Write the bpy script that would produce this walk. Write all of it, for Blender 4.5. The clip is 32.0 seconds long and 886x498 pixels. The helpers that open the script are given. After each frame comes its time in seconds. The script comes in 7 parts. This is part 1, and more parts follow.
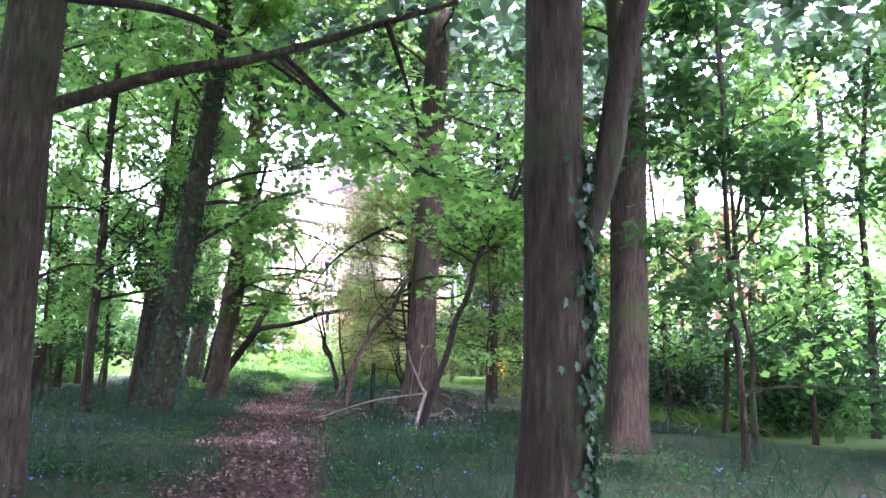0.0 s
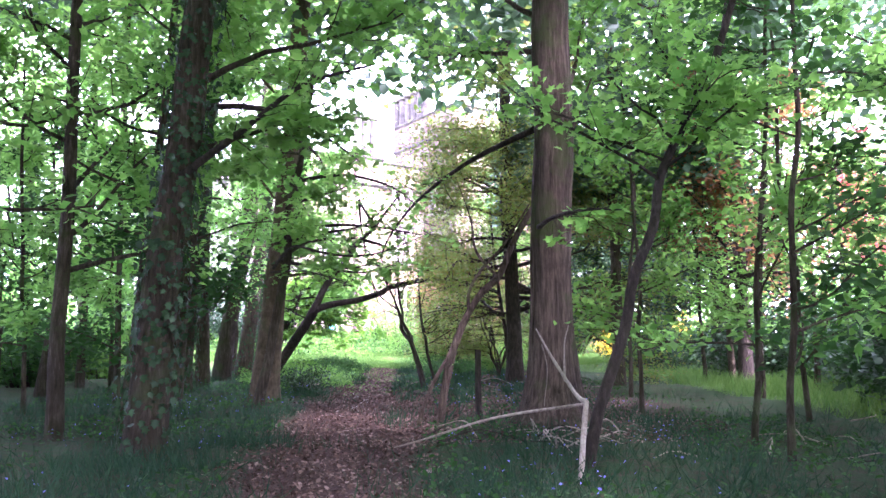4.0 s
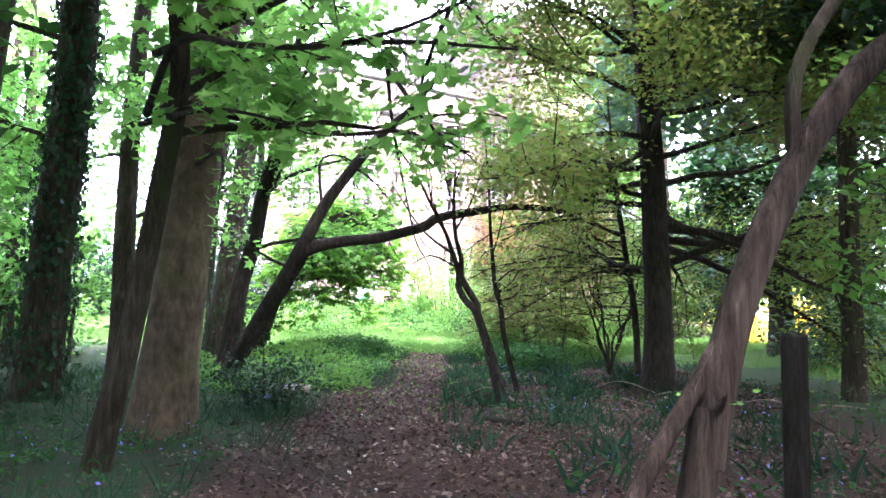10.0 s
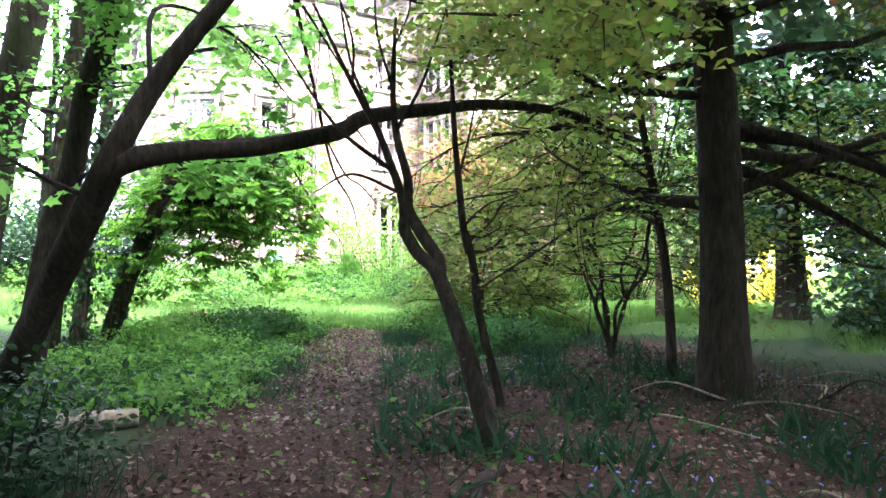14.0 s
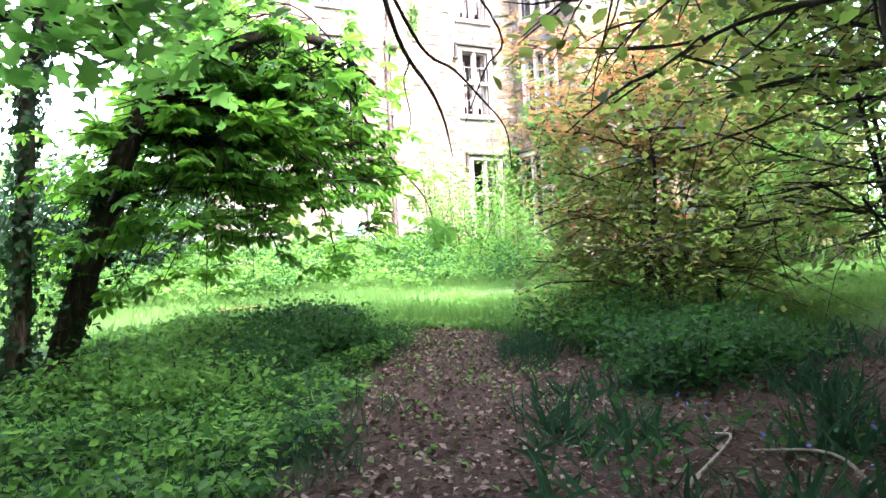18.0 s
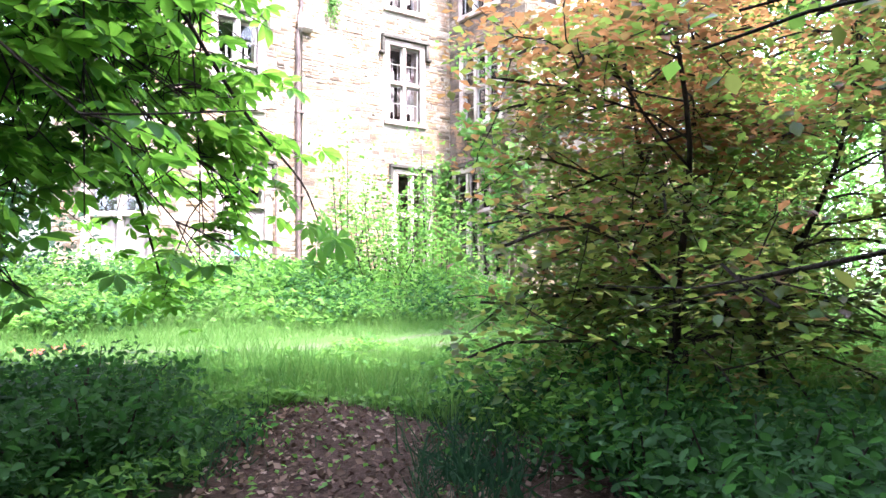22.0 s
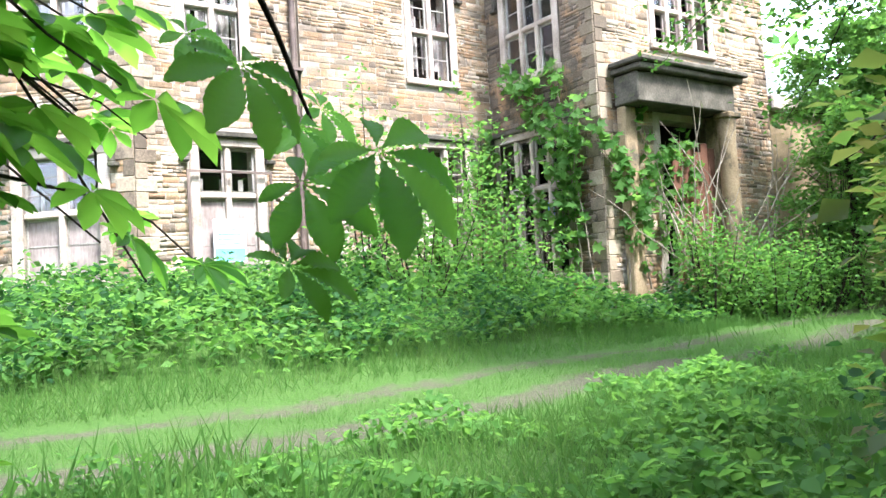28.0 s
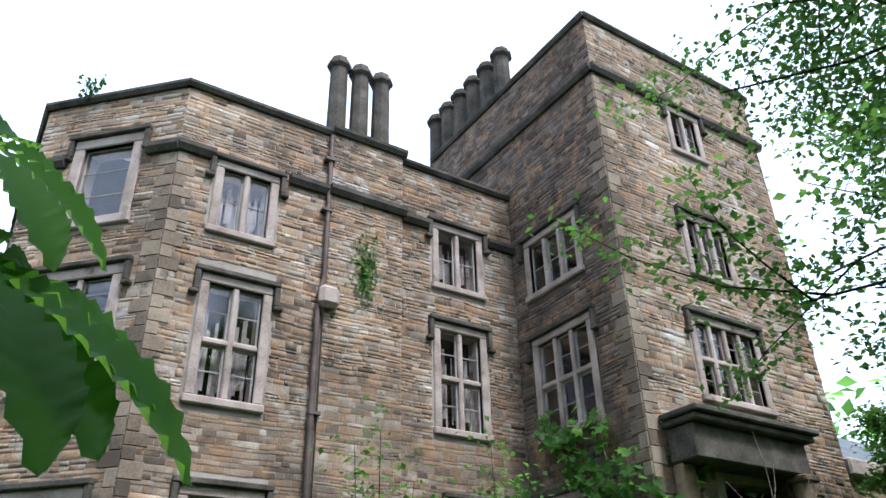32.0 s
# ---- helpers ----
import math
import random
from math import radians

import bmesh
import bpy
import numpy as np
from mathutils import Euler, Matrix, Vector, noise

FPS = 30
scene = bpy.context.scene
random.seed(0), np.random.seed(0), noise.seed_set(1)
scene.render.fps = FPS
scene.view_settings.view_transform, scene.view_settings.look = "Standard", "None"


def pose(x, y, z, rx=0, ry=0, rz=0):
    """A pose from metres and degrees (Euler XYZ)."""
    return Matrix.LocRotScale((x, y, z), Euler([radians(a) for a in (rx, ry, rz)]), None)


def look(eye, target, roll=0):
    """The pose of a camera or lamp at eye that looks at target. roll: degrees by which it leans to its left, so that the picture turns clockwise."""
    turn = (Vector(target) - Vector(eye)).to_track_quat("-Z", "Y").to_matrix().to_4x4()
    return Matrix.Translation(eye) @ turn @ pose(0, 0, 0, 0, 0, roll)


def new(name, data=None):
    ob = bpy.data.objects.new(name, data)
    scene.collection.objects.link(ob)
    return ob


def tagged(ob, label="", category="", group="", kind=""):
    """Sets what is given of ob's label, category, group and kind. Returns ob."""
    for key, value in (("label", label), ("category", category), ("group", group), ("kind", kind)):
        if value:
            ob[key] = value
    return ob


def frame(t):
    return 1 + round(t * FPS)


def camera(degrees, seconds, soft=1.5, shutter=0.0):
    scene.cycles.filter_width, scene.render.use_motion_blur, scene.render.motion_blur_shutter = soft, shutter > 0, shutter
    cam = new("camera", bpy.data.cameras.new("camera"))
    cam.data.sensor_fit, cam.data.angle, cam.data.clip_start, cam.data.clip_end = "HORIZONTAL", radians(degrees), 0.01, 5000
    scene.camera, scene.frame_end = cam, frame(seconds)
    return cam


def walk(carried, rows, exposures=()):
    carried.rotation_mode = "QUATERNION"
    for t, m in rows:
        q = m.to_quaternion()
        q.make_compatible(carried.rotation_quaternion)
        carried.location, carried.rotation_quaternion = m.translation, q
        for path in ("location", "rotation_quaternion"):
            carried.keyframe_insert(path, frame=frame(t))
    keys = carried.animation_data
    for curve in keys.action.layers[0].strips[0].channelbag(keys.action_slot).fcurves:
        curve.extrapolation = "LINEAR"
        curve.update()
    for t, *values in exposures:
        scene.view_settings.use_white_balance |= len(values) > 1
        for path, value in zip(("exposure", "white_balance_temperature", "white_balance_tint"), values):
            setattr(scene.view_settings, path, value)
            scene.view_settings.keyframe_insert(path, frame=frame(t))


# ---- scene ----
cam = camera(60.6, 32.0)
PATH = [
    (0, (-13.992, -23.146, 1.408), (-12.702, -21.647, 1.708), 1.6),
    (0.5, (-13.546, -22.385, 1.411), (-12.241, -20.886, 1.634), 1.8),
    (1, (-13.126, -21.652, 1.449), (-11.905, -20.083, 1.665), 2.2),
    (1.5, (-12.693, -20.947, 1.47), (-11.449, -19.401, 1.72), 2.4),
    (2, (-12.212, -20.085, 1.502), (-11.028, -18.497, 1.772), 1.8),
    (2.5, (-11.666, -19.291, 1.506), (-10.432, -17.732, 1.72), -1.5),
    (4.5, (-9.776, -16.122, 1.631), (-8.633, -14.498, 1.869), 0.0),
    (5, (-9.218, -15.263, 1.613), (-8.022, -13.673, 1.82), 0.3),
    (5.5, (-8.760, -14.422, 1.531), (-7.534, -12.848, 1.673), 0.6),
    (6, (-8.219, -13.562, 1.558), (-7.002, -11.983, 1.715), -0.3),
    (6.5, (-7.700, -12.755, 1.468), (-6.405, -11.235, 1.576), 0.4),
    (7, (-7.192, -11.865, 1.453), (-5.957, -10.294, 1.543), 1.0),
    (7.5, (-6.651, -11.040, 1.458), (-5.457, -9.447, 1.648), 1.0),
    (8, (-6.122, -10.225, 1.434), (-4.961, -8.604, 1.586), 0.5),
    (8.5, (-5.664, -9.502, 1.403), (-4.452, -7.924, 1.606), -0.2),
    (9, (-5.224, -8.679, 1.465), (-4.097, -7.041, 1.684), 0.3),
    (9.5, (-4.758, -7.944, 1.423), (-3.665, -6.283, 1.637), 0.7),
    (10, (-4.374, -7.296, 1.441), (-3.321, -5.605, 1.616), 0.9),
    (10.5, (-4.001, -6.707, 1.441), (-2.983, -4.990, 1.567), 0.5),
    (11, (-3.687, -6.036, 1.437), (-2.801, -4.249, 1.582), 1.1),
    (11.5, (-3.254, -5.516, 1.491), (-2.342, -3.738, 1.574), -0.1),
    (12, (-2.928, -4.830, 1.497), (-1.947, -3.090, 1.6), 0.3),
    (12.5, (-2.567, -4.173, 1.417), (-1.631, -2.410, 1.542), 0.6),
    (13, (-2.062, -3.514, 1.471), (-0.975, -1.841, 1.611), -0.1),
    (13.5, (-1.697, -2.879, 1.451), (-0.552, -1.242, 1.55), -0.0),
    (14, (-1.261, -2.247, 1.466), (-0.051, -0.656, 1.543), -0.1),
    (14.5, (-0.866, -1.695, 1.486), (0.226, -0.026, 1.639), 2.0),
    (16.5, (0.726, 1.241, 1.456), (1.816, 2.911, 1.6), 2.3),
    (17, (1.100, 1.920, 1.465), (2.189, 3.592, 1.606), 2.0),
    (17.5, (1.589, 2.714, 1.517), (2.535, 4.475, 1.58), -1.0),
    (18, (1.94, 3.266, 1.514), (2.953, 4.991, 1.518), -2.8),
    (18.5, (2.309, 3.783, 1.526), (3.386, 5.467, 1.59), -3.1),
    (19, (2.654, 4.337, 1.504), (3.777, 5.991, 1.57), -3.1),
    (19.5, (3.023, 4.832, 1.476), (4.196, 6.451, 1.523), -4.0),
    (20, (3.323, 5.265, 1.459), (4.537, 6.854, 1.466), -3.7),
    (20.5, (3.636, 5.783, 1.474), (4.893, 7.338, 1.433), -2.9),
    (21, (4.009, 6.25, 1.493), (5.267, 7.805, 1.482), -3.3),
    (21.5, (4.343, 6.694, 1.484), (5.563, 8.278, 1.537), -1.8),
    (22, (4.667, 7.213, 1.47), (5.845, 8.827, 1.554), -0.3),
    (22.5, (4.953, 7.572, 1.458), (6.032, 9.254, 1.539), -1.0),
    (23, (5.223, 8.016, 1.455), (6.195, 9.762, 1.542), -1.1),
    (23.5, (5.407, 8.542, 1.467), (6.273, 10.343, 1.548), -0.1),
    (24, (5.613, 8.992, 1.472), (6.354, 10.848, 1.547), -0.2),
    (24.5, (5.717, 9.303, 1.47), (6.334, 11.204, 1.533), -0.8),
    (25, (5.718, 9.642, 1.434), (6.486, 11.488, 1.491), -1.1),
    (25.5, (5.751, 10.053, 1.418), (6.475, 11.917, 1.441), -1.7),
    (26, (5.954, 10.555, 1.454), (6.696, 12.412, 1.461), -2.3),
    (26.5, (6.05, 11.006, 1.463), (7.022, 12.753, 1.515), -2.4),
    (28.5, (7.616, 12.462, 1.582), (8.771, 14.092, 1.681), -3.4),
    (29, (7.885, 12.819, 1.443), (9.075, 14.412, 1.657), -4.1),
    (29.5, (8.082, 13.242, 1.384), (9.402, 14.669, 1.853), -5.2),
    (30, (8.231, 13.335, 1.477), (9.595, 14.663, 2.092), -6.2),
    (30.5, (8.261, 13.446, 1.507), (9.424, 14.891, 2.255), -5.1),
    (31, (8.34, 13.477, 1.524), (9.346, 14.974, 2.387), -2.9),
    (31.5, (8.358, 13.528, 1.568), (9.32, 15.01, 2.504), -2.0),
    (32, (8.399, 13.549, 1.607), (9.35, 15.0, 2.603), -1.4),
]
walk(cam, [(t, look(eye, target, roll)) for t, eye, target, roll in PATH],
     exposures=[(0.0, 3.65, 5450, 56), (2.5, 3.55, 5450, 58), (6.0, 3.75, 5550, 46), (9.0, 3.55, 5550, 38), (12.0, 3.4, 5650, 34), (17.0, 3.05, 5880, 23), (22.0, 2.75, 5700, 25), (24.0, 2.5, 5700, 28), (26.0, 2.2, 5700, 26), (28.5, 1.8, 5850, 9), (29.5, 1.4, 5700, 8), (30.5, 0.72, 5500, 10), (32.0, 0.0, 5550, 11)])

# ---- world, sun ----
SUN = Vector((0.12, -0.8, 1.35)).normalized()
world = bpy.data.worlds.new("sky")
scene.world = world
world.use_nodes = True
wn, wl = world.node_tree.nodes, world.node_tree.links
wn.clear()
sky = wn.new("ShaderNodeTexSky")
sky.sky_type, sky.sun_disc = "NISHITA", False
sky.sun_elevation = math.asin(SUN.z)
sky.sun_rotation = math.atan2(SUN.x, SUN.y)
sky.air_density, sky.dust_density, sky.ozone_density = 1.0, 3.0, 1.0
haze = wn.new("ShaderNodeMix")
haze.data_type = "RGBA"
haze.inputs[0].default_value = 0.55
haze.inputs[7].default_value = (9.3, 9.75, 10.6, 1)
back = wn.new("ShaderNodeBackground")
back.inputs["Strength"].default_value = 0.26
wout = wn.new("ShaderNodeOutputWorld")
wl.new(sky.outputs[0], haze.inputs[6])
wl.new(haze.outputs[2], back.inputs["Color"])
wl.new(back.outputs[0], wout.inputs[0])

sun_data = bpy.data.lights.new("sun", "SUN")
sun_data.energy, sun_data.angle, sun_data.color = 5.0, radians(9), (1.0, 0.955, 0.89)
sun = new("sun", sun_data)
sun.matrix_world = look(SUN * 80, (0, 0, 0))

# ---- materials ----
def nodes_of(name):
    m = bpy.data.materials.new(name)
    m.use_nodes = True
    n, l = m.node_tree.nodes, m.node_tree.links
    n.clear()
    return m, n, l, n.new("ShaderNodeOutputMaterial")


def ramp(n, stops):
    r = n.new("ShaderNodeValToRGB")
    while len(r.color_ramp.elements) < len(stops):
        r.color_ramp.elements.new(0.5)
    for e, (p, c) in zip(r.color_ramp.elements, stops):
        e.position, e.color = p, (*c, 1)
    return r


def noise_node(n, l, scale, detail=6.0, rough=0.6, stretch=None, source="Object"):
    co = n.new("ShaderNodeTexCoord")
    tex = n.new("ShaderNodeTexNoise")
    tex.inputs["Scale"].default_value, tex.inputs["Detail"].default_value, tex.inputs["Roughness"].default_value = scale, detail, rough
    if stretch:
        mp = n.new("ShaderNodeMapping")
        mp.inputs["Scale"].default_value = stretch
        l.new(co.outputs[source], mp.inputs[0])
        l.new(mp.outputs[0], tex.inputs["Vector"])
    else:
        l.new(co.outputs[source], tex.inputs["Vector"])
    return tex


def mix_colour(n, l, a, b, factor, blend="MIX"):
    x = n.new("ShaderNodeMix")
    x.data_type, x.blend_type = "RGBA", blend
    for socket, v in ((x.inputs[6], a), (x.inputs[7], b), (x.inputs[0], factor)):
        if isinstance(v, (tuple, list)):
            socket.default_value = (*v, 1) if len(v) == 3 else v
        elif isinstance(v, (int, float)):
            socket.default_value = v
        else:
            l.new(v, socket)
    return x.outputs[2]


def surface(name, dark, mid, light, fine=30.0, coarse=1.5, rough=0.85, bump=0.3, stretch=None, dist=0.02, stain=None, island=0.0, metal=0.0, per_object=0.0, weight=0.55):
    """A matt surface with grain, larger patches, relief, and if wanted stains and variation from piece to piece."""
    m, n, l, out = nodes_of(name)
    b = n.new("ShaderNodeBsdfPrincipled")
    b.inputs["Roughness"].default_value, b.inputs["Metallic"].default_value = rough, metal
    b.inputs["Specular IOR Level"].default_value = 0.5 if rough < 0.8 else 0.12
    f = noise_node(n, l, fine, 8, 0.7, stretch)
    c = noise_node(n, l, coarse, 4, 0.6)
    r = ramp(n, [(0.28, dark), (0.5, mid), (0.74, light)])
    add = n.new("ShaderNodeMath")
    add.operation = "MULTIPLY_ADD"
    l.new(c.outputs[0], add.inputs[0])
    add.inputs[1].default_value = 1.35 - weight
    half = n.new("ShaderNodeMath")
    half.operation = "MULTIPLY_ADD"
    l.new(f.outputs[0], half.inputs[0])
    half.inputs[1].default_value, half.inputs[2].default_value = weight, -0.2
    l.new(half.outputs[0], add.inputs[2])
    value = add.outputs[0]
    if island or per_object:
        if island:
            g = n.new("ShaderNodeNewGeometry")
            rnd = g.outputs["Random Per Island"]
        else:
            rnd = n.new("ShaderNodeObjectInfo").outputs["Random"]
        sh = n.new("ShaderNodeMath")
        sh.operation = "MULTIPLY_ADD"
        l.new(rnd, sh.inputs[0])
        sh.inputs[1].default_value = island or per_object
        off = n.new("ShaderNodeMath")
        off.operation = "SUBTRACT"
        l.new(value, off.inputs[0])
        off.inputs[1].default_value = (island or per_object) / 2
        l.new(off.outputs[0], sh.inputs[2])
        value = sh.outputs[0]
    l.new(value, r.inputs[0])
    col = r.outputs[0]
    if stain:
        s = noise_node(n, l, stain[1], 5, 0.65)
        sr = ramp(n, [(stain[2], (0, 0, 0)), (stain[2] + 0.14, (1, 1, 1))])
        l.new(s.outputs[0], sr.inputs[0])
        col = mix_colour(n, l, col, stain[0], sr.outputs[0])
    l.new(col, b.inputs["Base Color"])
    bp = n.new("ShaderNodeBump")
    bp.inputs["Strength"].default_value, bp.inputs["Distance"].default_value = bump, dist
    l.new(f.outputs[0], bp.inputs["Height"])
    l.new(bp.outputs[0], b.inputs["Normal"])
    l.new(b.outputs[0], out.inputs[0])
    return m


def leaf_material(name, tones, glow, rough=0.45, share=0.45, sheen=0.22):
    """Leaves: gloss on top, light coming through, tones from leaf to leaf and over larger patches."""
    m, n, l, out = nodes_of(name)
    g = n.new("ShaderNodeNewGeometry")
    c = noise_node(n, l, 0.6, 3, 0.5)
    add = n.new("ShaderNodeMath")
    add.operation = "MULTIPLY_ADD"
    l.new(g.outputs["Random Per Island"], add.inputs[0])
    add.inputs[1].default_value = 0.7
    sc = n.new("ShaderNodeMath")
    sc.operation = "MULTIPLY_ADD"
    l.new(c.outputs[0], sc.inputs[0])
    sc.inputs[1].default_value, sc.inputs[2].default_value = 0.9, -0.3
    l.new(sc.outputs[0], add.inputs[2])
    k = len(tones) - 1
    r = ramp(n, [(i / k, t) for i, t in enumerate(tones)])
    gl = ramp(n, [(i / (len(glow) - 1), t) for i, t in enumerate(glow)])
    l.new(add.outputs[0], r.inputs[0])
    l.new(add.outputs[0], gl.inputs[0])
    b = n.new("ShaderNodeBsdfPrincipled")
    b.inputs["Roughness"].default_value = rough
    b.inputs["Specular IOR Level"].default_value = sheen
    l.new(r.outputs[0], b.inputs["Base Color"])
    t = n.new("ShaderNodeBsdfTranslucent")
    l.new(gl.outputs[0], t.inputs["Color"])
    x = n.new("ShaderNodeMixShader")
    x.inputs[0].default_value = share
    l.new(b.outputs[0], x.inputs[1])
    l.new(t.outputs[0], x.inputs[2])
    l.new(x.outputs[0], out.inputs[0])
    return m


def plain(name, colour, rough=0.6, metal=0.0):
    return surface(name, tuple(c * 0.7 for c in colour), colour, tuple(min(1, c * 1.25) for c in colour), 25, 2, rough, 0.15, metal=metal)


BARK = surface("bark_brown", (0.015, 0.0115, 0.0075), (0.048, 0.037, 0.024), (0.125, 0.098, 0.064), 20, 1.6, 0.92, 1.0, (1, 1, 0.16), 0.12, stain=((0.042, 0.054, 0.02), 1.5, 0.52), weight=0.95)
BARK_RIDGED = surface("bark_ridged", (0.018, 0.0125, 0.009), (0.08, 0.058, 0.041), (0.185, 0.142, 0.105), 17, 1.2, 0.92, 1.0, (1, 1, 0.1), 0.2, stain=((0.055, 0.07, 0.022), 0.9, 0.56), weight=1.0)
BARK_DARK = surface("bark_dark", (0.012, 0.01, 0.008), (0.036, 0.028, 0.022), (0.085, 0.066, 0.052), 18, 1.0, 0.9, 1.0, (1, 1, 0.25), 0.08, weight=0.9)
BARK_SMOOTH = surface("beech_bark", (0.026, 0.019, 0.0115), (0.082, 0.059, 0.035), (0.16, 0.12, 0.075), 11, 1.1, 0.9, 0.5, (1, 1, 0.5), 0.03, stain=((0.05, 0.06, 0.025), 1.3, 0.56), weight=0.7)
BARK_PALE = surface("dead_wood", (0.1, 0.08, 0.06), (0.24, 0.2, 0.155), (0.4, 0.35, 0.29), 22, 2.0, 0.8, 0.7, (1, 1, 0.3), 0.03, weight=0.8)
SYCAMORE = leaf_material("sycamore_leaf", [(0.024, 0.06, 0.018), (0.04, 0.098, 0.026), (0.06, 0.142, 0.036), (0.085, 0.185, 0.046)], [(0.13, 0.35, 0.055), (0.24, 0.51, 0.09), (0.34, 0.62, 0.13)], share=0.58, sheen=0.15)
CHESTNUT = leaf_material("chestnut_leaf", [(0.02, 0.062, 0.014), (0.036, 0.104, 0.02), (0.06, 0.155, 0.028)], [(0.14, 0.38, 0.032), (0.28, 0.55, 0.055)], 0.5, 0.5, 0.08)
IVY = leaf_material("ivy_leaf", [(0.008, 0.022, 0.009), (0.016, 0.042, 0.015), (0.03, 0.07, 0.024)], [(0.02, 0.07, 0.015), (0.04, 0.12, 0.025)], 0.5, 0.2)
BEECH = leaf_material("copper_beech_leaf", [(0.022, 0.05, 0.013), (0.036, 0.066, 0.016), (0.055, 0.056, 0.019), (0.03, 0.076, 0.018)], [(0.16, 0.32, 0.045), (0.23, 0.36, 0.055), (0.28, 0.27, 0.06), (0.19, 0.39, 0.055)], 0.45, 0.48, 0.15)
RUST = leaf_material("rusty_leaf", [(0.045, 0.036, 0.016), (0.08, 0.04, 0.02), (0.125, 0.05, 0.024), (0.04, 0.056, 0.018)], [(0.24, 0.2, 0.055), (0.36, 0.19, 0.065), (0.46, 0.21, 0.08), (0.22, 0.27, 0.06)], 0.45, 0.46, 0.15)
RED = leaf_material("red_leaf", [(0.2, 0.05, 0.04), (0.32, 0.08, 0.06)], [(0.6, 0.14, 0.1), (0.75, 0.26, 0.18)], 0.5, 0.5)
GRASS = leaf_material("meadow_grass_blade", [(0.03, 0.072, 0.017), (0.055, 0.12, 0.026), (0.105, 0.165, 0.046)], [(0.11, 0.26, 0.045), (0.2, 0.36, 0.075)], 0.55, 0.4, sheen=0.08)
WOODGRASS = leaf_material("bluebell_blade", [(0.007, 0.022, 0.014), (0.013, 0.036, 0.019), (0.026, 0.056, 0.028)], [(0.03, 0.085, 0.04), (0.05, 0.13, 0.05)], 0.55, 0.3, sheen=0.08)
HERB = leaf_material("herb_leaf", [(0.026, 0.07, 0.016), (0.048, 0.115, 0.024), (0.088, 0.175, 0.04)], [(0.13, 0.32, 0.045), (0.25, 0.46, 0.08)], 0.55, 0.42, sheen=0.08)
DARKHERB = leaf_material("bramble_leaf", [(0.008, 0.027, 0.0095), (0.016, 0.048, 0.015), (0.03, 0.076, 0.022)], [(0.045, 0.14, 0.026), (0.075, 0.21, 0.04)], 0.55, 0.35, sheen=0.08)
RHODO = leaf_material("rhododendron_leaf", [(0.008, 0.022, 0.01), (0.018, 0.038, 0.02), (0.045, 0.068, 0.046)], [(0.02, 0.06, 0.018), (0.04, 0.095, 0.032)], 0.6, 0.2, 0.05)
BROOM = leaf_material("broom_flower", [(0.5, 0.33, 0.01), (0.65, 0.45, 0.02), (0.2, 0.26, 0.03)], [(0.8, 0.58, 0.02), (0.9, 0.7, 0.06)], 0.6, 0.4)
LITTER = leaf_material("dead_leaf", [(0.02, 0.0125, 0.009), (0.046, 0.028, 0.02), (0.092, 0.058, 0.043), (0.175, 0.12, 0.094), (0.31, 0.245, 0.21)], [(0.08, 0.05, 0.034), (0.17, 0.11, 0.08)], 0.8, 0.12, sheen=0.08)
CANOPY = leaf_material("high_canopy_leaf", [(0.03, 0.06, 0.03), (0.05, 0.1, 0.045)], [(0.06, 0.13, 0.05), (0.1, 0.2, 0.08)], 0.5, 0.3)
BLUEBELL = leaf_material("bluebell_flower", [(0.12, 0.11, 0.4), (0.2, 0.19, 0.55)], [(0.2, 0.2, 0.6), (0.3, 0.3, 0.7)], 0.6, 0.3)

# ---- mesh tools ----
UP = np.array([0.0, 0.0, 1.0])
rng = np.random.default_rng(11)


def np_mesh(name, verts, faces, material, smooth=False):
    verts, faces = np.ascontiguousarray(verts, np.float32), np.ascontiguousarray(faces, np.int32)
    me = bpy.data.meshes.new(name)
    me.vertices.add(len(verts))
    me.vertices.foreach_set("co", verts.ravel())
    k = faces.shape[1]
    me.loops.add(faces.size)
    me.loops.foreach_set("vertex_index", faces.ravel())
    me.polygons.add(len(faces))
    me.polygons.foreach_set("loop_start", np.arange(0, faces.size, k, dtype=np.int32))
    if smooth:
        me.polygons.foreach_set("use_smooth", np.ones(len(faces), bool))
    me.update(calc_edges=True)
    me.materials.append(material)
    return me


def child(name, me, parent, label=""):
    ob = new(name, me)
    if parent is not None:
        ob.parent = parent
        ob.matrix_parent_inverse = parent.matrix_world.inverted()
    return tagged(ob, label)


def thing(name, place, label, category, group="", kind=""):
    ob = new(name)
    ob.matrix_world = pose(*place)
    bpy.context.view_layer.update()
    return tagged(ob, label, category, group, kind)


def part(name, bm, material, parent, label="", smooth=False):
    me = bpy.data.meshes.new(name)
    bm.to_mesh(me)
    bm.free()
    me.materials.append(material)
    if smooth:
        me.polygons.foreach_set("use_smooth", np.ones(len(me.polygons), bool))
    return child(name, me, parent, label)


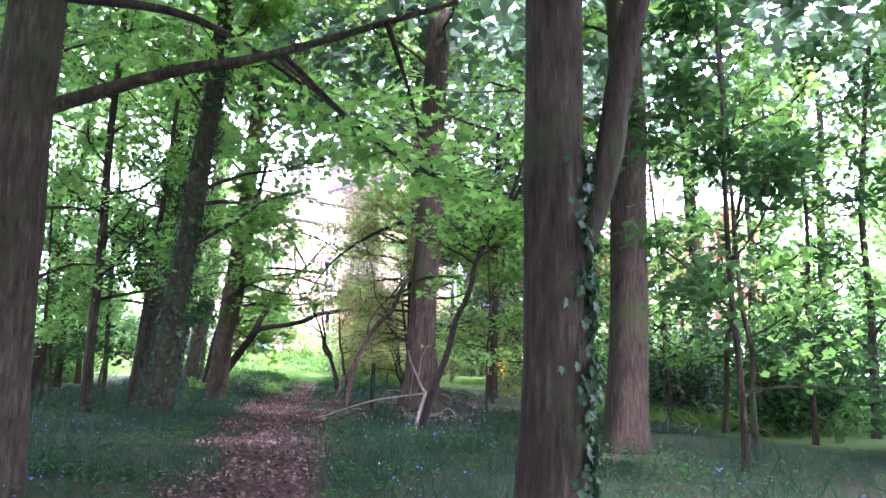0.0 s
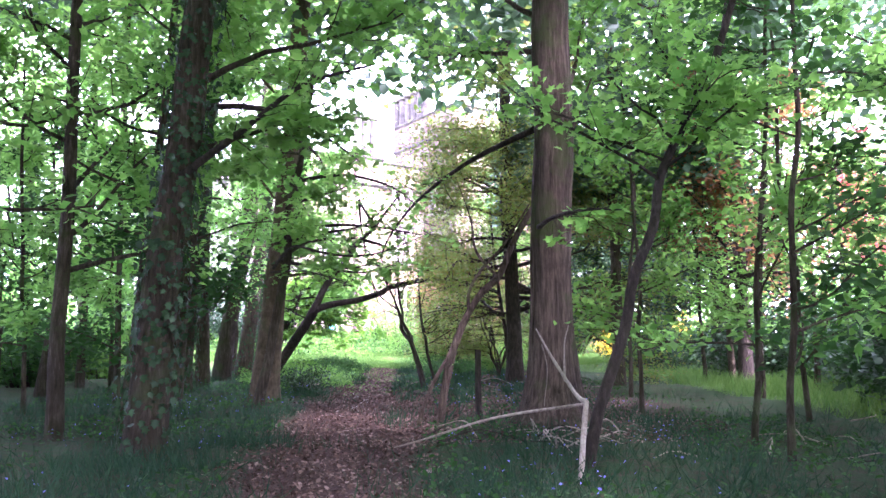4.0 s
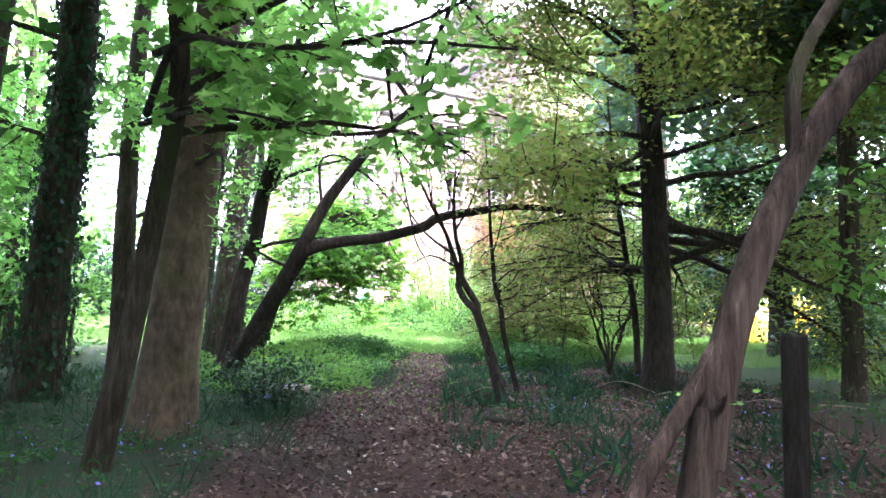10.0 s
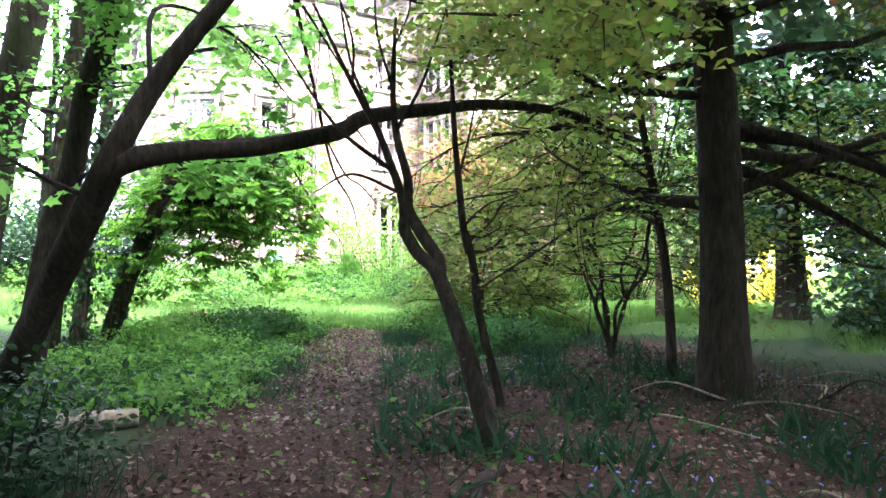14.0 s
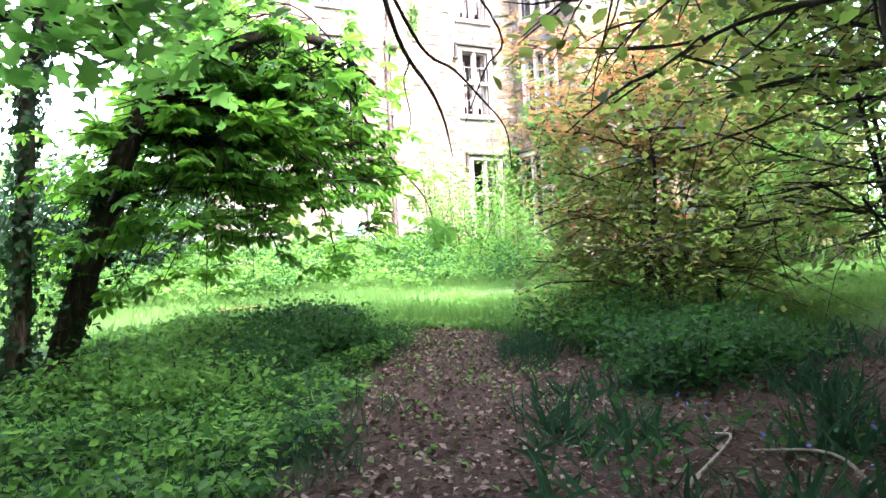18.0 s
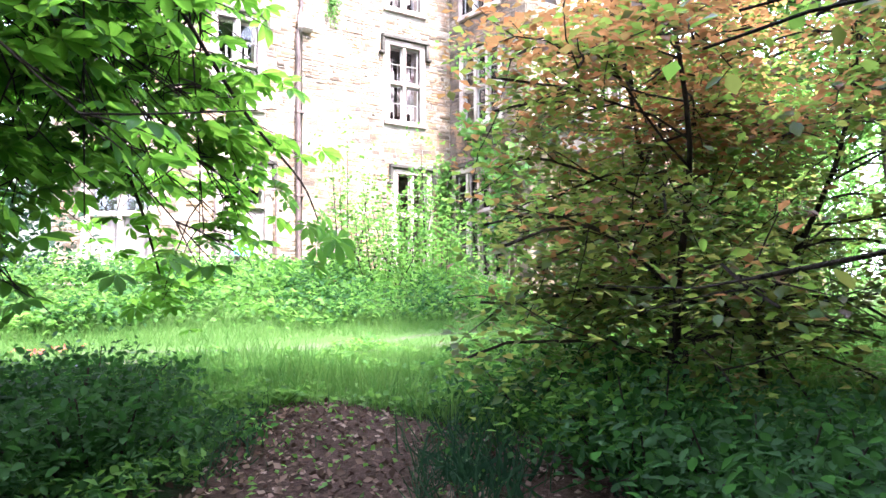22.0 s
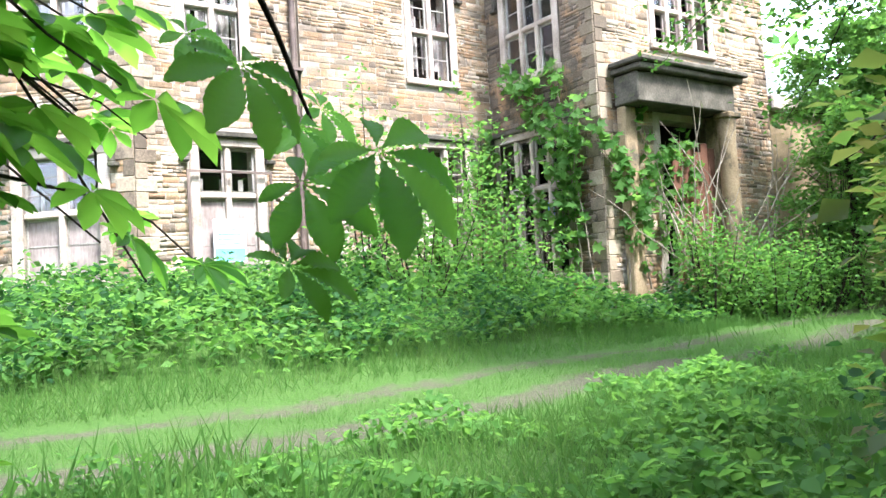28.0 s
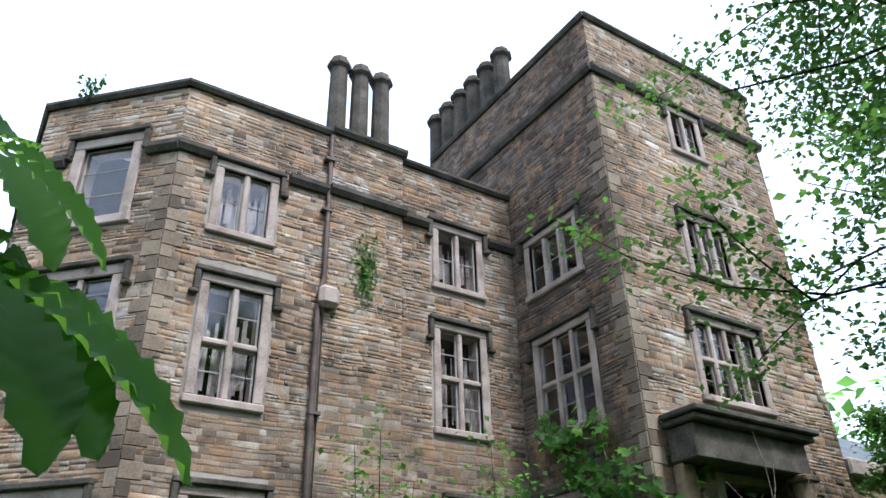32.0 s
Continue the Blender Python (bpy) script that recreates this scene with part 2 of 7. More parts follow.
def ground(x, y):
    """Height of the ground: level in the wood, up to the drive, then the bank below the house."""
    x, y = np.asarray(x, float), np.asarray(y, float)
    s = np.clip((0.574 * x + 0.819 * y - 11.5) / 8.0, 0, 1)
    z = 0.32 * s * s * (3 - 2 * s)
    edge = 19.6 + 0.15 * (x - 8).clip(-4, 12) + 0.6 * np.sin(x * 0.35)
    b = np.clip((y - edge) / 5.5, 0, 1) * np.clip((x + 8) / 10, 0, 1)
    z = z + 1.05 * b * b * (3 - 2 * b)
    z = z + 0.07 * np.sin(x * 0.9 + 1.3) * np.sin(y * 0.75) * np.clip((path_gap(x, y) - 1.2) / 3, 0, 1)
    return z + 0.025 * np.sin(x * 2.3 + y * 1.1) * np.sin(y * 1.9 - x * 0.7)


TRAIL = np.array([(-16.8, -28.7), (-14.0, -23.1), (-10.3, -15.7), (-8.2, -12.2), (-5.7, -8.0), (-1.1, -1.1), (1.2, 3.0), (4.9, 8.6), (7.8, 13.2), (9.2, 16.0)], float)


def path_gap(x, y):
    """Distance from the middle of the trodden path."""
    x, y = np.asarray(x, float), np.asarray(y, float)
    best = np.full(np.broadcast(x, y).shape, 1e9)
    for a, b in zip(TRAIL[:-1], TRAIL[1:]):
        d = b - a
        t = np.clip(((x - a[0]) * d[0] + (y - a[1]) * d[1]) / (d @ d), 0, 1)
        best = np.minimum(best, np.hypot(x - a[0] - t * d[0], y - a[1] - t * d[1]))
    return best


def path_width(x, y):
    """Half the width of the bare, leaf-strewn strip: narrow at first, broad under the beeches."""
    s = 0.574 * np.asarray(x, float) + 0.819 * np.asarray(y, float)
    return np.interp(s, [-24, -14, -8, -1, 4, 9, 13], [0.6, 0.85, 1.1, 1.5, 1.25, 0.9, 0.8])


def drive_mid(x):
    x = np.asarray(x, float)
    return 18.95 + 0.006 * (x - 10) ** 2 * np.where(x > 10, 1.0, 0.5)


def tube(points, radii, sides=8, wobble=0.0, lobes=0.0):
    """Vertices and quads of a bent, tapering tube."""
    p, r = np.asarray(points, float), np.asarray(radii, float)
    d = np.gradient(p, axis=0)
    d /= np.linalg.norm(d, axis=1, keepdims=True) + 1e-9
    ref = np.array([1.0, 0.2, 0.1]) if abs(d[0][0]) < 0.8 else np.array([0.1, 1.0, 0.2])
    u = np.cross(d, ref)
    u /= np.linalg.norm(u, axis=1, keepdims=True) + 1e-9
    v = np.cross(d, u)
    a = np.linspace(0, 2 * np.pi, sides, endpoint=False)
    k = np.ones((len(p), sides))
    if wobble:
        k = 1 + wobble * (np.sin(a * 3 + p[:, 2:3] * 1.7) * 0.6 + rng.normal(0, 0.35, k.shape))
    if lobes:
        low = np.exp(-np.arange(len(p)) * 1.3)[:, None]
        k = k + lobes * low * (0.6 + np.sin(a * 5 + 0.7))
    ring = p[:, None] + (r[:, None] * k)[..., None] * (np.cos(a)[:, None] * u[:, None] + np.sin(a)[:, None] * v[:, None])
    n = len(p)
    i, j = np.meshgrid(np.arange(n - 1), np.arange(sides), indexing="ij")
    q = np.stack([i * sides + j, i * sides + (j + 1) % sides, (i + 1) * sides + (j + 1) % sides, (i + 1) * sides + j], -1)
    return ring.reshape(-1, 3), q.reshape(-1, 4)


def joined(pieces):
    vs, fs, n = [], [], 0
    for v, f in pieces:
        vs.append(v)
        fs.append(f + n)
        n += len(v)
    return np.concatenate(vs), np.concatenate(fs)


def smooth_line(points, n):
    """A Catmull-Rom line through points of any width, with n samples to a span."""
    p = np.asarray(points, float)
    q = np.concatenate([[2 * p[0] - p[1]], p, [2 * p[-1] - p[-2]]])
    out = []
    for i in range(len(p) - 1):
        a, b, c, d = q[i : i + 4]
        for t in np.linspace(0, 1, n, endpoint=False):
            out.append(0.5 * (2 * b + (c - a) * t + (2 * a - 5 * b + 4 * c - d) * t * t + (3 * b - a - 3 * c + d) * t**3))
    return np.array(out + [p[-1]])


def strip(outline, fold):
    """A cheaper leaf template: triangles from the stalk to each edge of the outline."""
    o = np.array(outline, float)
    return np.c_[o, np.abs(o[:, 0]) * fold - 0.12 * o[:, 1] ** 2], np.array([(0, i, i + 1) for i in range(1, len(o) - 1)])


OVAL = strip([(0, 0), (0.29, 0.34), (0.23, 0.7), (0, 1), (-0.23, 0.7), (-0.29, 0.34)], 0.3)
DIAMOND = (np.array([(0, 0, 0), (0.34, 0.5, 0.1), (0, 1, -0.05), (-0.34, 0.5, 0.1)], float), np.array([(0, 1, 2), (0, 2, 3)]))
LOBED = strip([(0, 0), (0.52, 0.14), (0.33, 0.4), (0.6, 0.72), (0.24, 0.66), (0, 1.08), (-0.24, 0.66), (-0.6, 0.72), (-0.33, 0.4), (-0.52, 0.14)], 0.2)
STRAP = (np.array([(-0.05, 0, 0), (0.05, 0, 0), (0.045, 0.45, 0.12), (-0.045, 0.45, 0.12), (0, 0.95, -0.05)], float), np.array([(0, 1, 2), (0, 2, 3), (3, 2, 4)]))

BLADE = (np.array([(-0.018, 0, 0), (0.018, 0, 0), (0.016, 0.5, 0.05), (-0.016, 0.5, 0.05), (0, 1.0, 0.3)], float), np.array([(0, 1, 2), (0, 2, 3), (3, 2, 4)]))
SPIKE = (np.array([(-0.025, 0, 0), (0.025, 0, 0), (0.01, 1.0, 0.25)], float), np.array([(0, 1, 2)]))


def palmate():
    """Seven drooping leaflets round a stalk, as of a horse chestnut."""
    vs, fs, n = [], [], 0
    for ang, size in ((0, 1.0), (38, 0.97), (-38, 0.97), (80, 0.8), (-80, 0.8), (128, 0.5), (-128, 0.5)):
        o = np.array([(0, 0.04, 0), (0.085, 0.3, 0.05), (0.205, 0.66, 0.03), (0.16, 0.86, -0.04), (0, 1.0, -0.16), (-0.16, 0.86, -0.04), (-0.205, 0.66, 0.03), (-0.085, 0.3, 0.05)])
        v = o * size
        c, s = math.cos(radians(ang)), math.sin(radians(ang))
        v = np.c_[v[:, 0] * c + v[:, 1] * s, v[:, 1] * c - v[:, 0] * s, v[:, 2] - 0.22 * v[:, 1] ** 2]
        f = np.array([(0, i, i + 1) for i in range(1, 7)])
        vs.append(v)
        fs.append(f + n)
        n += len(v)
    return np.concatenate(vs), np.concatenate(fs)


PALMATE = palmate()


def broad_leaf():
    """A finer palmate leaf for the boughs beside the path: folded, toothed leaflets with a sunken rib."""
    vs, fs, n = [], [], 0
    m = 29
    t = np.linspace(0, 1, m)
    wide = 0.2 * np.sin(np.pi * t**1.55) ** 0.85 + 0.006 * (np.arange(m) % 2) * (t > 0.2)
    wide[0], wide[-1] = 0.012, 0.0
    for ang, size, dip in ((0, 1.0, 0.3), (40, 0.97, 0.22), (-38, 0.95, 0.36), (82, 0.8, 0.28), (-80, 0.82, 0.2), (128, 0.5, 0.25), (-126, 0.52, 0.3)):
        rows = [np.c_[side * wide, 0.04 + 0.96 * t, np.abs(side) * (0.35 * wide + 0.022 * np.sin(t * 62 - 5 * np.abs(side))) - dip * t**2] for side in (-1, -0.5, 0, 0.5, 1)]
        v = np.concatenate(rows) * size
        c, s = math.cos(radians(ang)), math.sin(radians(ang))
        v = np.c_[v[:, 0] * c + v[:, 1] * s, v[:, 1] * c - v[:, 0] * s, v[:, 2]]
        f = [q for a in range(4) for i in range(m - 1) for q in ((a * m + i, a * m + i + 1, a * m + m + 1 + i), (a * m + i, a * m + m + 1 + i, a * m + m + i))]
        vs.append(v)
        fs.append(np.array(f) + n)
        n += len(v)
    return np.concatenate(vs), np.concatenate(fs)


BROAD = broad_leaf()


def scatter(template, places, sizes, tilt=0.5, lean=None, face=None, seed=1):
    """Copies of a leaf template at places: normals near the upward (or the given) way, turned about it at random or along lean."""
    g = np.random.default_rng(seed)
    tv, tf = template
    p = np.asarray(places, float)
    n = len(p)
    nor = (UP if face is None else np.asarray(face, float)) + g.normal(0, tilt, (n, 3))
    nor /= np.linalg.norm(nor, axis=1, keepdims=True) + 1e-9
    way = g.normal(0, 1, (n, 3)) if lean is None else np.asarray(lean, float) + g.normal(0, 0.35, (n, 3))
    a = np.cross(way, nor)
    a /= np.linalg.norm(a, axis=1, keepdims=True) + 1e-9
    b = np.cross(nor, a)
    s = np.broadcast_to(np.asarray(sizes, float), (n,))[:, None, None]
    v = p[:, None] + s * (tv[None, :, 0:1] * a[:, None] + tv[None, :, 1:2] * b[:, None] + tv[None, :, 2:3] * nor[:, None])
    f = tf[None] + (np.arange(n) * len(tv))[:, None, None]
    return v.reshape(-1, 3), f.reshape(-1, tf.shape[1])


def box(bm, x0, x1, y0, y1, z0, z1, m=None, bevel=0.0):
    """A block with, if wanted, bevelled edges, added to bm."""
    made = bmesh.ops.create_cube(bm, size=1.0)["verts"]
    t = Matrix.LocRotScale(((x0 + x1) / 2, (y0 + y1) / 2, (z0 + z1) / 2), None, (x1 - x0, y1 - y0, z1 - z0))
    bmesh.ops.transform(bm, matrix=(m @ t) if m is not None else t, verts=made)
    if m is not None and m.determinant() < 0:
        bmesh.ops.reverse_faces(bm, faces=list({f for v in made for f in v.link_faces}))
    if bevel:
        edges = list({e for v in made for e in v.link_edges})
        bmesh.ops.bevel(bm, geom=edges, offset=bevel, segments=1, affect="EDGES")


def branch_line(start, way, length, bend, n=5, g=rng):
    """Points of a crooked branch from start along way, bending up (or down) by bend."""
    p, d, out = np.array(start, float), np.array(way, float), []
    d /= np.linalg.norm(d)
    for _ in range(n):
        out.append(p.copy())
        d = d + g.normal(0, 0.16, 3) + np.array([0, 0, bend])
        d /= np.linalg.norm(d)
        p = p + d * length / (n - 1)
    return np.array(out)


def crown(trunk, z0, z1, count, reach, leaves, seed, bend=0.04, rise=0.45, taper=0.5, sector=None, twigs=5, spread=0.45, inner=0.25):
    """Limbs from a trunk line between heights z0 and z1, twigs on them and places for leaves: limb tubes, twig tubes, leaf places."""
    g = np.random.default_rng(seed)
    t = np.asarray(trunk, float)
    limbs, fine, spots = [], [], []
    for k in range(count):
        z = z0 + (z1 - z0) * (k + g.random()) / count
        x, y, r = (np.interp(z, t[:, 2], t[:, i]) for i in (0, 1, 3))
        a = g.uniform(*sector) if sector else g.uniform(0, 2 * np.pi)
        long = reach * (1 - taper * (z - z0) / max(z1 - z0, 0.1)) * g.uniform(0.7, 1.15)
        line = branch_line((x, y, z), (math.cos(a), math.sin(a), rise * g.uniform(0.4, 1.4)), long, bend, 6, g)
        rad = min(r * 0.45, 0.02 + 0.0125 * long)
        limbs.append(tube(line, np.linspace(rad, 0.012, 6), 6))
        for _ in range(twigs):
            s = g.uniform(inner, 1.0)
            i = min(int(s * 5), 4)
            o = line[i] + (line[i + 1] - line[i]) * (s * 5 - i)
            way = line[i + 1] - line[i] + g.normal(0, 0.5, 3) * np.linalg.norm(line[i + 1] - line[i])
            tw = branch_line(o, way, long * g.uniform(0.25, 0.5), bend * 0.5, 4, g)
            fine.append(tube(tw, np.linspace(max(rad * 0.3, 0.008), 0.004, 4), 4))
            m = max(int(leaves / (count * twigs)), 1)
            w = g.random(m)
            j = np.minimum((w * 3).astype(int), 2)
            base = tw[j] + (tw[j + 1] - tw[j]) * (w * 3 - j)[:, None]
            spots.append(base + g.normal(0, spread * (0.3 + 0.12 * long), (m, 3)) * np.array([1, 1, 0.55]))
    return limbs, fine, np.concatenate(spots)


def trunk_line(base, top, r0, r1, seed, n=10, crook=0.05, flare=1.5):
    """A trunk from base to top with slight bends, flared at the foot, sunk a little: rows of x, y, z, radius."""
    g = np.random.default_rng(seed)
    b, t = np.array(base, float), np.array(top, float)
    z = np.linspace(0, 1, n) ** 1.35
    p = b + (t - b) * z[:, None]
    off = np.cumsum(g.normal(0, crook, (n, 2)), 0)
    p[:, :2] += (off - off[0]) * (z * (1.3 - z))[:, None] * 3
    r = r0 + (r1 - r0) * z
    r[0] *= flare
    r[1] *= 1 + (flare - 1) * 0.35
    p[0, 2] -= 0.15
    return np.c_[p, r]


def tree(name, label, base, top, r0, r1, seed, bark=BARK, leaf=SYCAMORE, template=DIAMOND, size=0.13, z0=4.0, z1=None, limbs=14, reach=3.2, leaves=3500,
         extra=(), ivy=0, sides=14, group="woodland trees", flare=1.25, lobes=0.1, crook=0.05, rise=0.45, bend=0.04, sector=None, category="tree", spread=0.45, ivy_top=5.0, canopy=0, far=False, inner=0.25, ivy_side=None, ivy_size=1.0):
    """A tree of trunk, limbs, twigs, leafy crown and, if wanted, high canopy and ivy."""
    z = float(ground(base[0], base[1]))
    line = trunk_line((base[0], base[1], z), (base[0] + top[0], base[1] + top[1], z + top[2]), r0, r1, seed, crook=crook, flare=flare)
    t = thing(name, (base[0], base[1], z), label, category, group)
    fine_line = smooth_line(line, 3)
    v, f = tube(fine_line[:, :3], fine_line[:, 3], sides, 0.03, lobes)
    child("trunk", np_mesh("trunk", v, f, bark, True), t)
    big, fine, spots = crown(line, z + z0, z + (z1 or top[2]), limbs, reach, leaves, seed + 1, rise=rise, bend=bend, sector=sector, spread=spread, inner=inner)
    for rows in extra:
        w = smooth_line(rows, 5)
        child("limb", np_mesh("limb", *tube(w[:, :3], w[:, 3], 9, 0.04), bark, True), t)
    if far:
        tagged(child("branchwork", np_mesh("branchwork", *joined(big), bark, True), t), kind="stuff")
    else:
        for one in big:
            child("limb", np_mesh("limb", *one, bark, True), t)
        tagged(child("twigwork", np_mesh("twigwork", *joined(fine), bark), t), kind="stuff")
    g = np.random.default_rng(seed + 2)
    child("crown", np_mesh("crown", *scatter(template, spots, g.uniform(size * 0.65, size * 1.25, len(spots)), 0.55, seed=seed + 3), leaf), t)
    if canopy:
        q = np.c_[g.normal(0, 2.3, (canopy, 2)), g.normal(0, 1.3, canopy)]
        high = q + np.array([base[0] + top[0], base[1] + top[1], z + max(top[2] - 1.0, 9.5)])
        child("canopy", np_mesh("canopy", *scatter(DIAMOND, high, g.uniform(0.2, 0.4, canopy), 0.6, seed=seed + 5), leaf), t)
    if ivy:
        h = g.uniform(0.0, ivy_top, ivy) ** 1.0
        a = g.uniform(0, 2 * np.pi, ivy) if ivy_side is None else g.normal(ivy_side, 0.45, ivy)
        x, y, r = (np.interp(z + h, line[:, 2], line[:, i]) for i in (0, 1, 3))
        d = np.c_[np.cos(a), np.sin(a), np.full(ivy, 0.15)]
        out = r + np.abs(g.normal(0.03, 0.09, ivy)) * ivy_size**2
        pts = np.c_[x + out * d[:, 0], y + out * d[:, 1], z + h]
        child("ivy", np_mesh("ivy", *scatter(LOBED, pts, g.uniform(0.06, 0.13, ivy) * ivy_size, 0.35, np.array([0, 0, -1.0]), d, seed), IVY), t, "dark glossy ivy leaves")
    return t


def spray(parent, rows, count, seed, leaf=SYCAMORE, template=LOBED, size=0.16, bark=BARK_DARK, reach=0.8, drop=0.25, first=0.3):
    """A leafy bough on a tree: its limb, twigs that fan out of it, and leaves in loose flat layers along them."""
    g = np.random.default_rng(seed)
    w = smooth_line(rows, 5)
    child("limb", np_mesh("limb", *tube(w[:, :3], w[:, 3], 7, 0.05), bark, True), parent)
    line, fine, spots = w[:, :3], [], []
    for k in range(max(count // 9, 3)):
        i = g.integers(int(first * (len(line) - 2)), len(line) - 1)
        way = (line[i + 1] - line[i]) / (np.linalg.norm(line[i + 1] - line[i]) + 1e-9) * 0.8 + g.normal(0, 0.7, 3) * (1, 1, 0.35)
        tw = branch_line(line[i], way, reach * g.uniform(0.5, 1.3), -0.05, 5, g)
        fine.append(tube(tw, np.linspace(0.009, 0.003, 5), 4))
        u = g.uniform(0.5, 4, 9)
        j = np.minimum(u.astype(int), 3)
        spots.append(tw[j] + (tw[j + 1] - tw[j]) * (u - j)[:, None] + g.normal(0, 0.09, (9, 3)) - np.array([0, 0, drop * 0.3]))
    tagged(child("twigwork", np_mesh("twigwork", *joined(fine), bark), parent), kind="stuff")
    p = np.concatenate(spots)
    tagged(child("spray", np_mesh("spray", *scatter(template, p, g.uniform(size * 0.65, size * 1.2, len(p)), 0.42, seed=seed + 1), leaf), parent), kind="stuff")


# ---- ground sheet ----
def ground_material():
    m, n, l, out = nodes_of("woodland_soil")
    b = n.new("ShaderNodeBsdfPrincipled")
    b.inputs["Roughness"].default_value = 0.95
    b.inputs["Specular IOR Level"].default_value = 0.05
    fine = noise_node(n, l, 26, 9, 0.75)
    mid = noise_node(n, l, 3.2, 6, 0.65)
    litter = ramp(n, [(0.3, (0.016, 0.0105, 0.008)), (0.48, (0.042, 0.026, 0.02)), (0.62, (0.08, 0.051, 0.04)), (0.75, (0.165, 0.116, 0.098))])
    moss = ramp(n, [(0.3, (0.014, 0.023, 0.011)), (0.55, (0.025, 0.05, 0.02)), (0.75, (0.055, 0.078, 0.034))])
    mead = ramp(n, [(0.3, (0.026, 0.055, 0.013)), (0.55, (0.055, 0.105, 0.024)), (0.75, (0.11, 0.145, 0.048))])
    grit = ramp(n, [(0.3, (0.03, 0.03, 0.019)), (0.5, (0.068, 0.067, 0.042)), (0.7, (0.135, 0.13, 0.088))])
    for r in (litter, moss, mead, grit):
        l.new(fine.outputs[0], r.inputs[0])

    def cover(name, low, high):
        a = n.new("ShaderNodeAttribute")
        a.attribute_name = name
        s = n.new("ShaderNodeMath")
        s.operation = "MULTIPLY_ADD"
        l.new(mid.outputs[0], s.inputs[0])
        s.inputs[1].default_value = 0.9
        o = n.new("ShaderNodeMath")
        o.operation = "SUBTRACT"
        l.new(a.outputs["Fac"], o.inputs[0])
        o.inputs[1].default_value = 0.45
        l.new(o.outputs[0], s.inputs[2])
        r = ramp(n, [(low, (0, 0, 0)), (high, (1, 1, 1))])
        l.new(s.outputs[0], r.inputs[0])
        return r.outputs[0]

    col = mix_colour(n, l, moss.outputs[0], litter.outputs[0], cover("litter", 0.3, 0.55))
    col = mix_colour(n, l, col, mead.outputs[0], cover("meadow", 0.35, 0.6))
    col = mix_colour(n, l, col, grit.outputs[0], cover("ruts", 0.42, 0.6))
    l.new(col, b.inputs["Base Color"])
    bp = n.new("ShaderNodeBump")
    bp.inputs["Strength"].default_value, bp.inputs["Distance"].default_value = 0.8, 0.04
    l.new(fine.outputs[0], bp.inputs["Height"])
    l.new(bp.outputs[0], b.inputs["Normal"])
    l.new(b.outputs[0], out.inputs[0])
    return m


def stretched(lo, hi, step, far):
    mid = np.arange(lo, hi, step)
    grow = step * 1.22 ** np.arange(1, 40)
    out = np.cumsum(grow)
    out = out[out < far]
    return np.concatenate([(lo - out)[::-1], mid, mid[-1] + out])


gx, gy = stretched(-22.0, 32.0, 0.3, 900), stretched(-30.0, 34.0, 0.3, 900)
GX, GY = np.meshgrid(gx, gy, indexing="ij")
GZ = ground(GX, GY)
ni, nj = GX.shape
ii, jj = np.meshgrid(np.arange(ni - 1), np.arange(nj - 1), indexing="ij")
quads = np.stack([ii * nj + jj, (ii + 1) * nj + jj, (ii + 1) * nj + jj + 1, ii * nj + jj + 1], -1).reshape(-1, 4)
sheet = np_mesh("ground", np.stack([GX, GY, GZ], -1).reshape(-1, 3), quads, ground_material(), True)
gap = path_gap(GX, GY)
along = 0.574 * GX + 0.819 * GY


def meadow_cover(x, y):
    """How much a place lies in the open, grassy part by the drive."""
    s = 0.574 * x + 0.819 * y
    return np.clip((s - 14.6 - 1.3 * np.exp(-(path_gap(x, y) ** 2)) + 0.12 * (x - 8)) / 1.8, 0, 1)


right_side = 0.819 * GX - 0.574 * GY + 1.0
litter = np.clip(1.5 - gap / path_width(GX, GY), 0.0, 1) + 0.95 * np.clip((along + 8) / 6, 0, 1) * np.clip((right_side - 0.3) / 1.2, 0, 1) * np.clip(1.9 - gap / 5, 0, 1)
glade = np.clip((right_side - 9.6) / 2.5, 0, 1) * np.clip((along + 16) / 6, 0, 1)
litter = np.maximum(litter, 0.35) * (1 - meadow_cover(GX, GY)) * (1 - glade)
mid = drive_mid(GX)
ruts = np.maximum(np.exp(-(((GY - mid + 0.85) / 0.68) ** 2)), 0.85 * np.exp(-(((GY - mid - 0.85) / 0.55) ** 2))) * np.clip((GX - 4) / 3, 0, 1) * 0.7
for name, values in (("litter", litter), ("meadow", np.maximum(meadow_cover(GX, GY), glade)), ("ruts", ruts)):
    a = sheet.attributes.new(name, "FLOAT", "POINT")
    a.data.foreach_set("value", np.ascontiguousarray(values.ravel(), np.float32))
tagged(new("ground", sheet), "woodland floor of dead leaves, soil and grass", "ground", kind="structure")

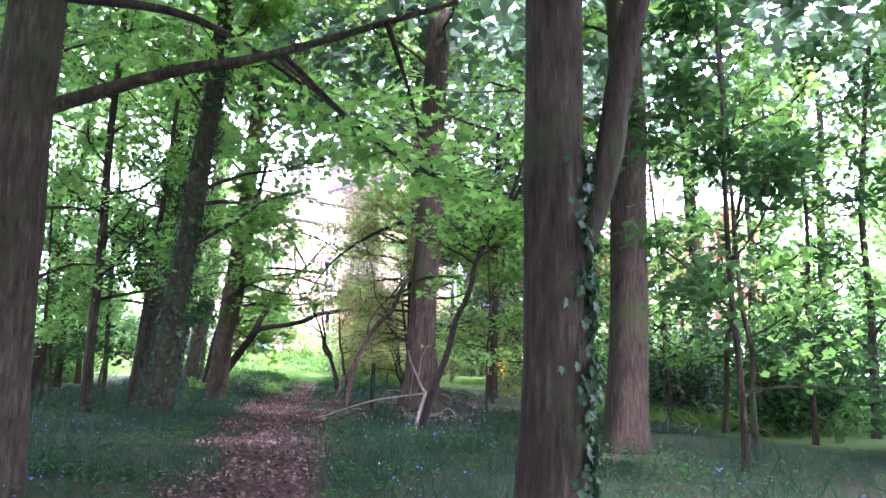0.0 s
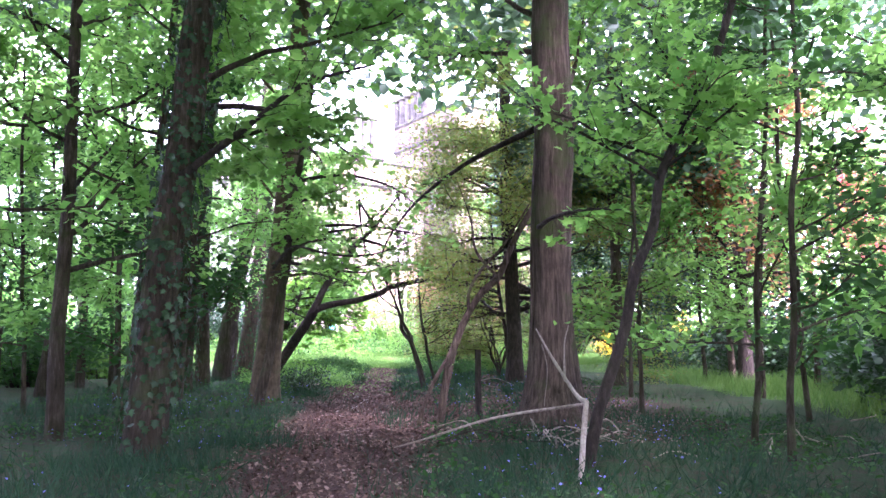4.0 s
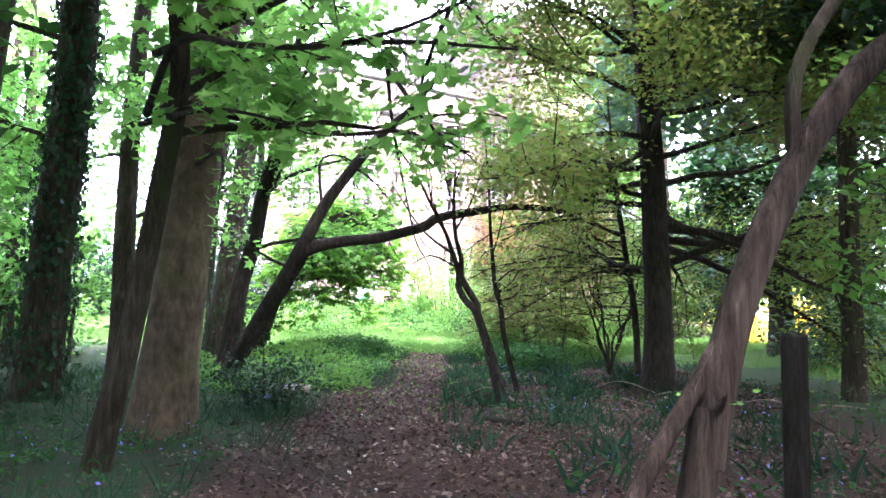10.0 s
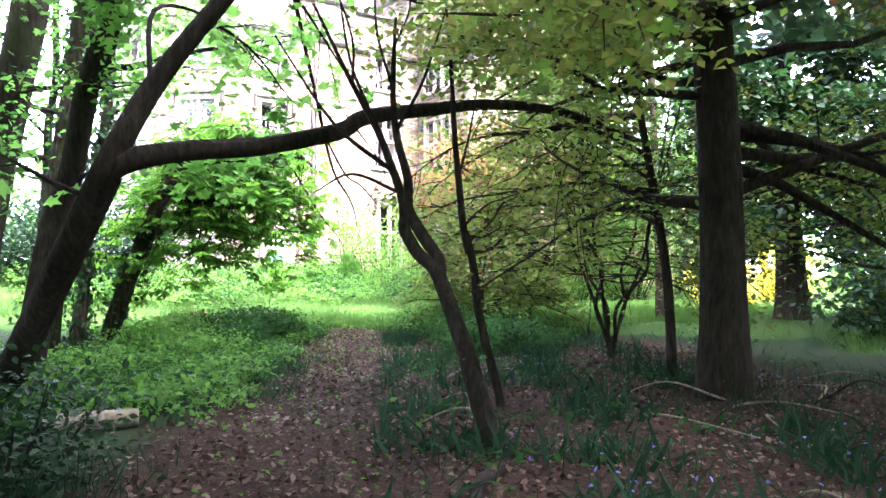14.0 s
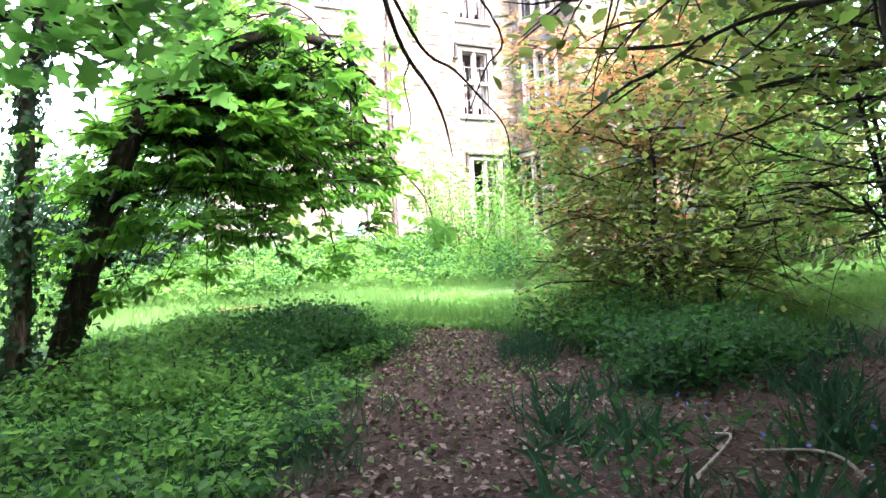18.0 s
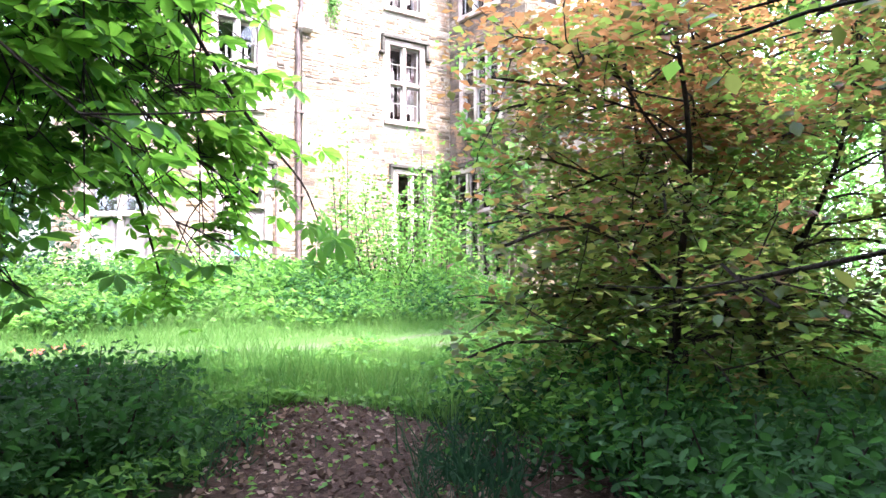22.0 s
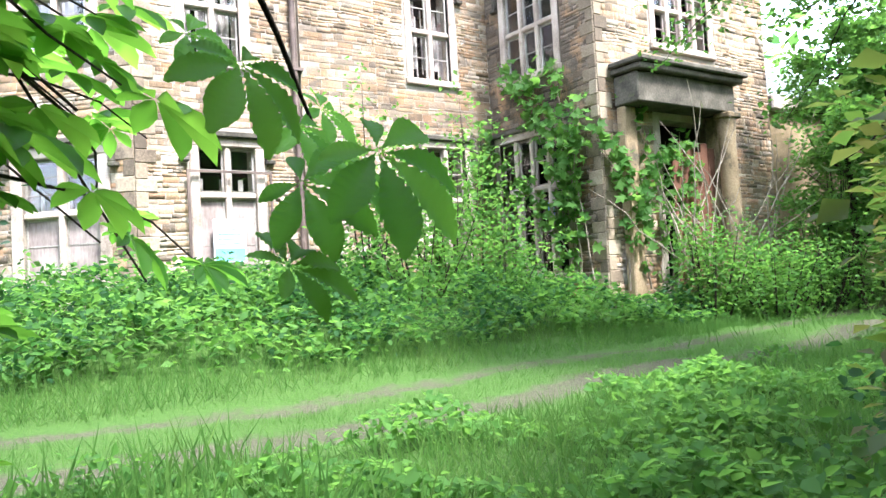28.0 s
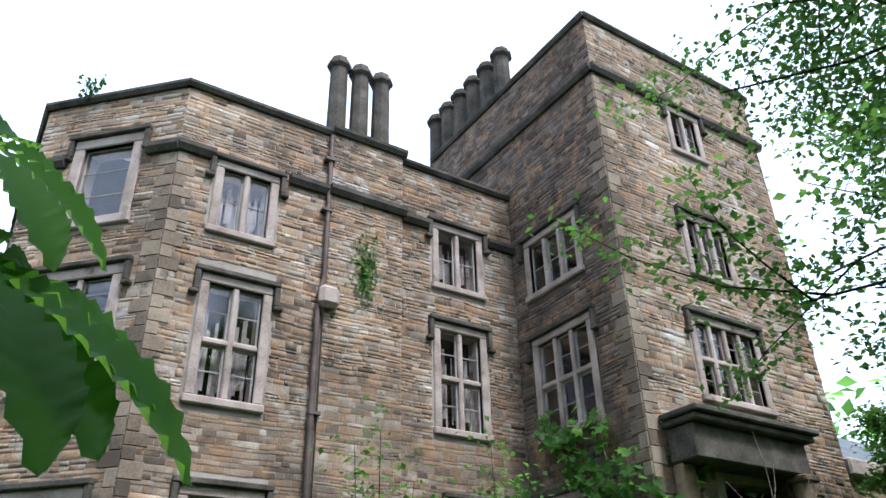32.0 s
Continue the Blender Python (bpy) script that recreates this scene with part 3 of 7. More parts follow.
# ---- house ----
def rubble(name, source, tones, soot):
    """Rubble stone: each stone its own earth tone, with grain, weather stains and sooty patches that run over many stones."""
    m, n, l, out = nodes_of(name)
    b = n.new("ShaderNodeBsdfPrincipled")
    b.inputs["Roughness"].default_value = 0.93
    rnd = n.new("ShaderNodeObjectInfo").outputs["Random"] if source == "object" else n.new("ShaderNodeNewGeometry").outputs["Random Per Island"]
    r = ramp(n, [(k / (len(tones) - 1), t) for k, t in enumerate(tones)])
    l.new(rnd, r.inputs[0])
    place = n.new("ShaderNodeNewGeometry")
    layers = []
    for scale, detail, low, high in ((28.0, 8, 0.3, 0.72), (0.55, 6, 0.38, 0.6), (2.3, 6, 0.5, 0.66)):
        t = n.new("ShaderNodeTexNoise")
        t.inputs["Scale"].default_value, t.inputs["Detail"].default_value, t.inputs["Roughness"].default_value = scale, detail, 0.65
        l.new(place.outputs["Position"], t.inputs["Vector"])
        q = ramp(n, [(low, (0, 0, 0)), (high, (1, 1, 1))])
        l.new(t.outputs[0], q.inputs[0])
        layers.append((t, q))
    grain = mix_colour(n, l, (0.62, 0.6, 0.58), (1.22, 1.22, 1.22), layers[0][1].outputs[0])
    col = mix_colour(n, l, r.outputs[0], grain, 1.0, "MULTIPLY")
    patch = mix_colour(n, l, soot, (1.12, 1.08, 1.02), layers[1][1].outputs[0])
    col = mix_colour(n, l, col, patch, 1.0, "MULTIPLY")
    ochre = n.new("ShaderNodeMath")
    ochre.operation = "MULTIPLY"
    ochre.inputs[1].default_value = 0.7
    l.new(layers[2][1].outputs[0], ochre.inputs[0])
    col = mix_colour(n, l, col, (0.33, 0.19, 0.095), ochre.outputs[0])
    lime = n.new("ShaderNodeTexNoise")
    lime.inputs["Scale"].default_value, lime.inputs["Detail"].default_value, lime.inputs["Roughness"].default_value = 1.1, 7, 0.7
    l.new(place.outputs["Position"], lime.inputs["Vector"])
    pale = ramp(n, [(0.56, (0, 0, 0)), (0.7, (0.55, 0.55, 0.55))])
    l.new(lime.outputs[0], pale.inputs[0])
    col = mix_colour(n, l, col, tuple(min(1.3 * c, 0.5) for c in tones[5]), pale.outputs[0])
    l.new(col, b.inputs["Base Color"])
    bp = n.new("ShaderNodeBump")
    bp.inputs["Strength"].default_value, bp.inputs["Distance"].default_value = 0.7, 0.02
    l.new(layers[0][0].outputs[0], bp.inputs["Height"])
    l.new(bp.outputs[0], b.inputs["Normal"])
    l.new(b.outputs[0], out.inputs[0])
    return m


EARTH = [(0.1, 0.08, 0.058), (0.25, 0.185, 0.12), (0.36, 0.25, 0.15), (0.36, 0.315, 0.255), (0.29, 0.18, 0.105), (0.5, 0.45, 0.365), (0.17, 0.138, 0.105), (0.41, 0.315, 0.205), (0.25, 0.215, 0.175)]
# Tower flank stone: its shade is put into darker tones, along with soot.
SHADED_EARTH = [(0.06, 0.045, 0.034), (0.12, 0.09, 0.065), (0.18, 0.135, 0.095), (0.15, 0.125, 0.1), (0.1, 0.075, 0.055), (0.23, 0.19, 0.15), (0.08, 0.065, 0.052)]
STONE, STONE_PIECE = rubble("rubble_stone", "island", EARTH, (0.5, 0.46, 0.43)), rubble("rubble_stone_piece", "object", EARTH, (0.5, 0.46, 0.43))
SHADED_SOOTY, SHADED_SOOTY_PIECE = rubble("shaded_sooty_stone", "island", SHADED_EARTH, (0.55, 0.5, 0.47)), rubble("shaded_sooty_stone_piece", "object", SHADED_EARTH, (0.55, 0.5, 0.47))
MORTAR = surface("mortar", (0.2, 0.17, 0.14), (0.33, 0.285, 0.235), (0.45, 0.4, 0.34), 40, 1.2, 0.95, 0.5)
# Mortar with the flank's shade and soot put into its colour.
MORTAR_DARK = surface("mortar_shaded_sooty", (0.05, 0.04, 0.03), (0.1, 0.08, 0.062), (0.17, 0.14, 0.11), 40, 1.2, 0.95, 0.5)
ASHLAR = surface("dressed_stone", (0.2, 0.155, 0.125), (0.38, 0.31, 0.26), (0.52, 0.45, 0.39), 30, 1.4, 0.9, 0.35, stain=((0.12, 0.095, 0.07), 1.8, 0.6))
COPING = surface("coping_stone", (0.035, 0.032, 0.026), (0.085, 0.075, 0.06), (0.17, 0.15, 0.12), 20, 1.5, 0.92, 0.5, stain=((0.09, 0.1, 0.045), 2.5, 0.62))
PLASTER = surface("old_plaster", (0.3, 0.27, 0.25), (0.5, 0.46, 0.44), (0.66, 0.62, 0.6), 14, 1.8, 0.9, 0.3, stain=((0.22, 0.13, 0.12), 2.2, 0.56))
BOARD = surface("weathered_board", (0.14, 0.11, 0.1), (0.27, 0.22, 0.2), (0.4, 0.34, 0.31), 18, 1.5, 0.85, 0.3, (1, 1, 0.15))
IRON = surface("rusty_iron", (0.05, 0.035, 0.03), (0.12, 0.085, 0.07), (0.22, 0.16, 0.13), 30, 2, 0.7, 0.3, metal=0.3)
PAINT = surface("peeling_white_paint", (0.16, 0.14, 0.12), (0.3, 0.27, 0.24), (0.44, 0.41, 0.37), 30, 2.0, 0.75, 0.3)
SLATE = surface("slate", (0.04, 0.045, 0.05), (0.09, 0.1, 0.11), (0.17, 0.18, 0.19), 12, 1.2, 0.7, 0.3)
# Near-black: the gloom of the unlit rooms is put into the colour.
ROOM_GLOOM = plain("room_gloom", (0.03, 0.026, 0.022), 0.95)
SIGN = plain("sign_white", (0.75, 0.76, 0.76), 0.5)
SIGN_BLUE = plain("sign_blue", (0.12, 0.25, 0.5), 0.5)


def glass_material():
    m, n, l, out = nodes_of("old_window_glass")
    g = n.new("ShaderNodeBsdfGlass")
    g.inputs["IOR"].default_value, g.inputs["Roughness"].default_value = 1.5, 0.015
    tex = noise_node(n, l, 5, 2, 0.5)
    bp = n.new("ShaderNodeBump")
    bp.inputs["Strength"].default_value, bp.inputs["Distance"].default_value = 0.1, 0.01
    l.new(tex.outputs[0], bp.inputs["Height"])
    l.new(bp.outputs[0], g.inputs["Normal"])
    l.new(g.outputs[0], out.inputs[0])
    return m


GLASS = glass_material()


class Face:
    """One wall plane: an origin on the ground plan, the way along it and the way out of it."""

    def __init__(self, x, y, ux, uy):
        k = math.hypot(ux, uy)
        self.o, self.u, self.n = Vector((x, y, 0)), Vector((ux / k, uy / k, 0)), Vector((uy / k, -ux / k, 0))
        self.m = Matrix(((self.u.x, self.n.x, 0, x), (self.u.y, self.n.y, 0, y), (0, 0, 1, 0), (0, 0, 0, 1)))


MAIN = Face(10.9, 27.97, 1, 0)          # the long front, facing the drive
SIDE = Face(20.15, 32.0, 0, -1)         # the tower's flank
FRONT = Face(20.15, 24.07, 1, 0)        # the tower's front
CANT = Face(8.28, 30.59, 0.707, -0.707)  # the slanting side of the bay
WEST = Face(8.28, 40.0, 0, -1)          # the bay's far side
house = thing("derelict_stone_house", (15, 29, 1.3), "derelict three-storey rubble stone mansion with empty mullioned windows", "house")


def wall(face, width, z0, z1, holes, thick, material, label):
    """A wall with thickness and openings right through it."""
    us = sorted({0.0, width, *(v for h in holes for v in h[:2])})
    zs = sorted({z0, z1, *(v for h in holes for v in h[2:])})

    def solid(i, j):
        if not (0 <= i < len(us) - 1 and 0 <= j < len(zs) - 1):
            return False
        u, z = (us[i] + us[i + 1]) / 2, (zs[j] + zs[j + 1]) / 2
        return not any(a < u < b and c < z < d for a, b, c, d in holes)

    bm = bmesh.new()
    for i in range(len(us) - 1):
        for j in range(len(zs) - 1):
            if not solid(i, j):
                continue
            a, b, c, d = us[i], us[i + 1], zs[j], zs[j + 1]
            sides = [[(a, 0, c), (b, 0, c), (b, 0, d), (a, 0, d)], [(a, -thick, c), (a, -thick, d), (b, -thick, d), (b, -thick, c)]]
            if not solid(i - 1, j):
                sides.append([(a, 0, c), (a, 0, d), (a, -thick, d), (a, -thick, c)])
            if not solid(i + 1, j):
                sides.append([(b, 0, c), (b, -thick, c), (b, -thick, d), (b, 0, d)])
            if not solid(i, j - 1):
                sides.append([(a, 0, c), (a, -thick, c), (b, -thick, c), (b, 0, c)])
            if not solid(i, j + 1):
                sides.append([(a, 0, d), (b, 0, d), (b, -thick, d), (a, -thick, d)])
            for q in sides:
                bm.faces.new([bm.verts.new(face.m @ Vector(p)) for p in q])
    bmesh.ops.remove_doubles(bm, verts=bm.verts, dist=0.001)
    bmesh.ops.recalc_face_normals(bm, faces=bm.faces)
    return part("wall", bm, material, house, label)


def window(face, u0, u1, z0, z1, lights, transom, sill=True, hood=True, infill="glass", rim=0.2, drop=0.45, bars=1):
    """A mullioned stone window: surround, mullions, transom, sill, hood with dropped ends, sashes with bars, panes, and what hangs behind."""
    w = child("window", None, house, "stone mullioned window, weathered")
    m = face.m

    def bar(name, blocks, material, label="", bevel=0.012):
        bm = bmesh.new()
        for b in blocks:
            box(bm, *b, m, bevel)
        return part(name, bm, material, w, label)

    for a, b in ((u0 - rim, u0), (u1, u1 + rim)):
        bar("jamb", [(a, b, -0.16, 0.05, z0, z1 + 0.002)], ASHLAR, "", 0.025)
    bar("lintel", [(u0 - rim, u1 + rim, -0.16, 0.052, z1, z1 + rim)], ASHLAR, "", 0.025)
    if sill:
        bar("sill", [(u0 - rim - 0.04, u1 + rim + 0.04, -0.18, 0.1, z0 - rim * 0.9, z0)], ASHLAR, "", 0.03)
    if hood:
        top = z1 + rim
        bar("hood_mould", [(u0 - rim - 0.14, u1 + rim + 0.14, -0.02, 0.15, top, top + 0.12), (u0 - rim - 0.14, u0 - rim - 0.02, -0.02, 0.13, top - drop, top - 0.003), (u1 + rim + 0.02, u1 + rim + 0.14, -0.02, 0.13, top - drop, top - 0.003),
                           (u0 - rim - 0.22, u0 - rim - 0.02, -0.02, 0.15, top - drop - 0.1, top - drop - 0.003), (u1 + rim + 0.02, u1 + rim + 0.22, -0.02, 0.15, top - drop - 0.1, top - drop - 0.003)], COPING, "blackened projecting hood", 0.02)
    step = (u1 - u0) / lights
    for k in range(1, lights):
        u = u0 + k * step
        bar("mullion", [(u - 0.065, u + 0.065, -0.15, 0.02, z0, z1)], ASHLAR, "", 0.03)
    rows = [z0, z1]
    if transom:
        zt = z0 + (z1 - z0) * transom
        bar("transom", [(u0, u1, -0.145, 0.012, zt - 0.065, zt + 0.065)], ASHLAR, "", 0.03)
        rows = [z0, zt, z1]
    for k in range(lights):
        a, b = u0 + k * step + (0.065 if k else 0), u0 + (k + 1) * step - (0.065 if k < lights - 1 else 0)
        for j in range(len(rows) - 1):
            c, d = rows[j] + (0.065 if j else 0), rows[j + 1] - (0.065 if j < len(rows) - 2 else 0)
            e = 0.045
            blocks = [(a, a + e, -0.135, -0.085, c, d), (b - e, b, -0.135, -0.085, c, d), (a + e, b - e, -0.134, -0.086, c, c + e), (a + e, b - e, -0.134, -0.086, d - e, d)]
            for i in range(1, bars + 1):
                z = c + (d - c) * i / (bars + 1)
                blocks.append((a + e, b - e, -0.125, -0.09, z - 0.012, z + 0.012))
            bar("sash", blocks, PAINT if infill != "dark" else BOARD, "", 0)
            if infill == "board" and j == 0 and len(rows) > 2:
                bar("board", [(a + e, b - e, -0.118, -0.1, c + e, d - e)], BOARD, "grey boarding", 0)
                continue
            if infill == "dark" and (k + j) % 3 == 0:
                continue
            bm = bmesh.new()
            box(bm, a + e, b - e, -0.112, -0.107, c + e, d - e, m)
            pane = part("pane", bm, GLASS, w)
            pane.visible_shadow = False
    if infill in ("glass", "board"):
        bm = bmesh.new()
        n = 14
        for i in range(n):
            a, b = u0 + (u1 - u0) * i / n, u0 + (u1 - u0) * (i + 1) / n
            p = -0.34 - 0.05 * (i % 2)
            q = -0.34 - 0.05 * ((i + 1) % 2)
            if (i * 7 + int(z0 * 3)) % 5 == 0:
                continue
            low = z0 + 0.12 * ((i * 5) % 4)
            bm.faces.new([bm.verts.new(m @ Vector(v)) for v in ((a, p, low), (b, q, low), (b, q, z0 + (z1 - z0) * (0.55 + 0.08 * ((i * 3) % 5))), (a, p, z0 + (z1 - z0) * (0.55 + 0.08 * ((i * 3) % 5))))])
        bmesh.ops.solidify(bm, geom=bm.faces[:], thickness=0.01)
        part("curtain", bm, PLASTER, w, "torn, stained pale lining behind the glass")
    return w


def course(face, name, u0, u1, z0, z1, out, material=COPING, slope=0.04):
    """A projecting band with a weathered top."""
    bm = bmesh.new()
    pts = [(-0.02, z0), (out * 0.55, z0), (out, z0 + (z1 - z0) * 0.45), (out, z1 - slope), (-0.02, z1)]
    ends = [[bm.verts.new(face.m @ Vector((u, p, z))) for p, z in pts] for u in (u0, u1)]
    for i in range(len(pts)):
        k = (i + 1) % len(pts)
        bm.faces.new([ends[0][i], ends[1][i], ends[1][k], ends[0][k]])
    bm.faces.new(ends[0][::-1])
    bm.faces.new(ends[1])
    bmesh.ops.recalc_face_normals(bm, faces=bm.faces)
    return part(name, bm, material, house)


# openings: along the wall from, to, sill, head
MAIN_HOLES = [(1.06, 2.17, 10.35, 11.9), (1.1, 2.28, 6.55, 9.0), (1.28, 2.52, 1.6, 4.68), (6.8, 8.0, 10.45, 12.05), (6.8, 7.98, 6.72, 9.18), (7.1, 8.25, 1.6, 4.95)]
SIDE_HOLES = [(4.78, 6.54, 10.4, 11.85), (4.8, 6.6, 6.67, 8.95), (4.35, 6.75, 1.6, 5.05)]
FRONT_HOLES = [(2.92, 3.92, 14.3, 15.6), (2.62, 4.02, 10.4, 11.9), (2.15, 4.25, 7.1, 8.9), (2.1, 4.3, 1.3, 5.2)]
CANT_HOLES = [(1.3, 2.55, 10.5, 12.45), (1.25, 2.75, 6.75, 9.0), (1.15, 2.9, 1.6, 4.5)]
wall_main = wall(MAIN, 9.25, 0.6, 13.85, MAIN_HOLES, 0.5, MORTAR, "coursed brown rubble stone front")
wall_side = wall(SIDE, 7.93, 0.6, 17.7, SIDE_HOLES, 0.5, MORTAR_DARK, "tower flank in sooty stone with its shade coloured in")
wall_front = wall(FRONT, 6.85, 0.6, 17.7, FRONT_HOLES, 0.5, MORTAR, "sunlit tower front in rubble stone")
wall_cant = wall(CANT, 3.7, 0.6, 13.85, CANT_HOLES, 0.5, MORTAR, "slanting side of the bay")
wall(WEST, 9.41, 0.6, 13.85, [(6.0, 7.2, 10.5, 12.4), (6.0, 7.2, 6.7, 9.0)], 0.5, MORTAR, "bay side wall")
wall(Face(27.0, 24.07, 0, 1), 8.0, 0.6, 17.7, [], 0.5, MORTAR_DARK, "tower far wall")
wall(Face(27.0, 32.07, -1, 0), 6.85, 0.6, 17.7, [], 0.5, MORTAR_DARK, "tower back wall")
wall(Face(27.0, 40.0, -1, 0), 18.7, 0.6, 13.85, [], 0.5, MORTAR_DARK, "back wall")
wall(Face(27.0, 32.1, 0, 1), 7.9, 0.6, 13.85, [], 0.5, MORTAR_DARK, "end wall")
for x0, x1, y0, y1, z in ((8.8, 20.1, 31.0, 39.5, 13.4), (11.2, 20.1, 28.5, 31.0, 13.4), (20.7, 26.7, 24.6, 31.5, 17.2), (20.2, 26.5, 32.6, 39.5, 13.4)):
    bm = bmesh.new()
    box(bm, x0, x1, y0, y1, z, z + 0.15)
    part("roof", bm, SLATE, house)
# Floors and partitions added behind the windows, coloured near-black for indoor gloom.
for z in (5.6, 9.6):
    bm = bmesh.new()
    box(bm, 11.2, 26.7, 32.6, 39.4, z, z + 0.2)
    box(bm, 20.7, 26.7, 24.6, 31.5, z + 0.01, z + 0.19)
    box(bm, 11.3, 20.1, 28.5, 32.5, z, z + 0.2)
    part("floor_slab", bm, ROOM_GLOOM, house)
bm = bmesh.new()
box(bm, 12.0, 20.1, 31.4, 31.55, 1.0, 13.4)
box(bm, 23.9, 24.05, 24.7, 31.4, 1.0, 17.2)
part("inner_wall", bm, ROOM_GLOOM, house)

MW = [(2, 0, "glass"), (2, 0.48, "glass"), (2, 0.66, "board"), (2, 0, "glass"), (2, 0.5, "glass"), (2, 0.6, "dark")]
for h, (lights, tr, fill) in zip(MAIN_HOLES, MW):
    window(MAIN, *h, lights, tr, infill=fill)
for h, (lights, tr, fill) in zip(SIDE_HOLES, [(3, 0, "plain"), (3, 0.52, "plain"), (4, 0.62, "dark")]):
    window(SIDE, *h, lights, tr, infill=fill)
for h, (lights, tr, fill) in zip(FRONT_HOLES[:3], [(2, 0, "dark"), (3, 0, "dark"), (4, 0.5, "dark")]):
    window(FRONT, *h, lights, tr, infill=fill)
for h, (lights, tr, fill) in zip(CANT_HOLES, [(1, 0, "plain"), (2, 0.5, "glass"), (2, 0.6, "board")]):
    window(CANT, *h, lights, tr, infill=fill, rim=0.26, bars=2)
window(WEST, 6.0, 7.2, 10.5, 12.4, 1, 0, infill="plain")
window(WEST, 6.0, 7.2, 6.7, 9.0, 1, 0, infill="plain")

# bands, parapets and copings
course(MAIN, "string_course", -0.04, 0.79, 12.02, 12.3, 0.18)
course(MAIN, "string_course", 2.6, 3.6, 12.02, 12.3, 0.18)
course(MAIN, "string_course", 5.68, 6.45, 11.95, 12.22, 0.18)
course(MAIN, "string_course", 8.36, 9.25, 11.95, 12.22, 0.18)
course(CANT, "string_course", 0.0, 0.9, 12.0, 12.28, 0.18)
course(CANT, "string_course", 2.95, 3.74, 12.0, 12.28, 0.18)
course(MAIN, "coping", -0.05, 3.6, 13.85, 14.06, 0.14)
course(MAIN, "coping", 5.68, 9.25, 13.75, 13.95, 0.14)
course(CANT, "coping", -0.05, 3.75, 13.85, 14.06, 0.14)
course(WEST, "coping", 0.0, 9.45, 13.85, 14.06, 0.14)
course(SIDE, "string_course", 0.0, 8.0, 15.7, 15.98, 0.17)
course(FRONT, "string_course", -0.06, 2.55, 15.7, 15.98, 0.17)
course(FRONT, "string_course", 4.25, 6.95, 15.7, 15.98, 0.17)
course(SIDE, "coping", 0.0, 8.0, 17.7, 17.9, 0.13)
course(FRONT, "coping", -0.05, 6.95, 17.7, 17.9, 0.13)
# the chimney breast that stands a little proud of the front
bm = bmesh.new()
box(bm, 3.66, 5.66, 0.002, 0.1, 0.7, 13.9, MAIN.m)
breast = part("chimney_breast", bm, MORTAR, house, "shallow projecting chimney breast")
BREAST = Face(14.56, 27.87, 1, 0)
course(BREAST, "string_course", -0.05, 2.06, 12.02, 12.3, 0.18)
course(BREAST, "coping", -0.05, 2.1, 13.9, 14.14, 0.14)


def chimney(x, y, z0, z1, r, label):
    """An octagonal stone stack on a spreading foot, with a moulded cap."""
    c = child("chimney_stack", None, house, label)
    for name, rings, mat in (("foot", [(1.75, z0), (1.75, z0 + 0.25), (1.0, z0 + 0.6)], ASHLAR), ("shaft", [(1.0, z0 + 0.55), (0.92, z1 - 0.25)], COPING), ("cap", [(0.9, z1 - 0.25), (1.3, z1 - 0.16), (1.3, z1 - 0.06), (1.05, z1), (0.95, z1 + 0.14), (0.6, z1 + 0.15)], COPING)):
        pts = []
        for k, z in rings:
            pts.append([(x + k * r * math.cos(a), y + k * r * math.sin(a), z) for a in np.arange(8) * math.pi / 4 + math.pi / 8])
        bm = bmesh.new()
        vs = [[bm.verts.new(p) for p in ring] for ring in pts]
        for a, b in zip(vs[:-1], vs[1:]):
            for i in range(8):
                bm.faces.new([a[i], a[(i + 1) % 8], b[(i + 1) % 8], b[i]])
        bm.faces.new(vs[-1])
        bm.faces.new(vs[0][::-1])
        part(name, bm, mat, c)


for i in range(3):
    chimney(14.95 + 0.68 * i, 28.75, 13.5, 17.2, 0.27, "tall octagonal stone chimney with moulded cap")
for i in range(6):
    chimney(20.75, 28.5 + 0.82 * i, 17.2, 20.3, 0.3, "blackened octagonal stone chimney in a row")

# rainwater pipe with hopper
pipe = child("rainwater_pipe", None, house, "cast iron rainwater pipe with stone hopper")
v1, f1 = tube([(14.5, 27.87, 13.8), (14.52, 27.86, 9.75), (14.4, 27.86, 9.25)], [0.06] * 3, 8)
v2, f2 = tube([(14.4, 27.86, 9.0), (14.42, 27.86, 5.0), (14.45, 27.86, 1.2)], [0.07] * 3, 8)
child("pipe", np_mesh("pipe", *joined([(v1, f1), (v2, f2)]), IRON, True), pipe)
bm = bmesh.new()
box(bm, 14.36, 14.86, 27.62, 27.9, 8.95, 9.48, None, 0.1)
part("corbel", bm, ASHLAR, pipe, "ochre stone corbel with worn edges")
for z in (4.0, 6.5, 11.5, 13.0):
    bm = bmesh.new()
    box(bm, 14.34, 14.6, 27.78, 27.96, z, z + 0.07)
    part("bracket", bm, IRON, pipe)

# iron frame and notice at the ground-floor window
guard = child("window_guard", None, house, "thin rusty iron frame before a boarded window")
for b in ((0.98, 1.03, 0.12, 0.17, 1.2, 4.12), (2.78, 2.83, 0.12, 0.17, 1.2, 4.12), (0.98, 2.83, 0.121, 0.169, 4.1, 4.15)):
    bm = bmesh.new()
    box(bm, *b, MAIN.m)
    part("bar", bm, IRON, guard)
notice = thing("notice_board", (12.75, 27.9, 2.1), "small white printed notice fixed to a boarded window", "sign")
bm = bmesh.new()
box(bm, 1.5, 2.2, 0.06, 0.09, 2.2, 3.12, MAIN.m, 0.008)
part("panel", bm, SIGN, notice)
bm = bmesh.new()
box(bm, 1.52, 2.18, 0.0905, 0.0935, 2.22, 2.5, MAIN.m)
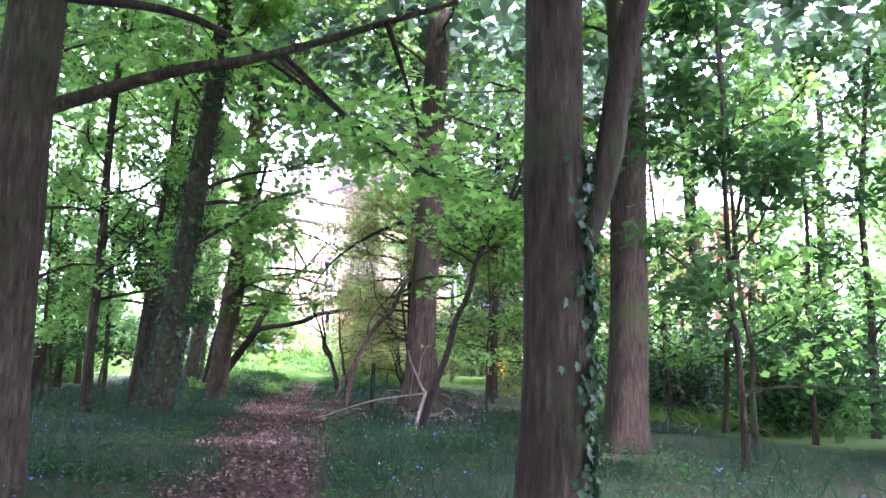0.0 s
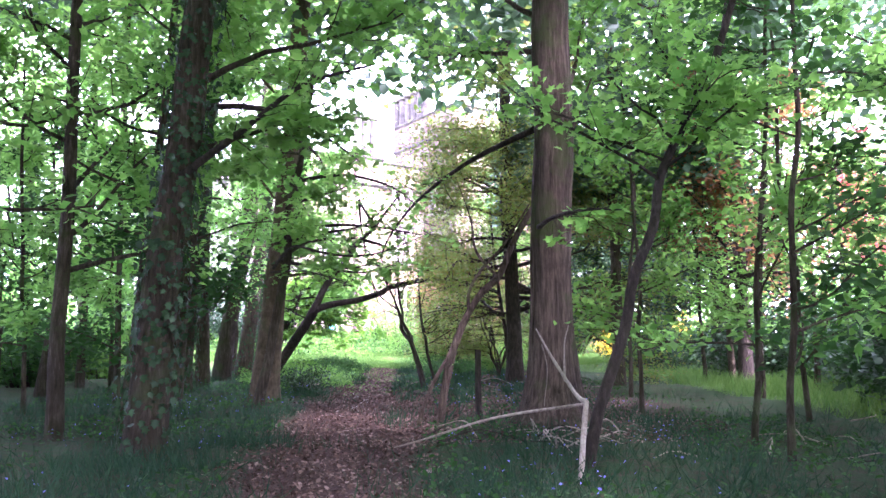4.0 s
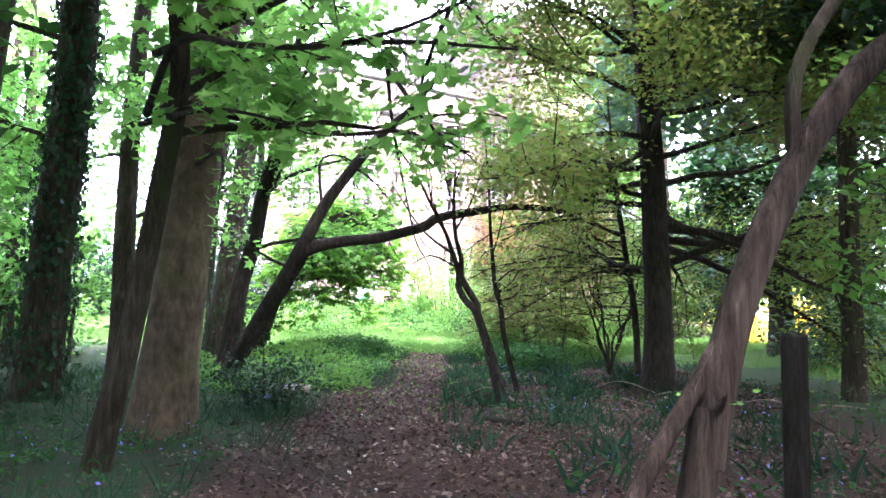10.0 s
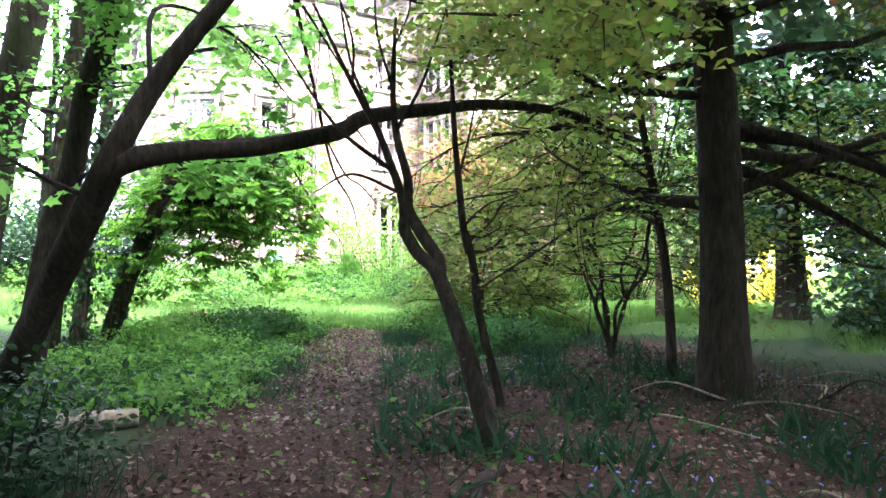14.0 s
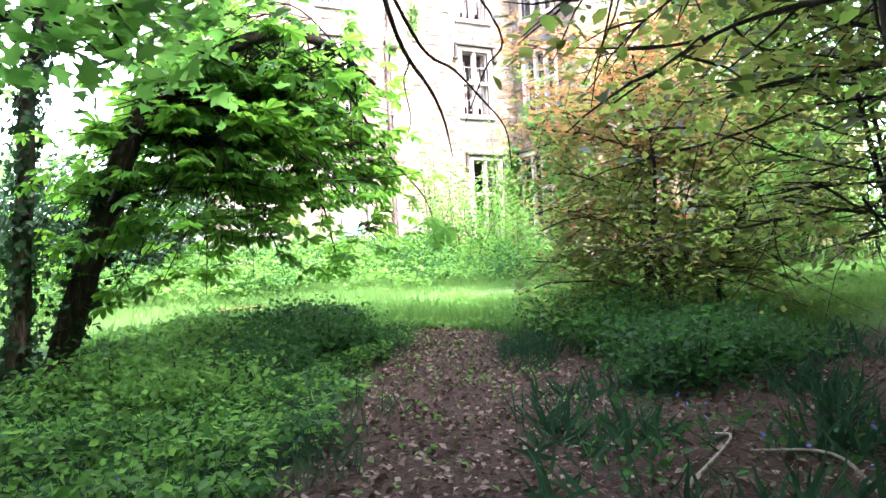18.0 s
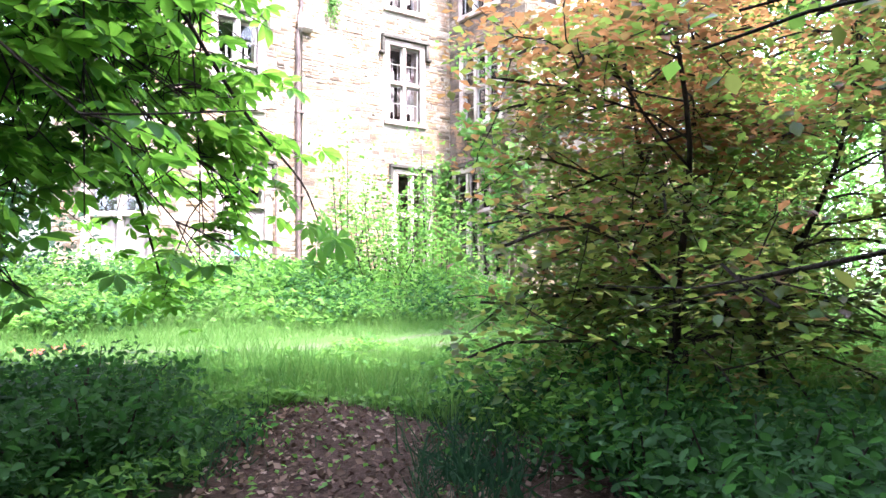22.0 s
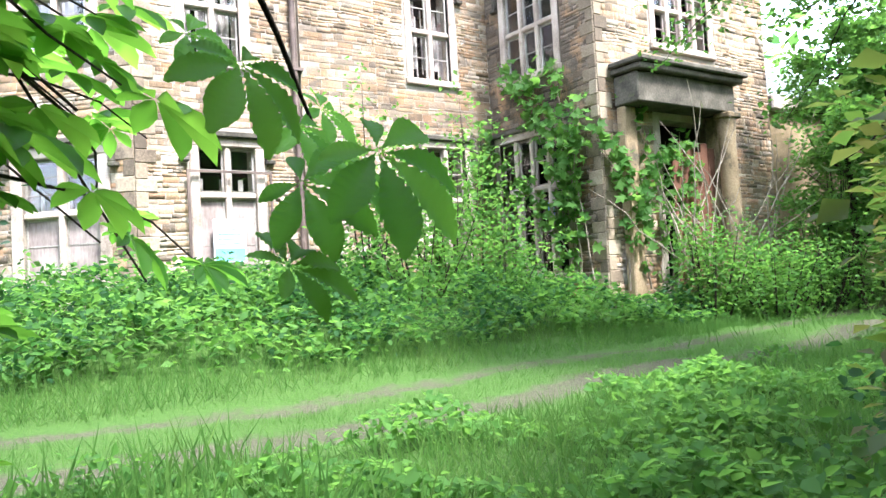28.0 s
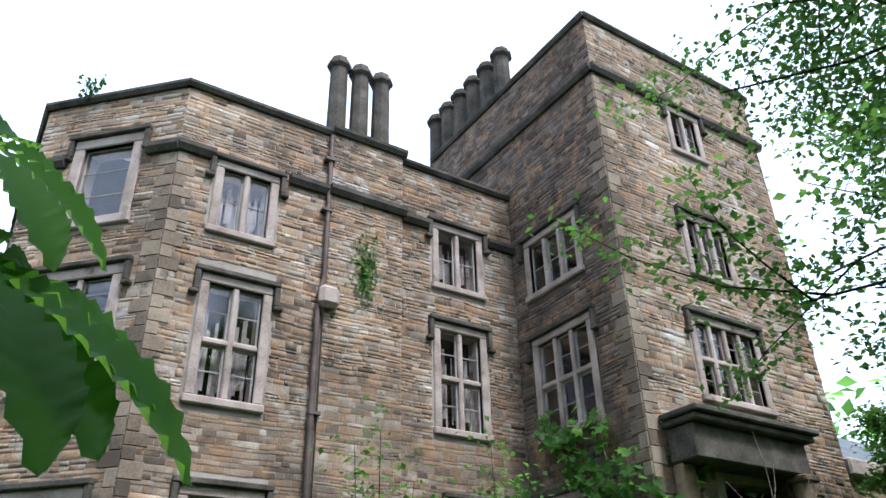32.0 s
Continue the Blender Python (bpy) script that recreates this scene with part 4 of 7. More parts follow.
part("lower_band", bm, plain("sign_teal", (0.15, 0.42, 0.48), 0.5), notice, "teal band across the foot")
bm = bmesh.new()
for k in range(5):
    box(bm, 1.58, 2.1 - 0.08 * (k % 2), 0.0905, 0.0935, 2.58 + 0.1 * k, 2.61 + 0.1 * k, MAIN.m)
part("writing", bm, SIGN_BLUE, notice)
blue = thing("blue_notice", (20.1, 26.0, 2.9), "small blue notice in a dark bay window", "sign")
bm = bmesh.new()
box(bm, 6.0, 6.22, -0.05, -0.03, 2.95, 3.35, SIDE.m)
part("panel", bm, SIGN_BLUE, blue)

# porch against the tower front, and the low wing beyond
porch = thing("stone_porch", (22.9, 23.3, 1.2), "broken stone entrance porch with columns and blackened entablature", "porch")
OCHRE = surface("ochre_stone", (0.11, 0.08, 0.05), (0.24, 0.175, 0.105), (0.37, 0.29, 0.19), 26, 1.1, 0.92, 0.45, stain=((0.07, 0.06, 0.045), 1.6, 0.55))
for name, row in (("entablature", (20.62, 24.25, 23.3, 24.02, 5.35, 6.05)), ("cornice", (20.52, 24.4, 23.12, 24.02, 6.06, 6.2)), ("cornice", (20.45, 24.5, 23.02, 24.02, 6.21, 6.34))):
    bm = bmesh.new()
    box(bm, *row, None, 0.03)
    part(name, bm, COPING, porch, "blackened stone " + name)
x, y = 24.0, 23.42
bm = bmesh.new()
box(bm, x - 0.3, x + 0.3, y - 0.3, y + 0.3, 0.9, 1.6, None, 0.03)
part("plinth", bm, OCHRE, porch)
bm = bmesh.new()
box(bm, x - 0.27, x + 0.27, y - 0.27, y + 0.2, 5.2, 5.345, None, 0.03)
part("capital", bm, OCHRE, porch)
z = np.linspace(1.6, 5.2, 7)
child("column", np_mesh("column", *tube(np.c_[np.full(7, x), np.full(7, y), z], [0.26, 0.23, 0.225, 0.22, 0.21, 0.2, 0.24], 14), OCHRE, True), porch, "ochre stained stone column")
for x in (20.85, 24.15):
    bm = bmesh.new()
    box(bm, x - 0.2, x + 0.2, 23.76, 24.02, 0.9, 5.34, None, 0.03)
    part("pilaster", bm, OCHRE, porch)
brown_boards = plain("brown_boarding", (0.13, 0.062, 0.04), 0.8)
for k in range(6):
    bm = bmesh.new()
    box(bm, 22.3 + 0.28 * k, 22.57 + 0.28 * k, 23.8 - 0.006 * (k % 2), 23.85, 0.9, 4.4 + 0.12 * (k * 5 % 3), None, 0.006)
    part("board", bm, brown_boards, porch, "reddish brown door board")
wing = thing("low_stone_wing", (31, 27, 1.0), "low single-storey stone wing with slate roof and pale cornice", "building")
bm = bmesh.new()
box(bm, 27.3, 38.0, 24.3, 31.5, 0.6, 5.9)
part("wall", bm, OCHRE, wing)
bm = bmesh.new()
box(bm, 27.3, 38.2, 24.1, 31.7, 5.9, 6.35, None, 0.05)
part("cornice", bm, ASHLAR, wing, "pale stone cornice")
bm = bmesh.new()
vs = [bm.verts.new(p) for p in ((27.4, 24.3, 6.36), (38, 24.3, 6.36), (38, 31.4, 6.36), (27.4, 31.4, 6.36), (29.5, 27.8, 8.6), (36.5, 27.8, 8.6))]
for q in ((0, 1, 5, 4), (1, 2, 5), (2, 3, 4, 5), (3, 0, 4), (3, 2, 1, 0)):
    bm.faces.new([vs[i] for i in q])
part("roof", bm, SLATE, wing, "dark slate hipped roof")

# ---- woodland trees, along the path ----
sycamore = tree("sycamore_tree", "stout brown sycamore trunk with a long bough over the path", (-12.31, -14.29), (0.25, -0.5, 12), 0.33, 0.22, 21, template=LOBED, size=0.15, z0=5, limbs=12, leaves=2600, reach=3.2, canopy=900,
     extra=[[(-12.46, -14.44, 3.8, 0.09), (-11.21, -15.34, 4.4, 0.065), (-10.38, -16.04, 4.64, 0.05), (-9.01, -17.49, 5.2, 0.025)], [(-10.31, -16.04, 4.64, 0.03), (-9.54, -16.47, 3.95, 0.022), (-8.81, -16.84, 3.5, 0.012)]])
tree("forked_tree", "forked brown trunk with ivy climbing one side", (-10.59, -20.22), (-0.25, 0.2, 11), 0.2, 0.12, 22, template=LOBED, size=0.15, z0=5.2, limbs=11, leaves=2200, reach=3, canopy=900,
     extra=[[(-10.57, -20.26, 1.9, 0.12), (-10.42, -20.36, 2.35, 0.085), (-10.34, -20.42, 2.7, 0.085), (-10.26, -20.5, 3.4, 0.08), (-10.0, -20.8, 5.2, 0.07), (-9.7, -21.1, 8.0, 0.05)]], ivy=1300, ivy_top=2.7, ivy_side=-0.7, ivy_size=0.55)
tree("woodland_tree", "straight dark brown woodland trunk", (-2.26, -14.74), (-0.3, 0.2, 14), 0.37, 0.25, 23, z0=5.5, limbs=14, reach=3.5, leaves=3500, template=LOBED, size=0.15, canopy=900)
ridged = tree("ridged_bark_tree", "great straight trunk with ridged bark and mossy flared foot", (-0.56, -6.76), (-0.05, -0.1, 16), 0.4, 0.3, 24, bark=BARK_RIDGED, z0=6, limbs=14, reach=4, leaves=4000, flare=1.75, lobes=0.4, sides=26, template=LOBED, size=0.15, canopy=900)
left_tree = tree("woodland_tree", "brown leaning woodland trunk with ivy all over it", (-7.51, -6.09), (0.7, -0.4, 13), 0.26, 0.18, 25, z0=3.2, limbs=13, reach=3.2, leaves=5000, bend=-0.02, rise=0.3, template=LOBED, size=0.15, canopy=900, ivy=1500, ivy_top=9)
beech = tree("beech_tree", "smooth grey-brown beech trunk with spreading foot", (-2.31, 2.41), (0.7, -0.45, 14), 0.33, 0.21, 26, bark=BARK_SMOOTH, z0=4.4, limbs=12, reach=3.6, leaves=4200, bend=-0.02, rise=0.3, flare=1.35, lobes=0.2, sides=20, template=LOBED, size=0.14, canopy=900)
thin = tree("thin_tree", "thin crooked trunk beside a beech", (-3.31, 0.36), (0.9, -0.5, 8), 0.12, 0.06, 27, z0=2.6, limbs=9, reach=2.4, leaves=3000, bend=-0.02, rise=0.3, template=LOBED, size=0.14, crook=0.09,
     extra=[[(-2.91, 0.61, 3.4, 0.05), (-2.11, 0.26, 4.0, 0.035), (-1.01, -0.14, 4.15, 0.02)]])
tree("woodland_tree", "slender brown woodland trunk beside the path", (-4.61, 2.66), (0.6, -0.4, 12), 0.21, 0.14, 28, z0=3.0, limbs=11, leaves=4200, bend=-0.02, rise=0.3, template=LOBED, size=0.14, canopy=900)
tree("ivy_clad_tree", "tall trunk thickly clad in dark ivy", (-3.41, 6.26), (0.6, -0.4, 13), 0.33, 0.24, 29, z0=4.0, limbs=12, leaves=4500, bend=-0.02, rise=0.3, ivy=2600, ivy_top=9, canopy=900)
tree("woodland_tree", "slender brown woodland trunk in undergrowth", (-1.71, 9.36), (0.4, 0.2, 12), 0.24, 0.14, 30, z0=2.6, limbs=11, leaves=4200, bend=-0.02, rise=0.3, canopy=0)
tree("woodland_tree", "tall grey-brown trunk leaning slightly", (-0.01, 12.36), (1.2, -0.8, 13), 0.33, 0.24, 31, z0=3.4, limbs=12, leaves=5500, bend=-0.02, rise=0.3, canopy=0)
HANGING_TWIGS = [[(2.3, 5.6, 6.3, 0.05), (3.3, 7.2, 5.6, 0.035), (4.3, 8.3, 4.2, 0.026), (4.71, 8.55, 3.24, 0.02), (5.0, 8.55, 2.81, 0.014), (5.12, 8.56, 2.57, 0.01), (5.19, 8.57, 2.28, 0.005)],
                 [(4.5, 8.45, 3.75, 0.018), (5.05, 8.75, 3.21, 0.014), (5.3, 8.67, 3.03, 0.012), (5.51, 8.61, 2.8, 0.01), (5.71, 8.54, 2.53, 0.007), (5.78, 8.57, 2.18, 0.004)],
                 [(4.8, 8.3, 4.1, 0.014), (5.52, 8.29, 3.28, 0.01), (5.47, 8.45, 2.99, 0.008), (5.37, 8.65, 2.56, 0.004)],
                 [(4.72, 8.56, 3.2, 0.01), (4.87, 8.66, 3.05, 0.008), (4.85, 8.72, 2.91, 0.006), (4.92, 8.76, 2.63, 0.005), (4.91, 8.8, 2.5, 0.003)]]
arch = tree("arching_tree", "leaning dark trunk that sends a long bough across the path", (-0.05, 7.9), (0.57, -2.55, 2.45), 0.18, 0.15, 32, bark=BARK_DARK, z0=2.2, z1=2.4, limbs=2, reach=1.0, leaves=60, template=LOBED, size=0.14, flare=1.25, crook=0.0,
     extra=[[(0.47, 5.55, 2.27, 0.13), (0.62, 5.3, 2.55, 0.125), (1.25, 5.3, 2.74, 0.105), (2.1, 5.3, 2.88, 0.1), (2.99, 5.3, 3.14, 0.1), (3.33, 5.3, 3.34, 0.095), (4.17, 5.3, 3.54, 0.085), (5.1, 5.1, 3.7, 0.07), (5.9, 4.6, 3.62, 0.055), (6.6, 3.9, 3.2, 0.03)],
            [(0.45, 5.6, 2.2, 0.14), (0.58, 5.32, 2.65, 0.125), (0.89, 5.3, 3.27, 0.11), (1.19, 5.2, 3.77, 0.1), (1.84, 5.0, 4.68, 0.085), (2.45, 4.8, 5.32, 0.06), (3.2, 4.5, 6.4, 0.03)],
            [(1.6, 5.1, 4.35, 0.06), (1.9, 5.08, 4.78, 0.055), (2.23, 5.0, 4.86, 0.05), (2.96, 4.8, 4.68, 0.04), (3.67, 4.6, 4.56, 0.018)],
            [(2.45, 4.8, 5.35, 0.05), (2.3, 5.4, 6.1, 0.045), (2.3, 5.6, 6.35, 0.04)]] + HANGING_TWIGS)
tree("woodland_tree", "second leaning trunk behind the arching one", (0.5, 9.7), (1.6, -0.6, 9), 0.2, 0.12, 33, bark=BARK_DARK, z0=2.8, limbs=9, leaves=3600, bend=-0.02, rise=0.3, template=LOBED, size=0.14, canopy=0)
tree("ivy_topped_tree", "brown trunk with ivy in its upper part", (1.25, 13.4), (0.9, -0.3, 12), 0.32, 0.2, 34, z0=3.4, limbs=11, leaves=4200, bend=-0.02, rise=0.3, ivy=700, ivy_top=8, canopy=0)
tree("thin_ivy_tree", "slim upright stem clad in ivy", (2.05, 14.0), (0.5, 0.2, 8), 0.12, 0.07, 35, z0=4, limbs=7, leaves=1000, ivy=900, ivy_top=5.5)
tree("thin_tree", "slim bare stem beside the chestnut", (1.55, 15.2), (0.2, 0.2, 8), 0.12, 0.06, 36, z0=4, limbs=7, leaves=900)
tree("copper_beech_tree", "dark trunk with tiered limbs and bronze-green leaves", (6.94, 2.96), (0.1, 0.0, 13), 0.27, 0.18, 37, bark=BARK_DARK, leaf=BEECH, template=DIAMOND, size=0.11, z0=2.2, z1=9, limbs=40, reach=5.4, leaves=46000, inner=0.42, rise=0.1, bend=0.0, flare=1.35, spread=0.5, canopy=900)
tree("sapling", "thin dark sapling forked low and leaning over the path", (3.06, 2.72), (0.0, 0.35, 0.75), 0.1, 0.09, 38, bark=BARK_DARK, z0=0.7, z1=0.8, limbs=1, reach=0.3, leaves=3, template=LOBED, size=0.03, flare=1.2, lobes=0, crook=0.0,
     extra=[[(3.06, 3.02, 0.68, 0.088), (3.04, 3.24, 1.1, 0.08), (3.0, 3.46, 1.53, 0.07), (2.92, 3.63, 1.69, 0.062), (2.86, 3.78, 1.93, 0.062), (2.9, 3.84, 2.07, 0.056), (2.92, 3.93, 2.3, 0.046), (2.87, 4.05, 2.61, 0.042), (2.83, 4.22, 2.96, 0.036), (2.62, 4.42, 3.5, 0.026), (2.35, 4.7, 4.3, 0.012)],
            [(3.02, 3.42, 1.45, 0.055), (3.05, 3.47, 1.63, 0.055), (2.99, 3.57, 1.79, 0.062), (2.96, 3.7, 1.95, 0.06), (2.93, 3.82, 2.15, 0.054), (2.98, 3.9, 2.45, 0.046), (2.96, 4.05, 2.85, 0.04), (3.0, 4.2, 3.4, 0.03), (3.1, 4.3, 4.2, 0.014)],
            [(2.88, 4.0, 2.52, 0.026), (2.4, 4.35, 3.0, 0.018), (1.95, 4.75, 3.9, 0.008)], [(2.97, 4.1, 2.95, 0.024), (3.3, 4.1, 3.5, 0.016), (3.6, 4.1, 4.3, 0.008)], [(2.92, 3.93, 2.3, 0.02), (2.55, 4.25, 2.5, 0.014), (2.2, 4.4, 2.3, 0.006)],
            [(2.84, 4.2, 2.95, 0.02), (2.5, 4.2, 3.6, 0.014), (2.35, 4.2, 4.4, 0.007)], [(2.64, 4.4, 3.45, 0.018), (2.75, 4.6, 4.0, 0.012), (2.6, 4.8, 4.7, 0.006)], [(3.0, 4.2, 3.4, 0.018), (2.8, 4.2, 4.0, 0.012), (2.85, 4.3, 4.7, 0.006)],
            [(3.08, 4.28, 3.9, 0.014), (3.35, 4.4, 4.4, 0.01), (3.4, 4.5, 5.0, 0.005)]])
tree("thin_tree", "thin upright dark stem beside the path", (4.6, 4.35), (-0.5, 0.05, 2.0), 0.055, 0.045, 39, bark=BARK_DARK, z0=1.7, z1=1.95, limbs=4, reach=1.0, leaves=120, leaf=BEECH, template=OVAL, size=0.085, flare=1.1, lobes=0, crook=0.015, sector=(-1.0, 0.8),
     extra=[[(4.16, 4.4, 1.75, 0.045), (4.08, 4.4, 2.05, 0.044), (4.03, 4.42, 2.6, 0.038), (4.0, 4.45, 3.1, 0.032), (3.98, 4.5, 4.0, 0.022), (3.95, 4.6, 5.0, 0.01)], [(4.03, 4.42, 2.6, 0.018), (4.35, 4.6, 3.2, 0.012), (4.6, 4.7, 4.0, 0.006)], [(4.08, 4.4, 2.05, 0.02), (4.35, 4.3, 2.3, 0.012), (4.7, 4.4, 2.4, 0.006)]])
tree("leaning_tree", "leaning pale trunk with scarred bark", (-1.95, -5.12), (0.16, -0.1, 1.1), 0.08, 0.075, 40, bark=BARK_RIDGED, z0=0.95, z1=1.05, limbs=1, reach=0.4, leaves=4, template=LOBED, size=0.03, flare=1.2, lobes=0.0, crook=0.0,
     extra=[[(-1.81, -5.21, 0.85, 0.074), (-1.67, -5.26, 1.47, 0.074), (-1.42, -5.38, 2.09, 0.068), (-1.17, -5.51, 2.5, 0.066), (-0.87, -5.66, 2.82, 0.064), (-0.63, -5.78, 3.43, 0.060), (-0.36, -5.9, 3.95, 0.056), (0.29, -6.24, 5.2, 0.040), (0.89, -6.64, 7.0, 0.016)],
            [(-2.31, -4.94, -0.05, 0.044), (-2.15, -5.02, 0.5, 0.040), (-2, -5.11, 0.87, 0.040), (-1.84, -5.18, 1.15, 0.040), (-1.67, -5.26, 1.47, 0.040)],
            [(-1.42, -5.38, 2.05, 0.036), (-1.41, -5.39, 2.5, 0.032), (-1.19, -5.5, 2.92, 0.029), (-0.78, -5.7, 3.42, 0.024), (-0.41, -6.04, 4.2, 0.016)],
            [(-0.91, -5.64, 2.78, 0.028), (-1.11, -5.24, 3.3, 0.024), (-1.01, -4.94, 4.0, 0.016), (-1.11, -4.64, 4.8, 0.008)]])
tree("leaning_tree", "slim leaning trunk forked at the top", (-3.38, -10.24), (2.0, -0.6, 5.2), 0.075, 0.055, 41, bark=BARK_DARK, z0=3.5, z1=5, limbs=8, reach=2.2, leaves=900, template=LOBED, size=0.14, flare=1.2, lobes=0,
     extra=[[(-1.56, -10.84, 4.8, 0.06), (-1.31, -11.34, 6.5, 0.04), (-1.21, -11.74, 8.5, 0.02)], [(-1.51, -10.84, 4.85, 0.05), (-0.61, -10.54, 5.9, 0.04), (0.39, -10.04, 7.2, 0.02)]])
tree("woodland_tree", "brown woodland trunk far back", (9.59, 0.66), (0.2, 0.3, 12), 0.2, 0.12, 42, z0=3.5, limbs=11, leaves=2200, canopy=900)
tree("yew_tree", "dark spreading evergreen with low limbs", (19.59, 8.86), (0, 0, 9), 0.45, 0.2, 43, bark=BARK_DARK, leaf=IVY, z0=2.0, z1=8.5, limbs=40, reach=4.2, leaves=15000, rise=0.05, bend=-0.03, size=0.3, spread=0.6)
tree("yew_tree", "dark spreading evergreen with low limbs", (22.59, 5.66), (0, 0, 9), 0.5, 0.2, 46, bark=BARK_DARK, leaf=IVY, z0=2.6, z1=8.5, limbs=36, reach=4.6, leaves=13000, rise=0.05, bend=-0.03, size=0.3, spread=0.6)
tree("red_leaved_tree", "broad tree with red and orange young leaves", (20.69, -2.74), (0.4, 0, 9), 0.35, 0.15, 44, bark=BARK_DARK, leaf=RED, z0=3.2, z1=8.5, limbs=20, reach=4.4, leaves=6000, size=0.2)
tree("orange_leaved_tree", "broad tree with bronze-orange young leaves", (13.19, -1.74), (0.4, 0, 11), 0.24, 0.12, 45, bark=BARK_DARK, leaf=RUST, z0=3.4, z1=10, limbs=30, reach=4.6, leaves=15000, size=0.18)
for i, (x, y, r) in enumerate([(-3.71, -17.74, 0.05), (-1.81, -16.94, 0.05), (-0.71, -11.34, 0.05), (0.79, -12.64, 0.05), (1.79, -16.34, 0.06), (-8.01, 1.76, 0.05), (-6.81, 5.66, 0.05), (-4.81, 8.66, 0.05), (-7.81, 9.46, 0.06), (-3.81, 12.66, 0.05), (-6.21, -1.14, 0.05), (-3.4, 11.8, 0.05), (-9.31, 12.26, 0.06), (-2.0, 15.5, 0.06), (-4.31, 17.76, 0.06),  (3.19, -13.64, 0.07), (4.19, -11.54, 0.06), (9.69, -9.24, 0.28), (2.59, -6.14, 0.05), (0.49, -10.04, 0.05), (7.69, -5.74, 0.06), (12.19, -4.74, 0.09), (6.19, -2.74, 0.06), (13.5, -1.0, 0.12), (14.19, -11.74, 0.2), (10.19, -15.74, 0.22), (16.19, -7.74, 0.18), (3.39, -9.34, 0.05), (8.19, -12.24, 0.08), (11.69, -1.24, 0.07), (5.19, -16.24, 0.1), (16.5, -3.5, 0.1), (2.69, -18.24, 0.12)]):
    tree("understorey_tree", "young sycamore with bright spring leaves under taller trees", (x, y), (rng.normal(0, 0.5), rng.normal(0, 0.5), 6 + 8 * r * 4), r, r * 0.5, 60 + i, z0=0.9, limbs=13, reach=2.1 + 2 * r, leaves=2900 if x < -2 else 1500, template=DIAMOND, size=0.18, leaf=SYCAMORE if i % 2 else (HERB if x > 2 else DARKHERB), group="understorey trees", lobes=0.03)
for i, (x, y, r) in enumerate([(-8.11, -2.94, 0.13), (-7.01, -2.74, 0.09), (-5.81, 3.26, 0.08), (-6.81, 8.26, 0.16), (-10.31, -5.24, 0.2), (-11.81, 0.26, 0.24), (-9.31, 5.76, 0.18), (-11.31, 10.26, 0.26), (-5.31, 10.76, 0.14), (-6.31, 15.26, 0.2), (-3.5, 14.5, 0.13), (-14.31, -8.74, 0.28), (-15.81, -1.74, 0.22), (-3.81, 20.26, 0.22), (-8.81, 19.26, 0.25), (-13.81, 15.26, 0.25), (-17.31, -16.24, 0.22)]):
    tree("woodland_tree", "slim woodland trunk among others", (x, y), (rng.normal(0.3, 0.4), rng.normal(0, 0.4), 12), r, r * 0.55, 90 + i, z0=2.6, limbs=15, reach=2.9, leaves=2100, size=0.16, lobes=0.05, canopy=500)

